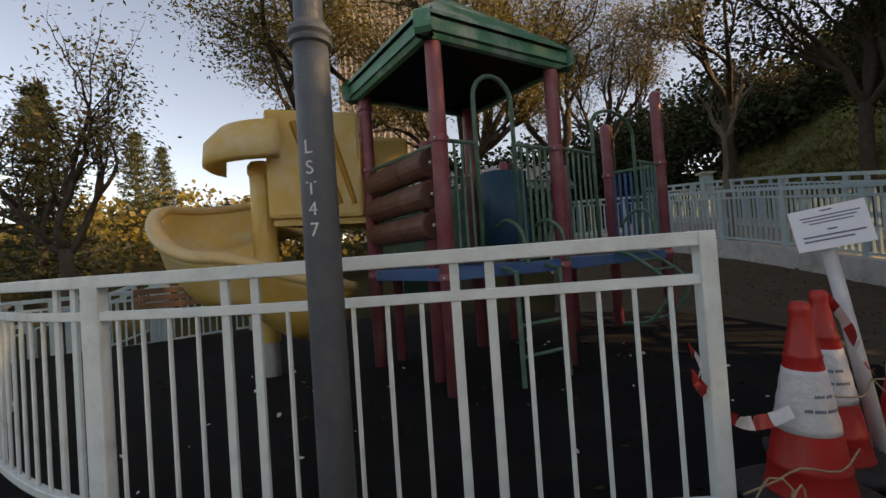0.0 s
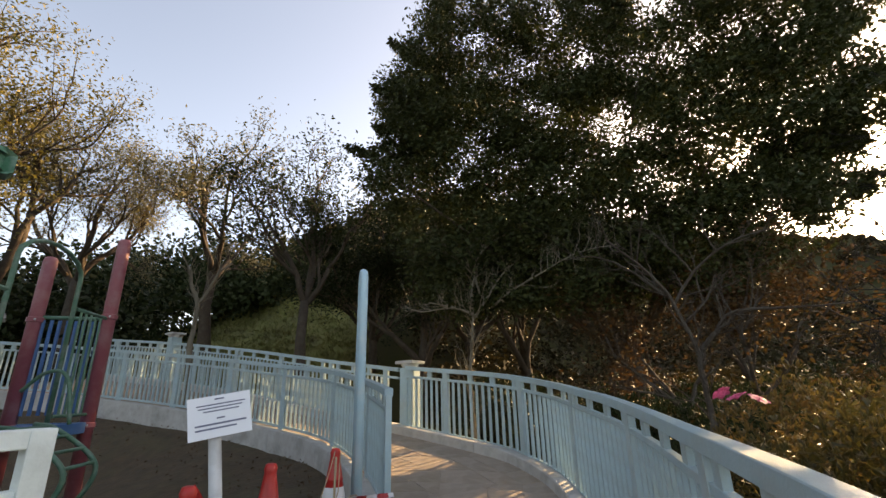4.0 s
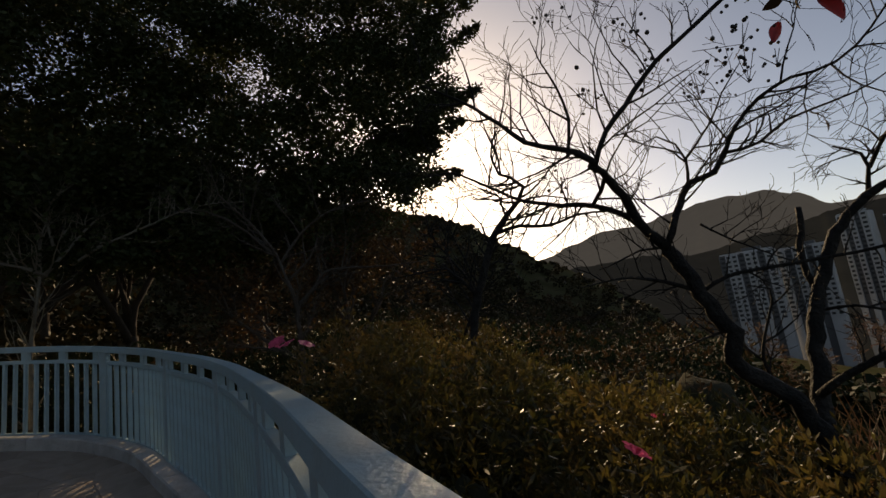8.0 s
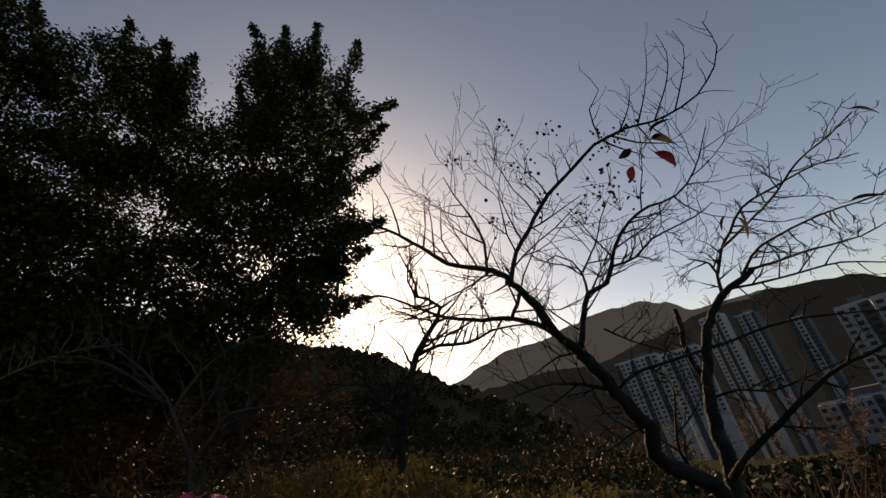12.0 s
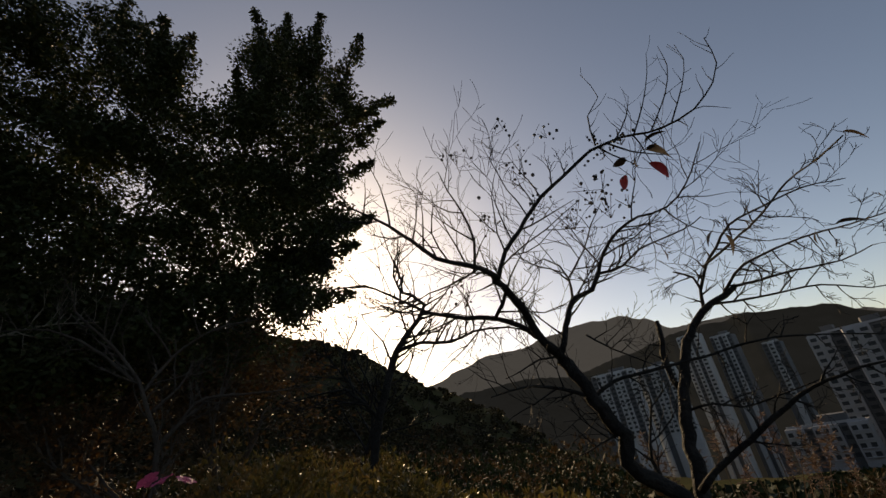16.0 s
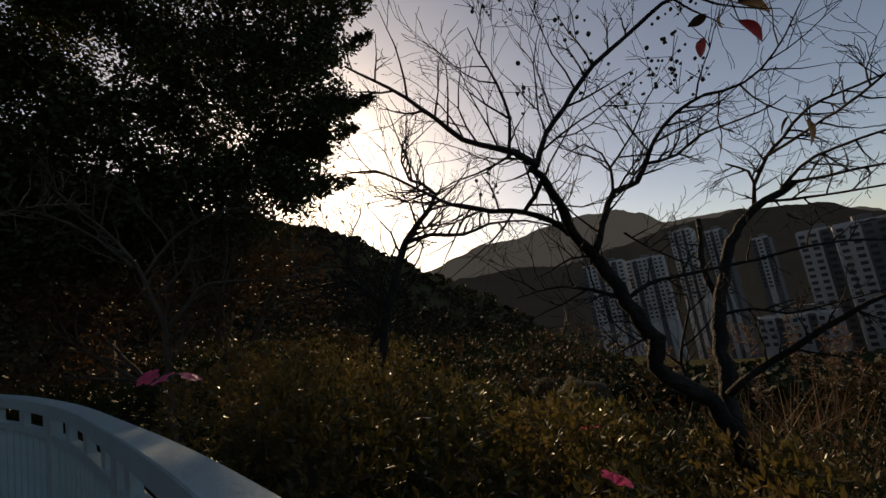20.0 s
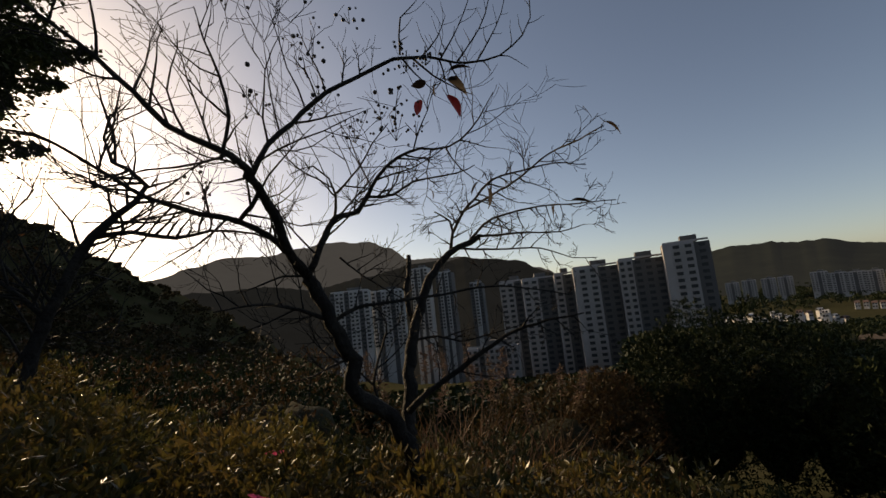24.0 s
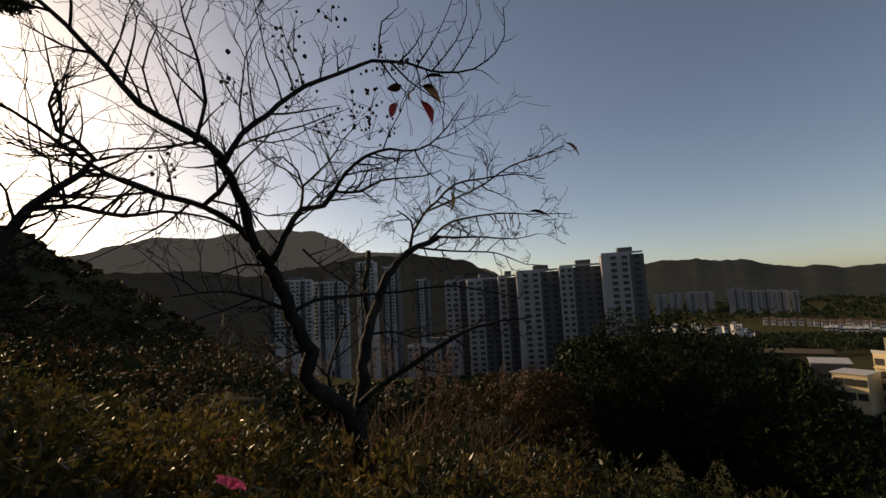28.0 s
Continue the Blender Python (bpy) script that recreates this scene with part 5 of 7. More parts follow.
# ---- bare trees by the lookout ----
def twig(bm, p, d, ln, r, rng, level, up):
    n = 5 if level else 4
    pts, rad, q = [p.copy()], [r], p.copy()
    for k in range(n):
        d = (d + Vector((rng.gauss(0, 0.16), rng.gauss(0, 0.16), rng.gauss(0, 0.12) + up))).normalized()
        q = q + d * (ln / n)
        pts.append(q.copy())
        rad.append(max(r * (1 - 0.75 * (k + 1) / n), 0.0009))
    sweep(bm, pts, rad, 4 if level else 3, cap=False)
    if level > 0:
        for k in range(rng.randint(2, 4)):
            i = rng.randint(1, n)
            a = (pts[i] - pts[i - 1]).normalized()
            side = a.cross(Vector((rng.gauss(0, 1), rng.gauss(0, 1), rng.gauss(0, 1)))).normalized()
            twig(bm, pts[i], (a + side * rng.uniform(0.5, 1.0)).normalized(), ln * rng.uniform(0.4, 0.75), rad[i] * 0.75, rng, level - 1, up)


def bare_tree(label, limbs, seed, twig_gap, twig_len, bark, scale=1.0, up=0.07, normal=(0.75, -0.66, 0), level=2):
    base = thing("bare_tree", label, "tree", "bare trees by the path")
    rng = random.Random(seed)
    bm, tw = bmesh.new(), bmesh.new()
    n = Vector(normal).normalized()
    first = [True]

    def limb(points, r0, r1, short=0.0):
        if first:
            g = ground_at(points[0][0], points[0][1])
            points = [(points[0][0], points[0][1], min(g, points[0][2]) - 0.25), *points]
            first.clear()
        line = curve_points(points, 0.05 * scale)
        m = len(line)
        slim = 0.78 if r0 < 0.027 * scale else 0.9
        rad = [(r0 + (r1 - r0) * k / (m - 1)) * slim * rng.uniform(0.93, 1.08) for k in range(m)]
        jit = [p + Vector((rng.gauss(0, 1), rng.gauss(0, 1), rng.gauss(0, 1))) * (0.12 * r0) for p in line]
        sweep(bm, jit, rad, 9 if r0 > 0.012 else 6)
        s, total = 0.04 * scale, length(line)
        # the low outer sprays carry short, flat twigs
        flat = line[-1].z < 1.65 and line[-1].y < -2.2
        reach = 0.5 if flat else 1.0
        while s < total:
            f = s / total
            r = r0 + (r1 - r0) * f
            if r < 0.016 * scale and rng.random() < 0.9:
                p, d = along(line, s)
                side = d.cross(n).normalized() * rng.choice((-1, 1)) + n * rng.gauss(0, 0.35)
                side.z += 0.05 if flat else 0.35
                twig(tw, p, (d * rng.uniform(0.3, 0.9) + side.normalized()).normalized(), twig_len * reach * rng.uniform(0.35, 1.15) * (1 - 0.35 * f) * (1 - short), min(r * 0.6, 0.0041 * scale), rng, 0 if short else level, up * (0.2 if flat else 1))
            s += twig_gap * rng.uniform(0.6, 1.4)

    limbs(limb)
    part("trunk", bm, bark, base, smooth=True)
    part("twig_spray", tw, bark, base)
    return base


def limbs_main(limb):
    limb([(2.11, -2.26, 0.28), (2.11, -2.24, 0.43), (2.11, -2.21, 0.57), (2.14, -2.16, 0.69), (2.20, -2.08, 0.77), (2.22, -2.04, 0.82), (2.20, -2.06, 0.90), (2.21, -2.02, 0.98), (2.22, -1.99, 1.06), (2.24, -1.95, 1.16), (2.25, -1.92, 1.23)], 0.046, 0.026)
    limb([(2.25, -1.92, 1.23), (2.21, -1.81, 1.32), (2.15, -1.73, 1.40), (2.09, -1.63, 1.47), (2.07, -1.58, 1.49)], 0.025, 0.014)
    limb([(2.05, -1.59, 1.49), (2.07, -1.54, 1.54), (2.13, -1.41, 1.61), (2.16, -1.31, 1.72), (2.18, -1.23, 1.79), (2.19, -1.18, 1.82), (2.20, -1.11, 1.86)], 0.013, 0.004)
    limb([(2.05, -1.59, 1.49), (2.03, -1.63, 1.58), (1.99, -1.73, 1.69), (1.95, -1.80, 1.77), (1.87, -1.90, 1.84), (1.81, -1.97, 1.89), (1.73, -2.05, 1.90)], 0.012, 0.007)
    for shoot in (((1.79, -1.98, 1.90), (1.76, -1.96, 2.01), (1.71, -1.99, 2.06), (1.70, -1.93, 2.15)), ((1.70, -2.08, 1.89), (1.65, -2.13, 2.00), (1.60, -2.15, 2.10), (1.57, -2.15, 2.17)), ((1.66, -2.12, 1.88), (1.59, -2.18, 2.00), (1.55, -2.20, 2.10), (1.54, -2.18, 2.18)), ((1.60, -2.15, 1.87), (1.54, -2.21, 2.00), (1.51, -2.24, 2.10), (1.51, -2.23, 2.17)), ((1.75, -2.04, 1.90), (1.70, -2.08, 1.97), (1.67, -2.10, 2.05))):
        limb(shoot, 0.0042, 0.0012, 0.7)
    limb([(1.73, -2.05, 1.90), (1.63, -2.13, 1.87), (1.53, -2.19, 1.88), (1.46, -2.23, 1.94), (1.43, -2.25, 2.00), (1.43, -2.26, 2.12)], 0.006, 0.002, 0.5)
    limb([(2.27, -1.85, 1.32), (2.28, -1.79, 1.37), (2.31, -1.71, 1.42), (2.34, -1.59, 1.44), (2.37, -1.46, 1.48), (2.38, -1.34, 1.55), (2.38, -1.21, 1.61), (2.38, -1.10, 1.60)], 0.015, 0.003)
    limb([(2.30, -1.70, 1.42), (2.21, -1.69, 1.45), (2.13, -1.67, 1.48)], 0.01, 0.01)
    limb([(2.08, -1.52, 1.53), (2.05, -1.53, 1.64), (2.05, -1.51, 1.75), (2.05, -1.47, 1.84), (2.05, -1.45, 1.92)], 0.008, 0.002)
    limb([(2.25, -1.92, 1.23), (2.22, -1.96, 1.33), (2.20, -1.99, 1.40), (2.18, -2.01, 1.44), (2.13, -2.07, 1.45), (2.10, -2.10, 1.51)], 0.017, 0.012)
    limb([(2.10, -2.10, 1.51), (2.06, -2.12, 1.58), (1.99, -2.17, 1.65), (1.91, -2.21, 1.67), (1.81, -2.26, 1.66), (1.73, -2.29, 1.71), (1.67, -2.31, 1.78), (1.63, -2.32, 1.83)], 0.01, 0.002)
    limb([(2.10, -2.10, 1.51), (2.02, -2.16, 1.51), (1.95, -2.20, 1.55), (1.81, -2.28, 1.56), (1.74, -2.31, 1.58)], 0.008, 0.002)
    limb([(2.19, -2.01, 1.43), (2.17, -2.01, 1.52), (2.17, -1.98, 1.58), (2.19, -1.93, 1.62), (2.23, -1.86, 1.59)], 0.008, 0.002)
    limb([(2.18, -2.02, 1.53), (2.10, -2.07, 1.62), (2.04, -2.09, 1.70), (1.98, -2.12, 1.77)], 0.006, 0.002)
    limb([(2.13, -2.24, 0.57), (2.16, -2.30, 0.72), (2.18, -2.37, 0.90), (2.18, -2.42, 1.01), (2.16, -2.50, 1.16), (2.14, -2.54, 1.23), (2.08, -2.62, 1.31), (1.99, -2.73, 1.38)], 0.034, 0.014)
    limb([(2.22, -2.46, 1.01), (2.25, -2.46, 1.12), (2.24, -2.48, 1.23), (2.24, -2.50, 1.32)], 0.017, 0.014)
    limb([(2.10, -2.64, 1.31), (2.07, -2.63, 1.41), (2.07, -2.62, 1.46), (2.12, -2.57, 1.51)], 0.011, 0.004)
    limb([(2.08, -2.65, 1.41), (2.01, -2.64, 1.49), (1.93, -2.63, 1.54), (1.83, -2.62, 1.60), (1.68, -2.61, 1.60), (1.53, -2.59, 1.59), (1.40, -2.56, 1.54)], 0.009, 0.002)
    limb([(2.01, -2.63, 1.49), (1.81, -2.57, 1.52), (1.65, -2.50, 1.54), (1.49, -2.40, 1.57), (1.35, -2.31, 1.56), (1.25, -2.22, 1.55)], 0.007, 0.0025)
    limb([(1.99, -2.73, 1.38), (1.79, -2.73, 1.36), (1.59, -2.72, 1.33), (1.48, -2.70, 1.34)], 0.009, 0.002)
    limb([(2.03, -2.71, 1.37), (1.88, -2.68, 1.44), (1.64, -2.65, 1.44), (1.47, -2.60, 1.41), (1.31, -2.53, 1.38)], 0.008, 0.002)
    limb([(2.07, -2.65, 1.33), (1.89, -2.69, 1.30), (1.68, -2.71, 1.27), (1.55, -2.71, 1.21), (1.45, -2.71, 1.20)], 0.008, 0.002)
    limb([(2.23, -2.00, 1.06), (2.26, -1.89, 1.11), (2.28, -1.78, 1.14), (2.29, -1.68, 1.14), (2.28, -1.59, 1.13)], 0.011, 0.003)
    limb([(2.23, -2.01, 1.06), (2.19, -2.08, 1.10), (2.11, -2.20, 1.11), (1.98, -2.36, 1.12), (1.84, -2.48, 1.13), (1.73, -2.57, 1.11), (1.57, -2.67, 1.06)], 0.011, 0.003)
    limb([(2.13, -2.25, 0.68), (2.06, -2.28, 0.74), (1.97, -2.33, 0.80), (1.85, -2.38, 0.88), (1.72, -2.43, 0.95), (1.60, -2.46, 0.98), (1.47, -2.49, 0.99)], 0.018, 0.003)
    limb([(2.19, -2.16, 0.72), (2.19, -2.14, 0.81), (2.16, -2.14, 0.89), (2.11, -2.15, 1.00), (2.11, -2.15, 1.04), (2.14, -2.10, 1.06)], 0.009, 0.003)
    limb([(2.22, -2.05, 0.92), (2.24, -1.97, 0.90), (2.25, -1.88, 0.88), (2.26, -1.81, 0.88)], 0.007, 0.002)
    limb([(2.17, -2.40, 0.94), (2.08, -2.43, 0.95), (1.99, -2.46, 0.92), (1.85, -2.49, 0.94), (1.71, -2.51, 0.97)], 0.008, 0.002)
    limb([(2.25, -1.92, 1.23), (2.26, -1.82, 1.23), (2.26, -1.73, 1.20), (2.25, -1.65, 1.18)], 0.007, 0.002)
    limb([(2.20, -2.03, 1.29), (2.20, -2.15, 1.22), (2.18, -2.28, 1.15), (2.17, -2.34, 1.12)], 0.005, 0.003)
    limb([(2.24, -2.06, 0.83), (2.19, -2.06, 0.94), (2.21, -2.04, 0.99), (2.25, -1.95, 1.01)], 0.006, 0.003)
    limb([(2.13, -1.67, 1.48), (2.19, -1.78, 1.42), (2.24, -1.85, 1.36)], 0.004, 0.003)


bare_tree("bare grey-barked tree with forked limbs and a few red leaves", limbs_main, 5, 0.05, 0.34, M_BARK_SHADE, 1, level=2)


def limbs_behind(limb):
    limb([(3.51, -1.41, 0.73), (3.50, -1.47, 1.00), (3.48, -1.53, 1.23), (3.46, -1.61, 1.41), (3.43, -1.67, 1.56), (3.41, -1.75, 1.66)], 0.045, 0.026)
    limb([(3.41, -1.75, 1.66), (3.36, -1.83, 1.74), (3.33, -1.86, 1.82), (3.35, -1.80, 1.88), (3.37, -1.73, 1.92), (3.36, -1.70, 2.03), (3.34, -1.72, 2.15)], 0.022, 0.006)
    limb([(3.43, -1.67, 1.56), (3.35, -1.80, 1.58), (3.24, -1.95, 1.54), (3.14, -2.07, 1.57), (3.00, -2.22, 1.54), (2.89, -2.32, 1.47)], 0.018, 0.004)
    limb([(3.35, -1.83, 1.73), (3.26, -1.96, 1.73), (3.16, -2.10, 1.66)], 0.01, 0.003)
    limb([(3.41, -1.75, 1.66), (3.39, -1.72, 1.79), (3.40, -1.62, 1.85), (3.41, -1.51, 1.84)], 0.01, 0.003)
    limb([(3.48, -1.52, 1.20), (3.53, -1.45, 1.31), (3.58, -1.37, 1.40), (3.66, -1.18, 1.40), (3.71, -1.03, 1.39)], 0.014, 0.003)
    limb([(4.13, -1.54, 0.95), (4.13, -1.66, 1.27), (4.20, -1.50, 1.59), (4.24, -1.40, 1.77), (4.26, -1.40, 1.94)], 0.016, 0.006)
    limb([(4.19, -1.50, 1.59), (4.20, -1.57, 1.84), (4.19, -1.65, 1.97), (4.23, -1.54, 2.08)], 0.01, 0.004)


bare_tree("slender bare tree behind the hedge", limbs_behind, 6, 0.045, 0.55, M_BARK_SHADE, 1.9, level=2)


def limbs_lean(limb):
    limb([(5.01, -0.25, 0.85), (4.97, -0.26, 1.10), (4.94, -0.25, 1.35), (4.89, -0.20, 1.60), (4.82, -0.09, 1.93), (4.72, 0.11, 2.19), (4.64, 0.26, 2.37)], 0.046, 0.01)
    limb([(5.01, -0.24, 1.35), (5.04, -0.36, 1.50), (5.08, -0.57, 1.67), (5.10, -0.79, 1.71)], 0.03, 0.008)
    limb([(4.95, -0.19, 1.61), (4.97, -0.39, 1.80), (4.99, -0.48, 2.00)], 0.02, 0.006)
    limb([(5.06, -0.37, 1.49), (5.04, -0.49, 1.66), (5.02, -0.67, 1.69), (4.95, -0.98, 1.66), (4.81, -1.39, 1.64)], 0.02, 0.005)
    limb([(4.93, -0.08, 1.88), (4.93, 0.18, 2.15), (4.90, 0.45, 2.31), (4.85, 0.71, 2.31)], 0.018, 0.005)
    limb([(4.94, -0.13, 1.76), (4.96, -0.34, 2.04), (4.97, -0.63, 2.24), (4.96, -0.98, 2.30)], 0.018, 0.005)


bare_tree("leaning bare tree at the hedge end", limbs_lean, 7, 0.12, 0.55, M_BARK_DARK, 2, level=2)


def limbs_fork1(limb):
    limb([(7.31, 3.30, 0.89), (7.26, 3.28, 1.50), (7.24, 3.18, 2.31), (7.19, 3.24, 2.43), (6.99, 3.50, 2.52), (6.76, 3.76, 2.58)], 0.055, 0.014)
    limb([(7.35, 3.24, 2.33), (7.42, 3.04, 2.61), (7.50, 2.84, 2.93), (7.57, 2.62, 3.19)], 0.034, 0.012)
    limb([(7.35, 3.24, 2.33), (7.34, 3.25, 2.77), (7.38, 3.19, 3.12)], 0.03, 0.012)
    limb([(7.47, 2.94, 2.50), (7.56, 2.60, 2.76), (7.69, 2.06, 3.02), (7.77, 1.49, 3.26), (7.82, 0.82, 3.29)], 0.026, 0.008)
    limb([(7.37, 3.12, 2.75), (7.42, 3.21, 3.29), (7.69, 2.92, 3.78), (8.08, 2.35, 4.04)], 0.024, 0.008)
    limb([(7.26, 3.11, 2.34), (6.95, 3.41, 2.48), (6.55, 3.76, 2.40), (6.33, 3.93, 2.50)], 0.022, 0.008)
    limb([(7.34, 3.17, 3.06), (7.14, 3.50, 3.48), (6.97, 3.75, 3.60)], 0.02, 0.008)


bare_tree("small bare forked tree behind the railing", limbs_fork1, 8, 0.1, 0.75, M_BARK_PALE, 3, level=2)


def limbs_fork0(limb):
    limb([(5.46, 8.77, 1.62), (5.42, 8.79, 2.06), (5.45, 8.78, 3.02), (5.33, 8.84, 3.34), (5.20, 8.90, 3.81)], 0.1, 0.035)
    limb([(5.45, 8.78, 3.02), (5.57, 8.69, 3.29), (5.70, 8.57, 3.72), (5.90, 8.43, 3.93)], 0.05, 0.02)


bare_tree("small pale bare forked tree on the bank", limbs_fork0, 9, 0.14, 0.8, M_BARK_PALE, 3.6, level=2)



def big_leaf(at, size, way, mat, name, label, roll=0.0, curl=0.25):
    """One large pointed leaf with a folded midrib and a stalk."""
    bm = bmesh.new()
    rows = []
    for i in range(8):
        f = i / 7
        w = 0.33 * math.sin(math.pi * min(1, f * 0.92 + 0.06)) ** 0.8 * (1 - 0.25 * f)
        z = -curl * f * f
        rows.append([bm.verts.new((f, e * w, z + abs(e) * w * 0.35)) for e in (-1, -0.5, 0, 0.5, 1)])
    for a, b in zip(rows, rows[1:]):
        for k in range(4):
            bm.faces.new((a[k], a[k + 1], b[k + 1], b[k]))
    rot = Vector(way).normalized().to_track_quat("X", "Z").to_matrix().to_4x4()
    ob = thing(name, label, "leaf", at=Matrix.Translation(at) @ rot @ Matrix.Rotation(roll, 4, "X") @ Matrix.Diagonal((size, size, size, 1)))
    part("blade", bm, mat, ob, smooth=True)
    part("stalk", tube([(0.02, 0, 0), (-0.2, 0, 0.03), (-0.42, 0, 0.1)], [0.02, 0.016, 0.012], 5), M_BARK, ob)
    return ob


RED = Vector((1.70, -2.10, 1.77))
for dx, dy, dz, size, way, m, roll in ((0.0, 0.0, 0.0, 0.085, (-0.5, -0.1, -0.75), M_REDLEAF, 0.5), (-0.01, 0.0, 0.05, 0.095, (-0.75, -0.2, -0.6), M_BROWNLEAF, -0.4), (0.07, 0.05, -0.01, 0.06, (0.35, 0.3, -0.7), M_REDLEAF, 0.9), (-0.02, 0.0, 0.08, 0.07, (-0.9, -0.3, 0.15), M_BROWNLEAF, 0.2), (0.06, 0.03, 0.06, 0.05, (0.8, 0.3, -0.1), M_BROWNLEAF, 1.2), (0.03, 0.02, 0.045, 0.045, (0.2, 0.2, -0.9), M_BROWNLEAF, 0.0)):
    big_leaf(RED + Vector((dx, dy, dz)), size, way, m, "tree_leaf", "last red and brown leaf hanging from a twig", roll)
big_leaf((1.23, -2.17, 1.54), 0.055, (-0.6, -0.1, -0.5), M_BROWNLEAF, "tree_leaf", "dry dark leaf at the end of a twig")
big_leaf((2.15, -2.61, 1.63), 0.05, (-0.2, -0.1, -0.9), M_BROWNLEAF, "tree_leaf", "dry dark leaf on a bare branch")
big_leaf((1.42, -2.38, 1.38), 0.075, (-0.9, -0.1, -0.1), M_BROWNLEAF, "tree_leaf", "curled dry leaf on a twig")
big_leaf((1.79, -2.49, 1.53), 0.085, (-0.1, -0.1, -1), M_BROWNLEAF, "tree_leaf", "hanging dry brown leaf")
big_leaf((1.82, -2.47, 1.56), 0.06, (0.5, 0.2, -0.5), M_BROWNLEAF, "tree_leaf", "hanging dry brown leaf")
big_leaf((1.49, -2.41, 1.39), 0.04, (0.3, 0.2, -0.7), M_BROWNLEAF, "tree_leaf", "curled dry leaf on a twig")


# dark seed clusters among the twigs
def berries(at, n, spread, seed):
    rng = random.Random(seed)
    base = thing("seed_cluster", "cluster of small dark dry seed heads on a twig", "seeds", "seed clusters on the bare tree")
    c = Vector(at)
    me = mesh_of(lathed([(0.002, -0.006), (0.0055, -0.002), (0.006, 0.002), (0.003, 0.006)], sides=7), "seed_head", M_BERRY)
    for k in range(n):
        p = c + Vector((rng.gauss(0, spread), rng.gauss(0, spread), rng.gauss(0, spread)))
        o = part("seed_head", me, None, base, at=Matrix.Translation(p) @ Matrix.Rotation(rng.uniform(0, 3), 4, "X") @ Matrix.Scale(rng.uniform(0.55, 1.15), 4))
    for k in range(max(3, n // 2)):
        bm = bmesh.new()
        sweep(bm, [c - Vector((0, 0, spread * 1.5)), c + Vector((rng.gauss(0, spread), rng.gauss(0, spread), rng.gauss(0, spread)))], 0.0012, 3)
        part("stalk", bm, M_BARK, base)


berries((1.78, -1.99, 1.88), 16, 0.025, 60)
berries((1.74, -2.05, 1.90), 14, 0.018, 61)
berries((1.83, -1.98, 1.78), 12, 0.03, 62)
berries((1.85, -1.99, 1.68), 13, 0.035, 63)
berries((1.94, -1.74, 1.89), 14, 0.04, 64)
berries((1.87, -1.84, 2.01), 8, 0.02, 65)
berries((1.94, -1.71, 2.09), 7, 0.02, 66)
berries((2.04, -1.53, 1.99), 9, 0.03, 67)
berries((2.04, -2.00, 1.74), 18, 0.04, 68)
berries((1.93, -1.75, 1.74), 8, 0.03, 69)
berries((2.30, -1.59, 1.53), 9, 0.03, 70)
berries((2.02, -1.60, 1.70), 8, 0.03, 71)
berries((1.81, -2.05, 1.70), 10, 0.03, 72)
berries((1.87, -1.95, 1.74), 8, 0.03, 73)

# ---- hedge, shrubs, reeds, woods ----
def lumpy(bm, c, rx, ry, rz, seed, sub=3, amp=0.18):
    r = bmesh.ops.create_icosphere(bm, subdivisions=sub, radius=1)
    for v in r["verts"]:
        k = 1 + amp * noise.noise(v.co * 2.3 + Vector((seed, 0, 0)))
        v.co = Vector((c[0] + v.co.x * rx * k, c[1] + v.co.y * ry * k, c[2] + v.co.z * rz * k))
    return bm


def shell_points(n, rx, ry, rz, rng, seed, amp=0.18, deep=0.12, low=-0.5):
    """Points in the outer skin of a lumpy bush."""
    d = rng.normal(size=(n * 2, 3))
    d /= np.linalg.norm(d, axis=1)[:, None]
    d = d[d[:, 2] > low][:n]
    k = np.array([1 + amp * noise.noise(Vector(v) * 2.3 + Vector((seed, 0, 0))) for v in d])
    k *= 1 - deep * rng.exponential(0.7, len(d)).clip(0, 4) + 0.06
    return d * (rx, ry, rz) * k[:, None]


def rosettes(name, centres, out, size, mat, rng, per=6):
    """Whorls of narrow leaves at shoot tips."""
    c = np.repeat(np.asarray(centres, float), per, 0)
    o = np.repeat(np.asarray(out, float), per, 0)
    n = len(c)
    d = o * 0.55 + rng.normal(size=(n, 3)) * 0.62
    d[:, 2] += 0.25
    d /= np.linalg.norm(d, axis=1)[:, None]
    s = np.cross(d, rng.normal(size=(n, 3)))
    s /= np.linalg.norm(s, axis=1)[:, None]
    k = (size * rng.uniform(0.55, 1.3, n))[:, None]
    v = np.stack([c, c + d * k * 0.55 + s * k * 0.14, c + d * k, c + d * k * 0.55 - s * k * 0.14], 1)
    return raw_mesh(name, v.reshape(-1, 3), np.arange(4 * n).reshape(-1, 4), mat)


def shrub(x, y, top, rx, rz, seed, label, mat, n, size, group="", name="shrub", per=6, category="shrub", ry=None):
    rng = np.random.default_rng(seed)
    ry = ry or rx
    base = thing(name, label, category, group, at=Matrix.Translation((x, y, top - rz)))
    # dark lump filling the bush: its inner shade put in as colour
    part("shade_core", lumpy(bmesh.new(), (0, 0, 0), rx * 0.45, ry * 0.45, rz * 0.5, seed), M_HEDGE_CORE, base, smooth=True)
    p = shell_points(int(n * 1.5), rx, ry, rz, rng, seed, deep=0.2)
    o = p / np.linalg.norm(p / (rx, ry, rz), axis=1)[:, None] / (rx, ry, rz)
    part("foliage", rosettes("foliage", p, o, size, mat, rng, per), None, base)
    return base


def hedge_top(x, y):
    return min(1.08, 0.86 + 0.16 * (x - 2.2) + 0.19 * (y + 1.0))


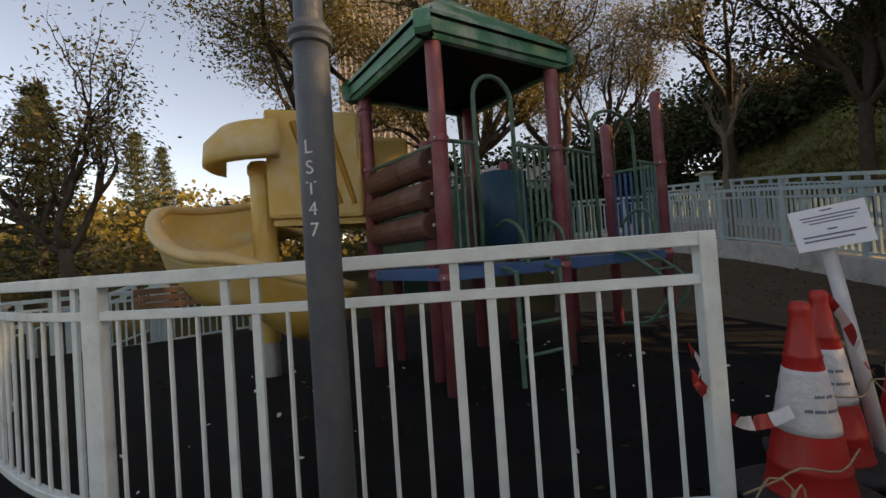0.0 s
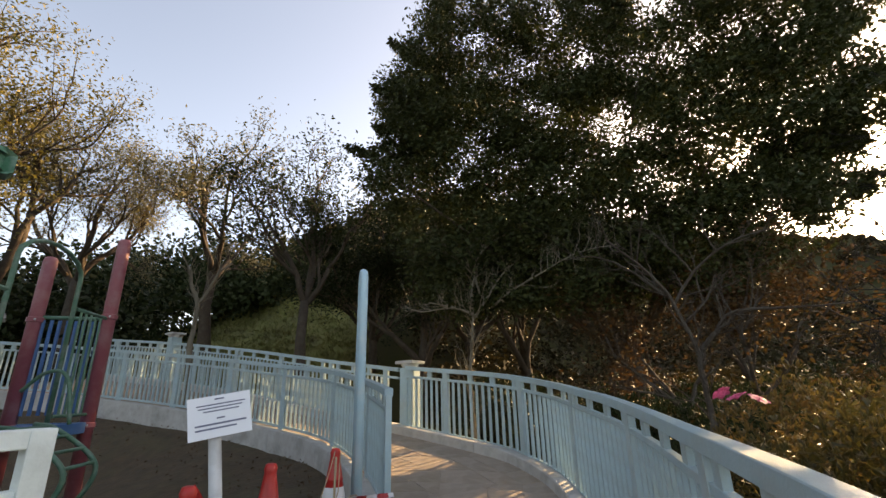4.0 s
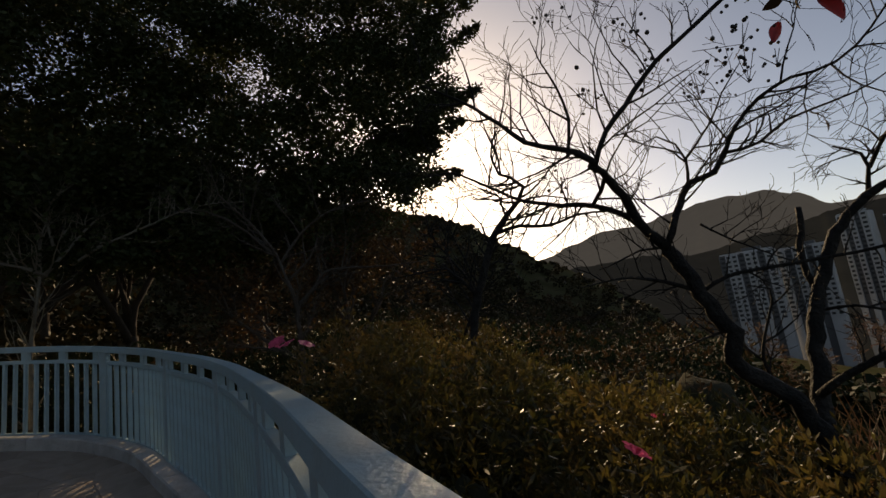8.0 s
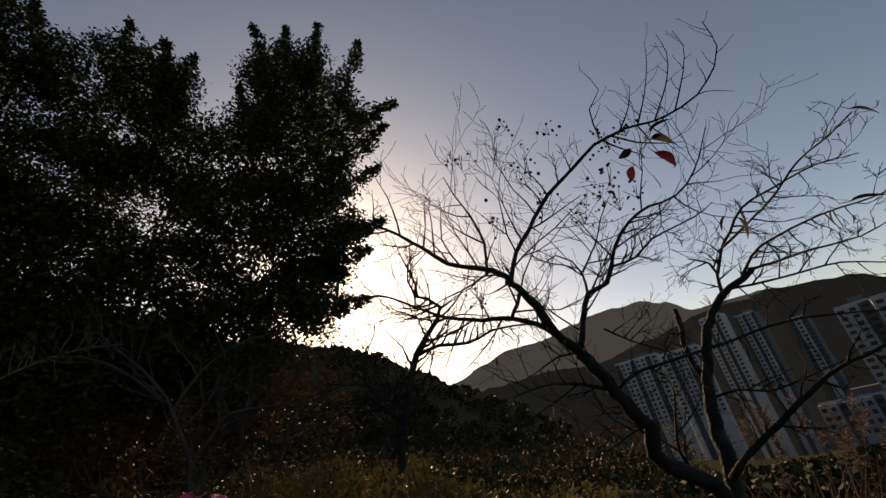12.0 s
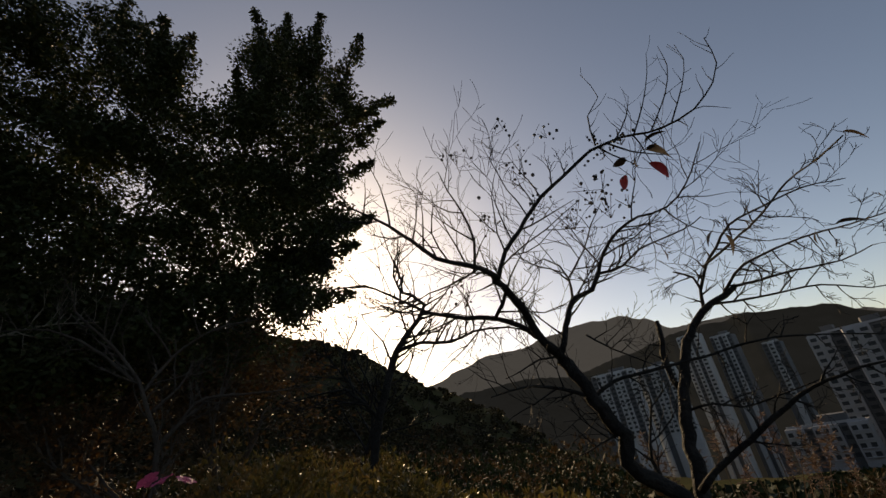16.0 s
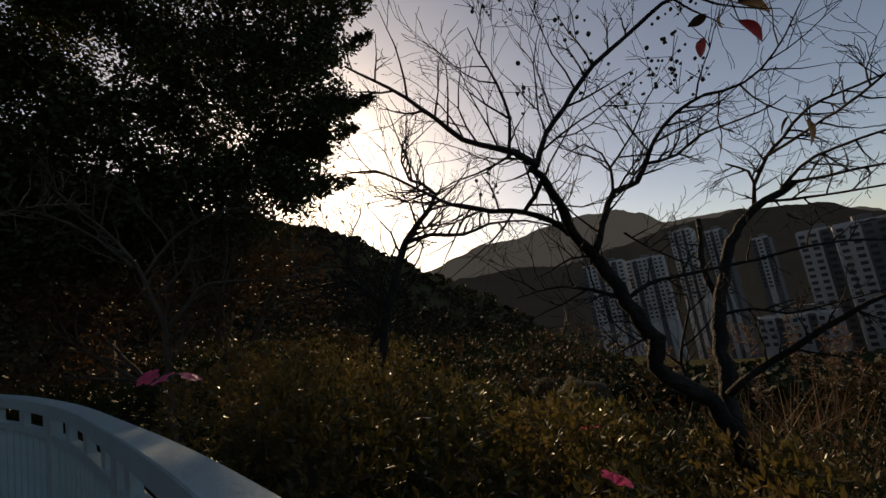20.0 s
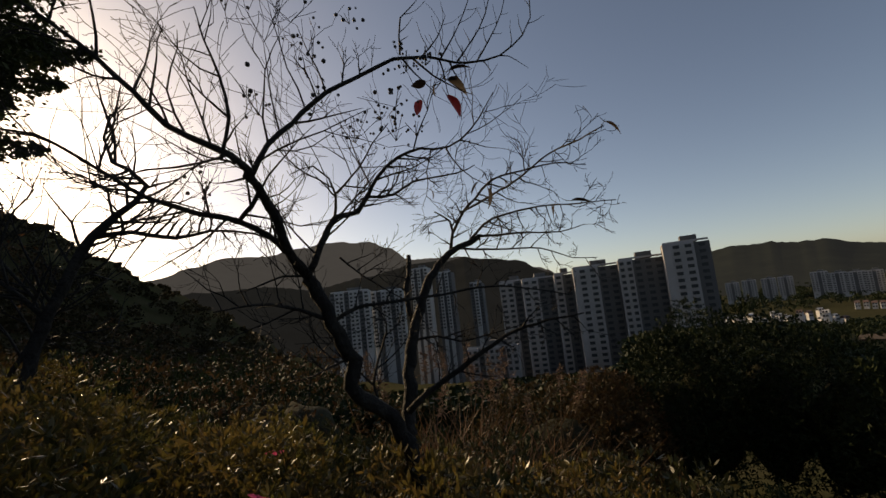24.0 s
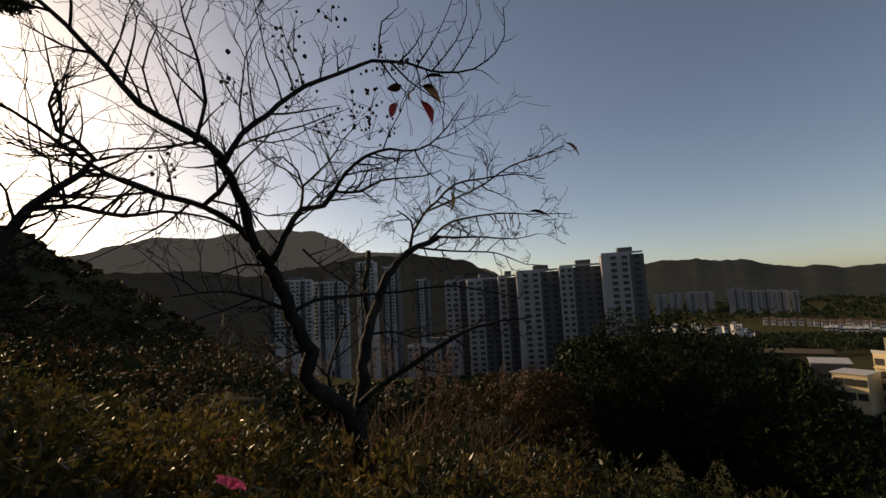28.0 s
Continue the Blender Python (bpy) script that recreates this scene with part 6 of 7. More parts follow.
def flower(p, seed, size=0.028):
    rng = random.Random(seed)
    base = thing("azalea_flower", "pink azalea flower open on the hedge", "flower", at=Matrix.Translation(p) @ Matrix.Rotation(rng.uniform(0, 6), 4, "Z") @ Matrix.Rotation(rng.uniform(0.2, 0.8), 4, "X"))
    bm = bmesh.new()
    for a, b, c in (((0, 0, 0), (0.35, 0.32, 0.25), (0.35, -0.32, 0.25)),):
        vs = [bm.verts.new((u * size, v * size, w * size)) for u, v, w in ((0.05, 0, 0), (0.55, 0.42, 0.35), (1.0, 0.38, 0.4), (1.2, 0, 0.3), (1.0, -0.38, 0.4), (0.55, -0.42, 0.35))]
        bm.faces.new(vs)
    me = mesh_of(bm, "petal", M_PINK)
    for k in range(6):
        part("petal", me, None, base, at=Matrix.Rotation(k * math.tau / 6 + rng.uniform(-0.15, 0.15), 4, "Z"))
    part("stamen", tube([(0, 0, 0), (0, 0, size * 0.6)], [0.0025, 0.0015], 5), M_PINK, base)


seed = 100
rows = ((0.52, 0.34, 0.36, 0.45), (0.95, 0.36, 0.40, 0.0), (1.50, 0.38, 0.40, 0.35))
for off, gap, rad, start in rows:
    s = 2.3 + start * 0.5
    while s < 8.4:
        p, d = along(outer_line, s)
        q = p + Vector((d.y, -d.x, 0)).normalized() * off
        rng = random.Random(seed)
        if q.x < (3.3, 4.0, 4.3)[rows.index((off, gap, rad, start))]:
            top = hedge_top(q.x, q.y) + rng.uniform(-0.05, 0.05) - 0.10 * (off > 1.4)
            shrub(q.x + rng.uniform(-0.06, 0.06), q.y + rng.uniform(-0.06, 0.06), top, rad * rng.uniform(0.9, 1.15), 0.62, seed, "green and bronze azalea bush in the hedge beside the railing", M_AZALEA, 1350, 0.034, "azalea hedge", "azalea_bush", per=5)
        seed += 1
        s += gap * 1.55
for x, y, t in ((2.3, -2.0, 0.58), (1.75, -2.15, 0.50), (2.7, -2.35, 0.52), (1.3, -2.5, 0.42), (2.15, -2.75, 0.38), (0.75, -2.4, 0.40), (1.65, -2.9, 0.30), (3.1, -1.75, 0.72), (3.4, -2.5, 0.45)):
    shrub(x, y, t, 0.42, 0.6, seed, "low leafy bush under the bare tree", M_SHRUB, 850, 0.038, "azalea hedge", "azalea_bush", per=5)
    seed += 1
for k, p in enumerate(((2.50, -0.57, 1.07), (2.55, -0.53, 1.08), (2.58, -0.62, 1.06), (1.74, -1.36, 0.76), (2.30, -1.78, 0.66))):
    flower(p, 300 + k)

# shrubs and small trees on the slope beyond the hedge
rng = random.Random(31)
SL = []
for k in range(46):
    az, r = rng.uniform(70, 128), rng.uniform(4.6, 15)
    if az < 88:
        r = max(r, 8.6 - 0.12 * (az - 70))
    SL.append((az, r))
for k, (az, r) in enumerate(SL):
    x, y = CENTRE.x + r * math.sin(radians(az)), CENTRE.y + r * math.cos(radians(az))
    g = ground_at(x, y)
    el = 1.5 * rng.random() + (3.5 - 0.13 * max(0, az - 95) * 1.6) * (r - 4) / 9 - 3.2
    top = min(CENTRE.z + math.tan(radians(el)) * r, g + 3.2)
    hgt = max(0.7, top - g)
    m, lab = rng.choice(((M_LEAF_AUTUMN, "russet-leaved shrub on the slope below the hedge"), (M_LEAF_DARK, "dark green shrub on the slope below the hedge"), (M_LEAF_DARK, "dark green shrub on the slope below the hedge")))
    shrub(x, y, g + hgt, rng.uniform(0.8, 1.5) * (0.7 + r * 0.05), hgt * 0.62, 400 + k, lab, m, 650, 0.048 + 0.004 * r, "shrubs on the slope", per=4)
leafy_tree(9.3, -0.55, ground_at(9.3, -0.55), 4.2, 0.06, 61, "small russet-leaved tree on the slope behind the hedge", M_LEAF_AUTUMN, 5200, 0.09, scatter=0.3, depth=4)
leafy_tree(8.4, 0.4, ground_at(8.4, 0.4), 3.6, 0.05, 62, "small thin russet tree behind the railing", M_LEAF_AUTUMN, 3200, 0.08, scatter=0.3, depth=4)
# dense dark bushes below the lookout
for k, (az, r, top, rad, m, lab) in enumerate(((158, 5.6, 0.02, 1.1, M_LEAF_AUTUMN, "brown-leaved bush among reeds"), (170.5, 6.4, 0.42, 0.62, M_LEAF_DARK, "tall dense dark bush on the slope"), (174, 6.7, 0.66, 0.75, M_LEAF_DARK, "tall dense dark bush on the slope"), (179.5, 6.8, 0.60, 0.8, M_LEAF_DARK, "tall dense dark bush on the slope"), (185, 6.6, 0.34, 0.75, M_LEAF_DARK, "tall dense dark bush on the slope"), (189, 6.2, 0.04, 0.62, M_LEAF_DARK, "dense dark bush with bronze tips"), (194, 5.8, -0.42, 0.75, M_LEAF_DARK, "low dark bush on the slope"), (164, 6.0, -0.02, 0.6, M_LEAF_AUTUMN, "brown-leaved bush among reeds"), (207, 6.0, -1.9, 1.2, M_LEAF_AUTUMN, "low brown bush on the slope"), (162, 4.2, -0.4, 0.9, M_LEAF_AUTUMN, "brown-leaved bush among reeds"), (175, 4.0, -0.65, 1.1, M_LEAF_DARK, "low dark bush below the lookout"), (188, 3.8, -0.8, 1.1, M_LEAF_DARK, "low dark bush below the lookout"), (150, 4.6, -0.3, 1.0, M_LEAF_DARK, "dark bush behind the reeds"), (140, 5.0, -0.25, 1.0, M_LEAF_DARK, "dark bush behind the reeds"), (131, 4.4, -0.1, 0.9, M_LEAF_DARK, "dark bush behind the hedge"), (170, 2.9, -0.35, 0.7, M_LEAF_DARK, "low dark bush below the lookout"), (186, 2.7, -0.5, 0.7, M_LEAF_DARK, "low dark bush below the lookout"), (204, 3.4, -0.9, 1.0, M_LEAF_DARK, "low dark bush below the lookout"))):
    x, y = CENTRE.x + r * math.sin(radians(az)), CENTRE.y + r * math.cos(radians(az))
    shrub(x, y, top, rad, max(0.7, (top - ground_at(x, y)) * 0.6), 500 + k, lab, m, 1900, 0.062, "bushes below the lookout", per=4)
# bushes behind the outer railing, under the big tree
rng = random.Random(77)
for k in range(26):
    az, r = 60 + 38 * k / 25 + rng.uniform(-2, 2), rng.uniform(10.5, 14.5)
    x, y = CENTRE.x + r * math.sin(radians(az)), CENTRE.y + r * math.cos(radians(az))
    g = ground_at(x, y)
    top = g + (rng.uniform(0.8, 1.5) if az > 74 else rng.uniform(1.0, 2.2))
    shrub(x, y, top, rng.uniform(0.9, 1.5), (top - g) * 0.6, 560 + k, "dark undergrowth bush behind the railing", M_LEAF_DARK, 420, 0.12, "undergrowth behind the railing", per=4)


# reeds with pale plumes
def reeds(x, y, seed, n, h):
    rng = np.random.default_rng(seed)
    g = ground_at(x, y)
    base = thing("reed_clump", "dry golden reed clump with pale feathery plumes", "grass", "reeds beside the bare tree", at=Matrix.Translation((x, y, g)))
    v = []
    for k in range(n):
        p = np.append(rng.normal(scale=0.16, size=2), 0)
        lean = np.append(rng.normal(scale=0.30, size=2), 0)
        hh, w = h * rng.uniform(0.5, 1.0), 0.006
        s = np.append(rng.normal(size=2), 0)
        s /= np.linalg.norm(s)
        a, b, c = p, p + lean * hh * 0.35 + (0, 0, hh * 0.6), p + lean * hh + (0, 0, hh * rng.uniform(0.75, 1.0))
        v += [a - s * w, a + s * w, b + s * w, b - s * w, b - s * w, b + s * w, c + s * 0.001, c - s * 0.001]
    part("blade_tuft", raw_mesh("blade_tuft", v, np.arange(len(v)).reshape(-1, 4), M_GRASS), None, base)
    for k in range(3):
        p = np.append(rng.normal(scale=0.14, size=2), 0)
        lean = np.append(rng.normal(scale=0.22, size=2), 0)
        hh = h * rng.uniform(0.85, 1.12)
        tip = Vector(p + lean * hh + (0, 0, hh))
        st = part("stem", tube([Vector(p), Vector(p + lean * hh * 0.4 + (0, 0, hh * 0.55)), tip], [0.004, 0.003, 0.002], 4), M_GRASS, base)
        q = []
        for j in range(90):
            f = rng.random()
            c = np.array(tip) + (lean * 0.9 + (0, 0, 0.8)) * (f - 0.2) * 0.24
            q.append(c + rng.normal(scale=0.010 * (1.3 - f), size=3))
        part("plume", leaves("plume", q, 0.035, M_PLUME, rng, slim=0.2, droop=-0.3), None, st)
    return base


for k, (az, r, h) in enumerate(((138, 2.9, 1.08), (142, 3.1, 1.15), (147, 3.0, 1.12), (151, 3.3, 1.12), (155, 3.1, 0.98), (144, 3.6, 1.3))):
    reeds(CENTRE.x + r * math.sin(radians(az)), CENTRE.y + r * math.cos(radians(az)), 700 + k, 80, h)


# woods on the hill and down the valley: crowns that nobody could count
def woods(name, label, az0, az1, r0, r1, n, seed, mat, tall, leaf, per=46, wide=1.0, cap=None):
    rng, prng = np.random.default_rng(seed), random.Random(seed)
    c = []
    for k in range(n):
        az, r = prng.uniform(az0, az1), math.exp(prng.uniform(math.log(r0), math.log(r1)))
        x, y = CENTRE.x + r * math.sin(radians(az)), CENTRE.y + r * math.cos(radians(az))
        g = ground_at(x, y)
        t = tall * prng.uniform(0.6, 1.2) * min(1.0, 0.4 + r / 50)
        t = min(t, CENTRE.z + math.tan(radians(cap(az) if cap else 40)) * r - g)
        if t < 0.5:
            continue
        w = wide * t * prng.uniform(0.35, 0.6)
        d = rng.normal(size=(per, 3))
        d /= np.linalg.norm(d, axis=1)[:, None]
        d[:, 2] = np.abs(d[:, 2]) * 0.95 - 0.1
        c.append(np.array((x, y, g + t * 0.35)) + d * (w, w, t * 0.6) * rng.uniform(0.72, 1.05, (per, 1)))
    c = np.concatenate(c)
    far = np.hypot(c[:, 0] - CENTRE.x, c[:, 1] - CENTRE.y)
    me = leaves(name, c, leaf * np.clip(far / r0, 1, 9) ** 0.6, mat, rng, slim=0.8)
    ob = part(name, me, None)
    return tagged(ob, label, "woods", kind="stuff")


skyline = lambda az: table(HILL, az) + 0.35  # noqa: E731
woods("hill_woods", "dark scrub and small trees covering the near hill", 52, 126, 14, 120, 2000, 41, M_LEAF_HILL, 2.6, 0.16, per=75, cap=skyline)
woods("hill_scrub", "russet scrub among the trees on the near hill", 78, 126, 14, 80, 900, 42, M_LEAF_AUTUMN, 2.0, 0.14, per=70, cap=skyline)
woods("valley_woods", "dark tree crowns filling the valley below", 112, 180, 12, 420, 2100, 43, M_LEAF_DARK, 5.0, 0.24, per=44, cap=lambda az: -4.6 - 5.4 * smooth(124, 140, az) + 3.6 * smooth(164, 170, az))
woods("valley_trees", "dark tree crowns between the houses of the valley", 168, 222, 45, 330, 1700, 46, M_LEAF_DARK, 9.0, 0.45, per=60, cap=lambda az: -5.4 - 2.6 * smooth(182, 189, az) - 4.5 * smooth(190.5, 194, az))
woods("far_woods", "dark tree crowns round the far houses", 168, 222, 290, 560, 1500, 47, M_LEAF_DARK, 10.0, 1.1, per=50, cap=lambda az: -5.35)
woods("farther_woods", "dark tree crowns behind the far houses", 168, 222, 690, 1400, 1000, 48, M_LEAF_DARK, 11.0, 2.2, per=50)
woods("bank_trees", "dark trees behind the grassy bank", 14, 31, 30, 42, 150, 50, M_LEAF_DARK, 7.0, 0.26, per=110)
woods("garden_woods", "dark olive trees behind the play area", -8, 21, 18, 32, 260, 49, M_LEAF_DARK, 6.0, 0.2, per=110)
woods("bank_woods", "dark trees on the bank behind the path", 27, 66, 28, 60, 520, 44, M_LEAF_DARK, 3.6, 0.30, per=90)
woods("left_woods", "sunlit olive trees beyond the play area", -75, 12, 18, 60, 420, 45, M_LEAF_OLIVE, 4.2, 0.24, per=80)

# ---- buildings ----
def polar(az, r, z=0.0):
    return Vector((CENTRE.x + r * math.sin(radians(az)), CENTRE.y + r * math.cos(radians(az)), z))


def facing(az):
    """A turn whose -y looks back at the lookout."""
    return Matrix.Rotation(radians(-az), 4, "Z")


def window_mesh(w, h, name="window"):
    bm = bmesh.new()
    box(bm, (w, 0.25, h), (0, -0.02, 0))
    return mesh_of(bm, name, M_WINDOW)


def sill_mesh(w):
    return mesh_of(boxed((w + 0.5, 0.5, 0.16), (0, -0.2, 0)), "window_sill", M_TOWER)


def tower(az, el, dist, floors, bays, turn, label, light=M_TOWER, dark=M_TOWER_DARK, floor_h=3.0, deep=14.0, base_z=None, roof=True):
    """A slab block: bays are (width, shade, windows across); light bays stand proud of dark ones, whose colour holds
    the shade.
    """
    top = CENTRE.z + math.tan(radians(el)) * dist
    bz = base_z if base_z is not None else top - floors * floor_h - 3
    spot = polar(az, dist)
    bz = min(bz, ground_at(spot.x, spot.y) - 2)
    at = Matrix.Translation(spot) @ facing(az) @ Matrix.Rotation(radians(turn), 4, "Z")
    base = thing("apartment_tower", label, "building", "valley towers", at=at)
    total = sum(b[0] for b in bays)
    x = -total / 2
    cache = {}
    for w, shade, cols in bays:
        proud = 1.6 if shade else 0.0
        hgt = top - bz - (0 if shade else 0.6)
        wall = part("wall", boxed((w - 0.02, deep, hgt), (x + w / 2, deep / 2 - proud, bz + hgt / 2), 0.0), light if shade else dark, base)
        if cols:
            ww = min(2.6, w / cols * 0.56)
            if ww not in cache:
                cache[ww] = (window_mesh(ww, 1.5), sill_mesh(ww))
            win, sill = cache[ww]
            for f in range(floors):
                z = top - 2.0 - f * floor_h
                if z < bz + 1:
                    break
                for c in range(cols):
                    wx = x + w * (c + 0.5) / cols
                    part("window", win, None, wall, at=Matrix.Translation((wx, -proud - 0.02, z)))
                if shade:
                    part("ledge", cache.setdefault(("ledge", round(w, 1)), mesh_of(boxed((w * 0.82, 0.7, 0.22), (0, -0.25, 0)), "ledge", light)), None, wall, at=Matrix.Translation((x + w / 2, -proud, z - 1.05)))
        x += w
    if roof:
        part("roof_house", boxed((total * 0.35, deep * 0.5, 3.2), (total * 0.1, deep * 0.5, top + 1.5), 0.1), dark, base)
        part("parapet", boxed((total * 0.96, 0.3, 0.9), (0, 0.4, top + 0.35)), light, base)
    return base


D, L = False, True
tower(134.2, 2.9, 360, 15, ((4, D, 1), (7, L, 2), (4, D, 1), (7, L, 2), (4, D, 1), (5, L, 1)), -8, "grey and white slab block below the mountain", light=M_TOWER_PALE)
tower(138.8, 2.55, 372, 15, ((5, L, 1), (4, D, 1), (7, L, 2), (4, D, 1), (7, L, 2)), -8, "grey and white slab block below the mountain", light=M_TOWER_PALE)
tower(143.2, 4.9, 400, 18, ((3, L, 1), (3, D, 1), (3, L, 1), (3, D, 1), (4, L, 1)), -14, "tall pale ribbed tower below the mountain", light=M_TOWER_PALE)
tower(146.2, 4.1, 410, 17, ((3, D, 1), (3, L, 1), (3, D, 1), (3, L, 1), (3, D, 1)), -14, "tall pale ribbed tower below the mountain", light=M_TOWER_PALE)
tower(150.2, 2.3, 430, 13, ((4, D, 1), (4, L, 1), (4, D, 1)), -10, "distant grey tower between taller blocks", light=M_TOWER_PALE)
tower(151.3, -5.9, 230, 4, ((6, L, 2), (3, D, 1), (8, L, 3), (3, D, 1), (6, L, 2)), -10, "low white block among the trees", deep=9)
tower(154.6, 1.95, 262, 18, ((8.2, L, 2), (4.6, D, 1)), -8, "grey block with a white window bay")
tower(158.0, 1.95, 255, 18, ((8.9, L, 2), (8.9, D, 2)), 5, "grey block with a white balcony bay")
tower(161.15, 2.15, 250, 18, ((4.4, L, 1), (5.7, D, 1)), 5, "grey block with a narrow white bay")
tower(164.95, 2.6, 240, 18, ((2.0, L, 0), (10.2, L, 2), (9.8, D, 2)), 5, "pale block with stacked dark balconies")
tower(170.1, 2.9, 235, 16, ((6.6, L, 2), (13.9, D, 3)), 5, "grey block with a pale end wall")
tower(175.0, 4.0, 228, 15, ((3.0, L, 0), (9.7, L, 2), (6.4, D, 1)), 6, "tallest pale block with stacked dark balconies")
# far towers and low houses across the valley
for az, el, dist, w in ((178.7, -1.15, 900, 16), (180.2, -1.05, 900, 16), (181.9, -1.05, 900, 16), (183.3, -1.05, 900, 16), (186.0, -0.90, 880, 17), (187.3, -1.15, 880, 18), (188.6, -1.20, 880, 18), (189.9, -1.25, 880, 16), (191.0, -1.35, 870, 8), (200.7, -0.95, 760, 9)):
    tower(az, el, dist, 9, ((w * 0.5, L, 2), (w * 0.25, D, 0), (w * 0.5, L, 2)), 0, "small pale tower across the valley", floor_h=3.2, deep=12)


def house(az, el, dist, w, h, turn, label, wall_mat, roof_mat, d=8.0):
    top = CENTRE.z + math.tan(radians(el)) * dist
    base = thing("house", label, "house", "houses across the valley", at=Matrix.Translation(polar(az, dist, top - h)) @ facing(az) @ Matrix.Rotation(radians(turn), 4, "Z"))
    part("wall", boxed((w, d, h + 6), (0, d / 2, h / 2 - 3)), wall_mat, base)
    bm = bmesh.new()
    for s in (-1, 1):
        a = [bm.verts.new(p) for p in ((-w / 2 - 0.4, d / 2 + s * (d / 2 + 0.4), h), (w / 2 + 0.4, d / 2 + s * (d / 2 + 0.4), h), (w / 2 + 0.2, d / 2, h + 2.2), (-w / 2 - 0.2, d / 2, h + 2.2))]
        bm.faces.new(a)
    bmesh.ops.recalc_face_normals(bm, faces=bm.faces[:])
    part("roof", bm, roof_mat, base)
    win = HOUSE_WIN
    for c in range(max(2, int(w / 3.2))):
        for f in range(2):
            part("window", win, None, base, at=Matrix.Translation((-w / 2 + w * (c + 0.5) / max(2, int(w / 3.2)), -0.02, 1.6 + 3 * f)))


HOUSE_WIN = window_mesh(1.3, 1.4)
rng = random.Random(12)
for k in range(16):
    house(188.3 + k * 0.58, -4.1 - 0.03 * k + rng.uniform(-0.06, 0.06), 640 - 4 * k, 4.2, 5, rng.uniform(-8, 8), "white terraced house in a row across the valley", M_WHITEWALL, M_TILE_ROOF)
for k in range(14):
    house(193.0 + k * 0.36, -4.95 - 0.02 * k + rng.uniform(-0.08, 0.08), 560, 2.6, 5, rng.uniform(-8, 8), "white terraced house in a lower row across the valley", M_WHITEWALL, M_WHITEWALL)
for k in range(12):
    house(198.2 + k * 0.5, -4.2 + rng.uniform(-0.5, 0.4), 580, 3.6, 6, rng.uniform(-8, 8), "white house terrace across the valley", M_WHITEWALL, M_WHITEWALL)
for k in range(26):
    house(177.0 + 11 * rng.random(), -4.6 - 1.0 * rng.random(), 520 - rng.uniform(0, 90), rng.uniform(2.6, 4.6), 3.6, rng.uniform(-40, 40), "small white-walled house among trees", M_WHITEWALL, rng.choice((M_TILE_ROOF, M_WHITEWALL)))


# cream block with a white stair tower, and its yard
def cream_block():
    dist, az = 150.0, 198.1
    base = thing("cream_block", "sunlit cream block with a white stair tower", "building", at=Matrix.Translation(polar(az, dist, CENTRE.z + math.tan(radians(-7.7)) * dist)) @ facing(az))
    stair = part("stair_tower", boxed((6.2, 6, 24), (0, 0, -12), 0.08), M_WHITEWALL, base, "white stair tower with small windows")
    part("tower_cap", boxed((6.5, 6.3, 0.5), (0, 0, 0.1), 0.05), M_CREAM, stair)
    part("roof_house", boxed((4.6, 4, 4.2), (-1.0, 4.2, 2.2), 0.08), M_CREAM, base)
    win, small = window_mesh(1.8, 1.6), window_mesh(1.2, 1.4)
    for f in range(7):
        part("window", small, None, stair, at=Matrix.Translation((0.9, -3.03, -2.2 - 3.0 * f)))
    turned = Matrix.Rotation(radians(-30), 4, "Z")
    for x, y, w, cols, top in ((-3.6, 3.2, 5.0, 2, 0.9), (12.4, 8.5, 22.0, 7, 1.4)):
        wing = part("wing", boxed((w, 9, 24), (0, 4.5, top - 12), 0.05), M_CREAM, base, at=Matrix.Translation((x, y, 0)) @ turned)
        part("parapet", boxed((w + 0.4, 0.5, 0.7), (0, 0.1, top + 0.2), 0.04), M_WHITEWALL, wing)
        for f in range(7):
            for c in range(cols):
                part("window", win, None, wing, at=Matrix.Translation((-w / 2 + w * (c + 0.5) / cols, -0.03, top - 2.2 - 3.0 * f)))
            part("floor_band", boxed((w - 0.3, 0.7, 0.3), (0, -0.3, top - 3.6 - 3.0 * f)), M_CREAM, wing)
    low = thing("low_cream_building", "low sunlit cream building with a flat roof", "building", at=Matrix.Translation(polar(194.1, 146, CENTRE.z + math.tan(radians(-9.2)) * 146)) @ facing(194.1) @ Matrix.Rotation(radians(-22), 4, "Z"))
    w2 = part("wall", boxed((7, 7, 9), (0, 3.5, -4.5)), M_CREAM, low)
    part("roof", boxed((7.4, 7.4, 0.3), (0, 3.4, 0.1), 0.05), M_WHITEWALL, low)
    for c in range(3):
        for f in range(2):
            part("window", win, None, w2, at=Matrix.Translation((-2.2 + 2.2 * c, -0.03, -1.9 - 3.2 * f)))
    shed = thing("white_roofed_hall", "long hall with a white metal roof", "building", at=Matrix.Translation(polar(193.0, 172, CENTRE.z + math.tan(radians(-8.1)) * 172)) @ facing(193.0) @ Matrix.Rotation(radians(8), 4, "Z"))
    part("wall", boxed((9, 5, 8), (0, 3, -4.6)), M_TOWER_DARK, shed)
    part("roof", boxed((9.6, 5.4, 0.3), (0, 3, -0.3), 0.05, Matrix.Rotation(radians(10), 4, "X")), M_WHITEWALL, shed)


cream_block()
ob = part("playing_field", boxed((24, 9, 0.8), (0, 0, 0), 0.1), M_SOIL, at=Matrix.Translation(polar(190.6, 250, CENTRE.z + math.tan(radians(-7.3)) * 250)) @ facing(190.6) @ Matrix.Rotation(radians(6.0), 4, "X"))
tagged(ob, "bare reddish ground behind the trees", "ground", kind="structure")

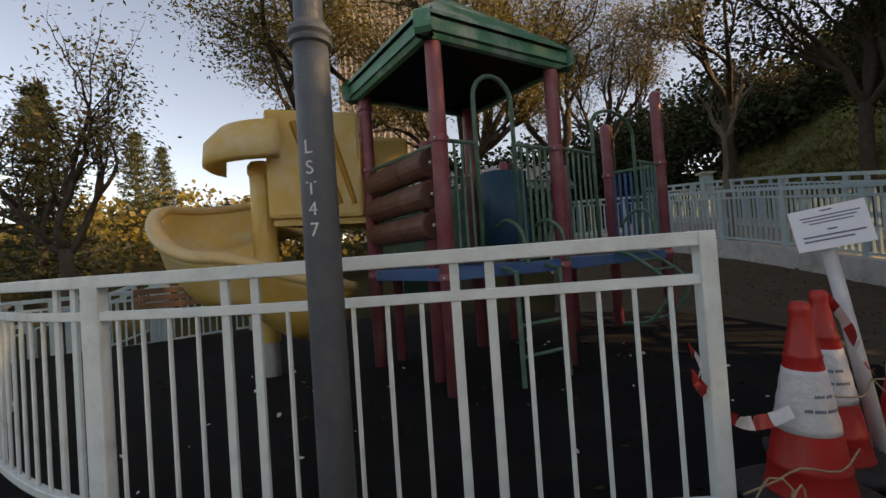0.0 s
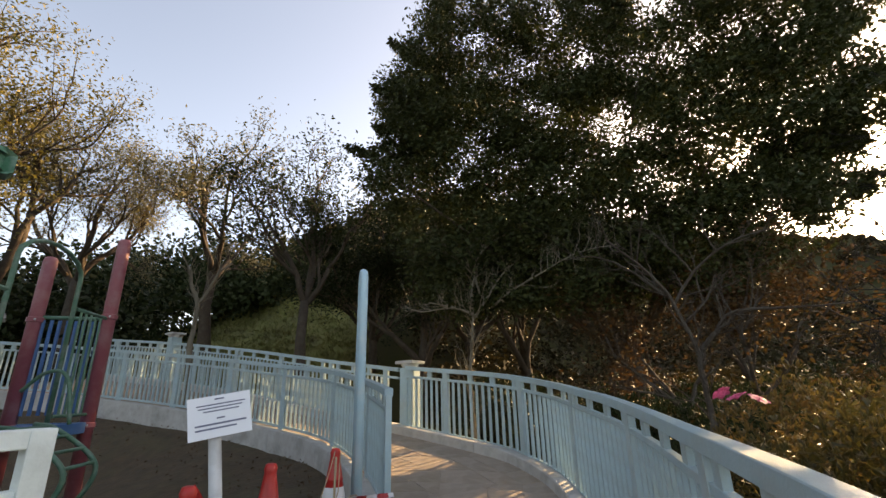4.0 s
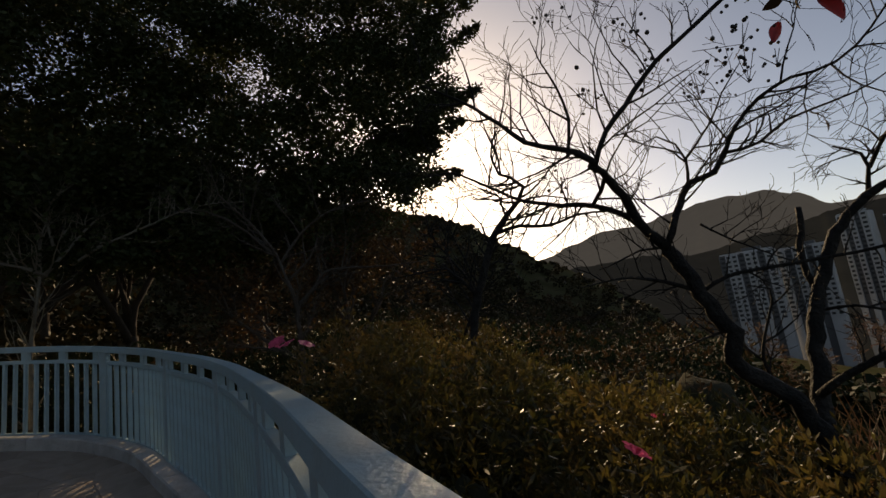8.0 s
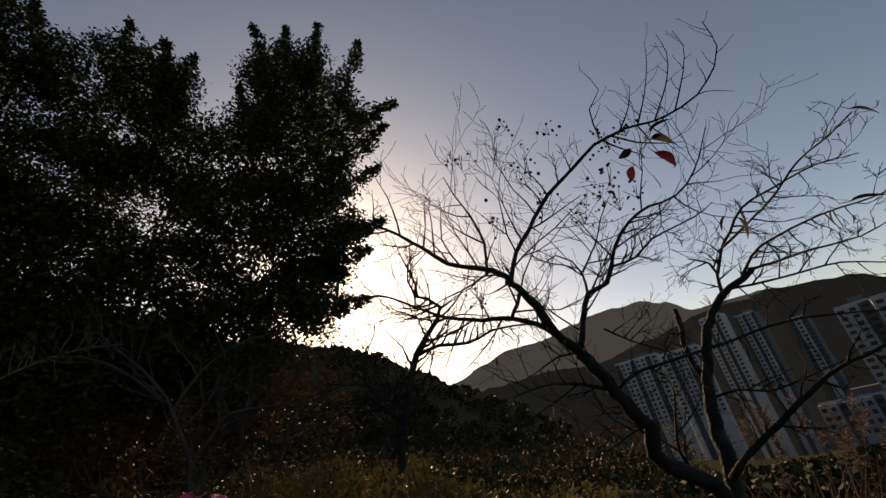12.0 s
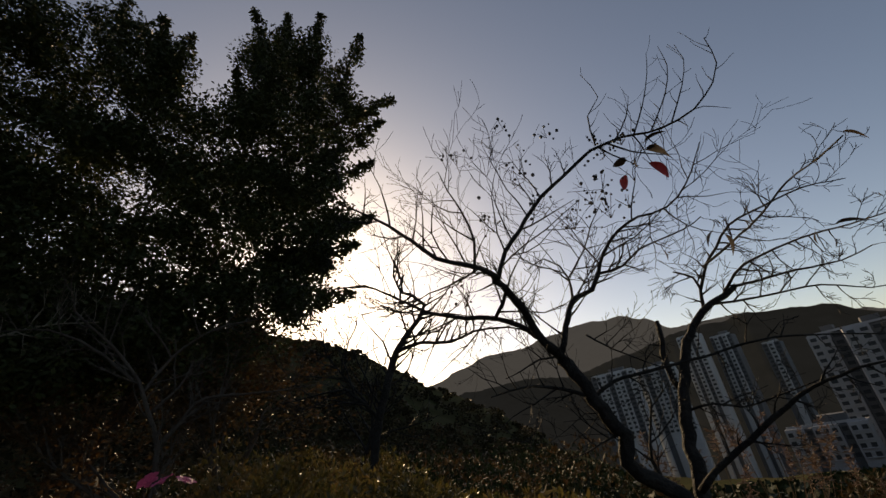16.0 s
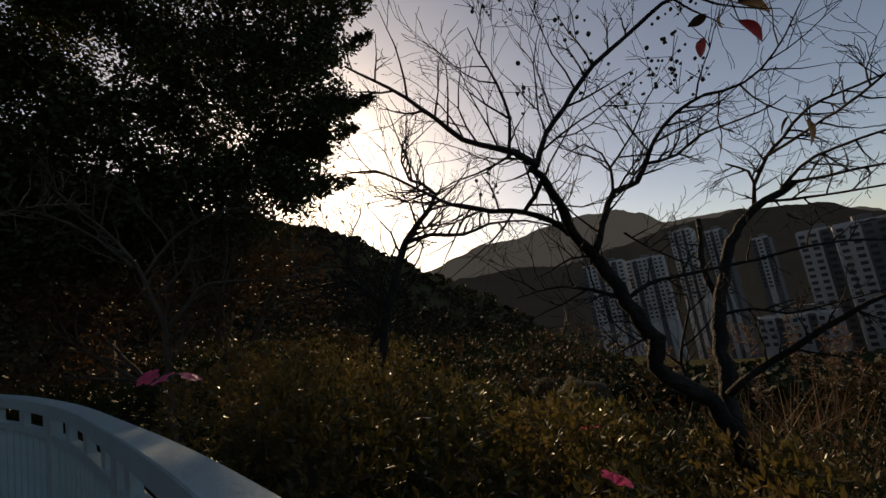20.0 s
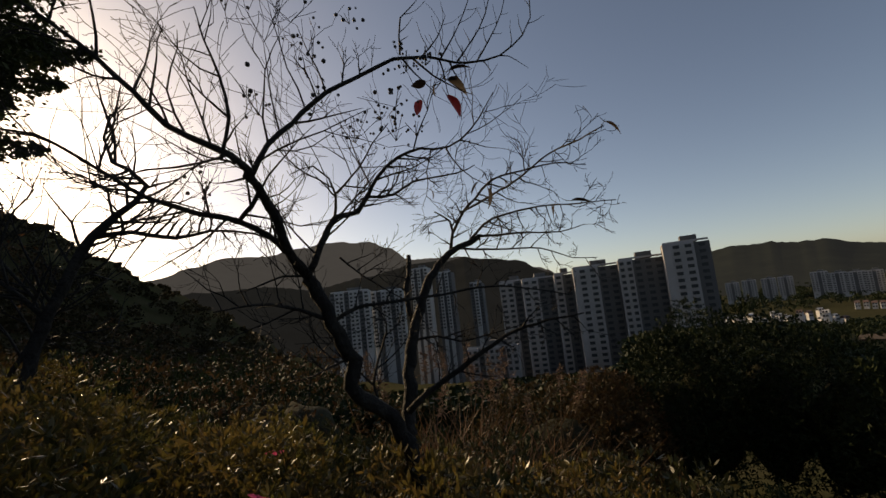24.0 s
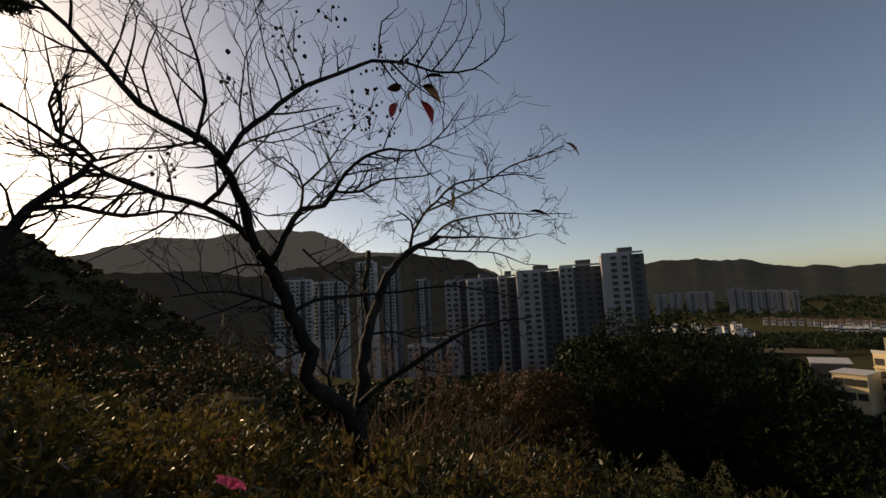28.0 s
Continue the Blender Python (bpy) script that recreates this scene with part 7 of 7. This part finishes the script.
# scaffolded tower behind the play frame
sc = thing("scaffolded_tower", "tower block wrapped in pale scaffold netting", "building", at=Matrix.Translation(polar(-10.5, 64, 0)) @ facing(-10.5))
part("wall", boxed((15, 12, 70), (0, 6, 35)), M_SCAFFOLD, sc)
for k in range(19):
    part("scaffold_pole", boxed((0.14, 0.14, 70), (-7.4 + k * 0.82, -0.35, 35)), M_BARK, sc)
for k in range(18):
    part("scaffold_ledger", boxed((15.4, 0.12, 0.12), (0, -0.5, 4 + 3.4 * k)), M_BARK, sc)
gh = thing("garden_house", "low pale house with a grey sloping roof behind the trees", "house", at=Matrix.Translation(polar(-1.5, 19, 0.4)) @ facing(-1.5))
part("wall", boxed((7, 4, 3.4), (0, 2, 1.7)), M_TOWER, gh)
part("roof", boxed((7.8, 3.4, 0.16), (0, 0.8, 3.9), 0.02, Matrix.Rotation(radians(28), 4, "X")), M_TOWER, gh)
for k in range(3):
    part("window", HOUSE_WIN, None, gh, at=Matrix.Translation((-2.2 + 2.2 * k, -0.03, 1.7)))


# ---- beyond the play area ----
def pine(x, y, z, h, seed, label):
    rng, nr = random.Random(seed), np.random.default_rng(seed)
    base = thing("pine", label, "tree", at=Matrix.Translation((x, y, z)))
    bm, pts = bmesh.new(), []
    sweep(bm, [(0, 0, -0.3), (0, 0, h * 0.5), (0, 0, h)], [h * 0.022, h * 0.014, h * 0.003], 8)
    k = 0.16
    while k < 0.98:
        ln = h * 0.24 * (1 - k) + 0.12
        for b in range(6):
            a = b * math.tau / 6 + rng.uniform(-0.3, 0.3)
            tip = Vector((math.cos(a) * ln, math.sin(a) * ln, h * k + ln * 0.18))
            sweep(bm, [(0, 0, h * k), (tip.x * 0.6, tip.y * 0.6, h * k), tip], [h * 0.005, h * 0.003, h * 0.0012], 4)
            for j in range(70):
                f = rng.uniform(0.2, 1)
                pts.append((tip.x * f + rng.gauss(0, 0.03 * h * 0.2), tip.y * f + rng.gauss(0, 0.03 * h * 0.2), h * k + ln * 0.18 * f * f + rng.gauss(0, 0.012 * h)))
        k += 0.055
    part("trunk", bm, M_BARK_DARK, base)
    part("crown", leaves("crown", pts, 0.028 * h, M_LEAF_PINE, nr, slim=0.25, droop=-0.2), None, base)


for az, r, h, s in ((-47.5, 15, 6.2, 1), (-39.6, 27, 6.6, 2), (-37.2, 30, 6.2, 3)):
    p = polar(az, r)
    pine(p.x, p.y, ground_at(p.x, p.y), h, s, "tiered dark green pine beyond the play area")
# lower terrace railing, pillar, bench and lantern
railing("railing", "pale railing on the lower terrace beyond the play area", [(-8.5, 4.0, 0.78), (-6.2, 5.6, 0.80), (-4.6, 7.2, 0.84), (-3.2, 8.6, 0.86)], M_FENCE)
pillar(-5.4, 7.0, 1.12, 1.3)
railing("railing", "pale stair railing beyond the play area", [(-5.4, 7.0, 1.05), (-6.8, 6.4, 0.55), (-8.2, 5.9, 0.1)], M_FENCE)
bench = thing("bench", "brown wooden slat bench on a metal frame", "bench", at=Matrix.Translation((-4.1, 5.9, 0)) @ Matrix.Rotation(radians(38), 4, "Z"))
for k in range(3):
    part("seat_slat", boxed((1.4, 0.10, 0.04), (0, -0.12 + 0.125 * k, 0.44), 0.008), M_WOOD, bench)
for k in range(3):
    part("back_slat", boxed((1.4, 0.03, 0.09), (0, 0.24 + 0.015 * k, 0.58 + 0.11 * k), 0.008), M_WOOD, bench)
for s in (-0.6, 0.6):
    part("leg", tube([(s, -0.2, 0), (s, -0.18, 0.42), (s, 0.2, 0.42), (s, 0.3, 0.85)], 0.02, 8), M_IRON, bench)
    part("leg", tube([(s, 0.26, 0), (s, 0.18, 0.42)], 0.02, 8), M_IRON, bench)


def lantern(x, y, z0, h, label):
    base = thing("lantern_post", label, "lamp post", at=Matrix.Translation((x, y, z0)))
    part("post", lathed([(0.09, -0.3), (0.09, 0.3), (0.045, 0.36), (0.035, h - 0.45)], sides=12), M_IRON, base)
    head = part("lantern_head", lathed([(0.05, h - 0.45), (0.13, h - 0.42), (0.12, h - 0.40)], sides=12), M_IRON, base)
    part("glass", lathed([(0.11, h - 0.40), (0.15, h - 0.12)], sides=8), M_LANTERN, head)
    part("cap", lathed([(0.20, h - 0.12), (0.19, h - 0.09), (0.10, h + 0.02), (0.03, h + 0.06), (0.03, h + 0.12), (0.01, h + 0.16)], sides=12), M_IRON, head)


p = polar(-31.5, 16)
lantern(p.x, p.y, 0, 3.15, "black iron lantern post beyond the slide")
p = polar(1.6, 9.2)
lantern(p.x, p.y, 0, 2.75, "black iron lantern post behind the play frame")

# ---- paving stones of the path ----
rng = random.Random(5)
near_in = [p for p in path_inner if p.x > 1.0 and p.y < 6.5]
near_out = [p for p in path_outer if p.x > 0.6 and p.y < 6.3]
li, lo = length(near_in), length(near_out)
ROWS, COLS = 24, 5
knots = {}
for i in range(ROWS + 1):
    for k in range(COLS + 1):
        f = min(1, max(0, (i + (rng.uniform(-0.45, 0.45) if 0 < k < COLS else 0)) / ROWS))
        a, _ = along(near_in, li * f)
        b, _ = along(near_out, lo * f)
        knots[i, k] = a.lerp(b, (k + (rng.uniform(-0.42, 0.42) if 0 < k < COLS else 0)) / COLS)
for i in range(ROWS):
    for k in range(COLS):
        ring = [knots[i, k], knots[i, k + 1], knots[i + 1, k + 1], knots[i + 1, k]]
        mid = sum(ring, Vector()) / 4
        pts = []
        for n in range(4):
            a, b = ring[n], ring[(n + 1) % 4]
            for f in (0.10, 0.5, 0.90):
                q = a.lerp(b, f)
                q = q + (mid - q).normalized() * (0.0018 + 0.012 * rng.random() * (f == 0.5))
                pts.append(q - mid)
        bm = bmesh.new()
        lift = rng.uniform(0.0, 0.003)
        top = [bm.verts.new(q + (Vector((0, 0, 0)) - q).normalized() * 0.004 + Vector((0, 0, lift))) for q in pts]
        low = [bm.verts.new(q - Vector((0, 0, 0.004))) for q in pts]
        foot = [bm.verts.new(q - Vector((0, 0, 0.03))) for q in pts]
        bm.faces.new(top)
        for u, v in ((top, low), (low, foot)):
            for n in range(12):
                bm.faces.new((u[n], v[n], v[(n + 1) % 12], u[(n + 1) % 12]))
        bmesh.ops.recalc_face_normals(bm, faces=bm.faces[:])
        part("paving_stone", bm, M_PATH, path, at=Matrix.Translation(mid))

# fallen leaves and scraps on the ground
nr = np.random.default_rng(8)
pts = np.stack([nr.uniform(-3.5, 2.6, 260), nr.uniform(1.1, 5.5, 260), nr.uniform(0.004, 0.012, 260)], 1)
litter = part("leaf_litter", leaves("leaf_litter", pts, 0.06, M_BROWNLEAF, nr, droop=0.0), None)
tagged(litter, "dry fallen leaves scattered on the rubber mat", "leaves", kind="stuff")
pts = np.stack([nr.uniform(-3.0, 2.4, 60), nr.uniform(1.2, 4.5, 60), nr.uniform(0.004, 0.010, 60)], 1)
scraps = part("paper_scraps", leaves("paper_scraps", pts, 0.035, M_PAPER, nr, droop=0.0, slim=0.7), None)
tagged(scraps, "small white scraps lying on the rubber mat", "litter", kind="stuff")
pts = []
for k in range(900):
    p, d = along(inner_line, nr.uniform(0, length(inner_line)))
    f = nr.random() ** 1.3 * 0.30
    q = p.lerp(Vector((1.2, 4.6, 0)), f)
    foot_z = p.z - RAIL_UP - 0.24 - 0.05 * (p.y - 1.8) / 10
    pts.append((q.x, q.y, foot_z * (1 - smooth(0, 0.40, f)) + 0.045))
soil_leaves = part("soil_litter", leaves("soil_litter", np.array(pts), 0.05, M_GRASS, nr, droop=0.0), None)
tagged(soil_leaves, "dry leaves and weeds on the soil bank", "leaves", kind="stuff")

gap = part("drain_slot", tube([(1.72, 0.84, 0.004), (1.84, 0.91, 0.008), (2.32, 1.18, 0.012), (3.20, 1.70, 0.02)], 1.0, section=[(-0.009, -0.012), (0.009, -0.012), (0.009, 0.002), (-0.009, 0.002)]), M_CONE_FOOT)
tagged(gap, "dark open joint along the edge of the paving", "joint", kind="structure")
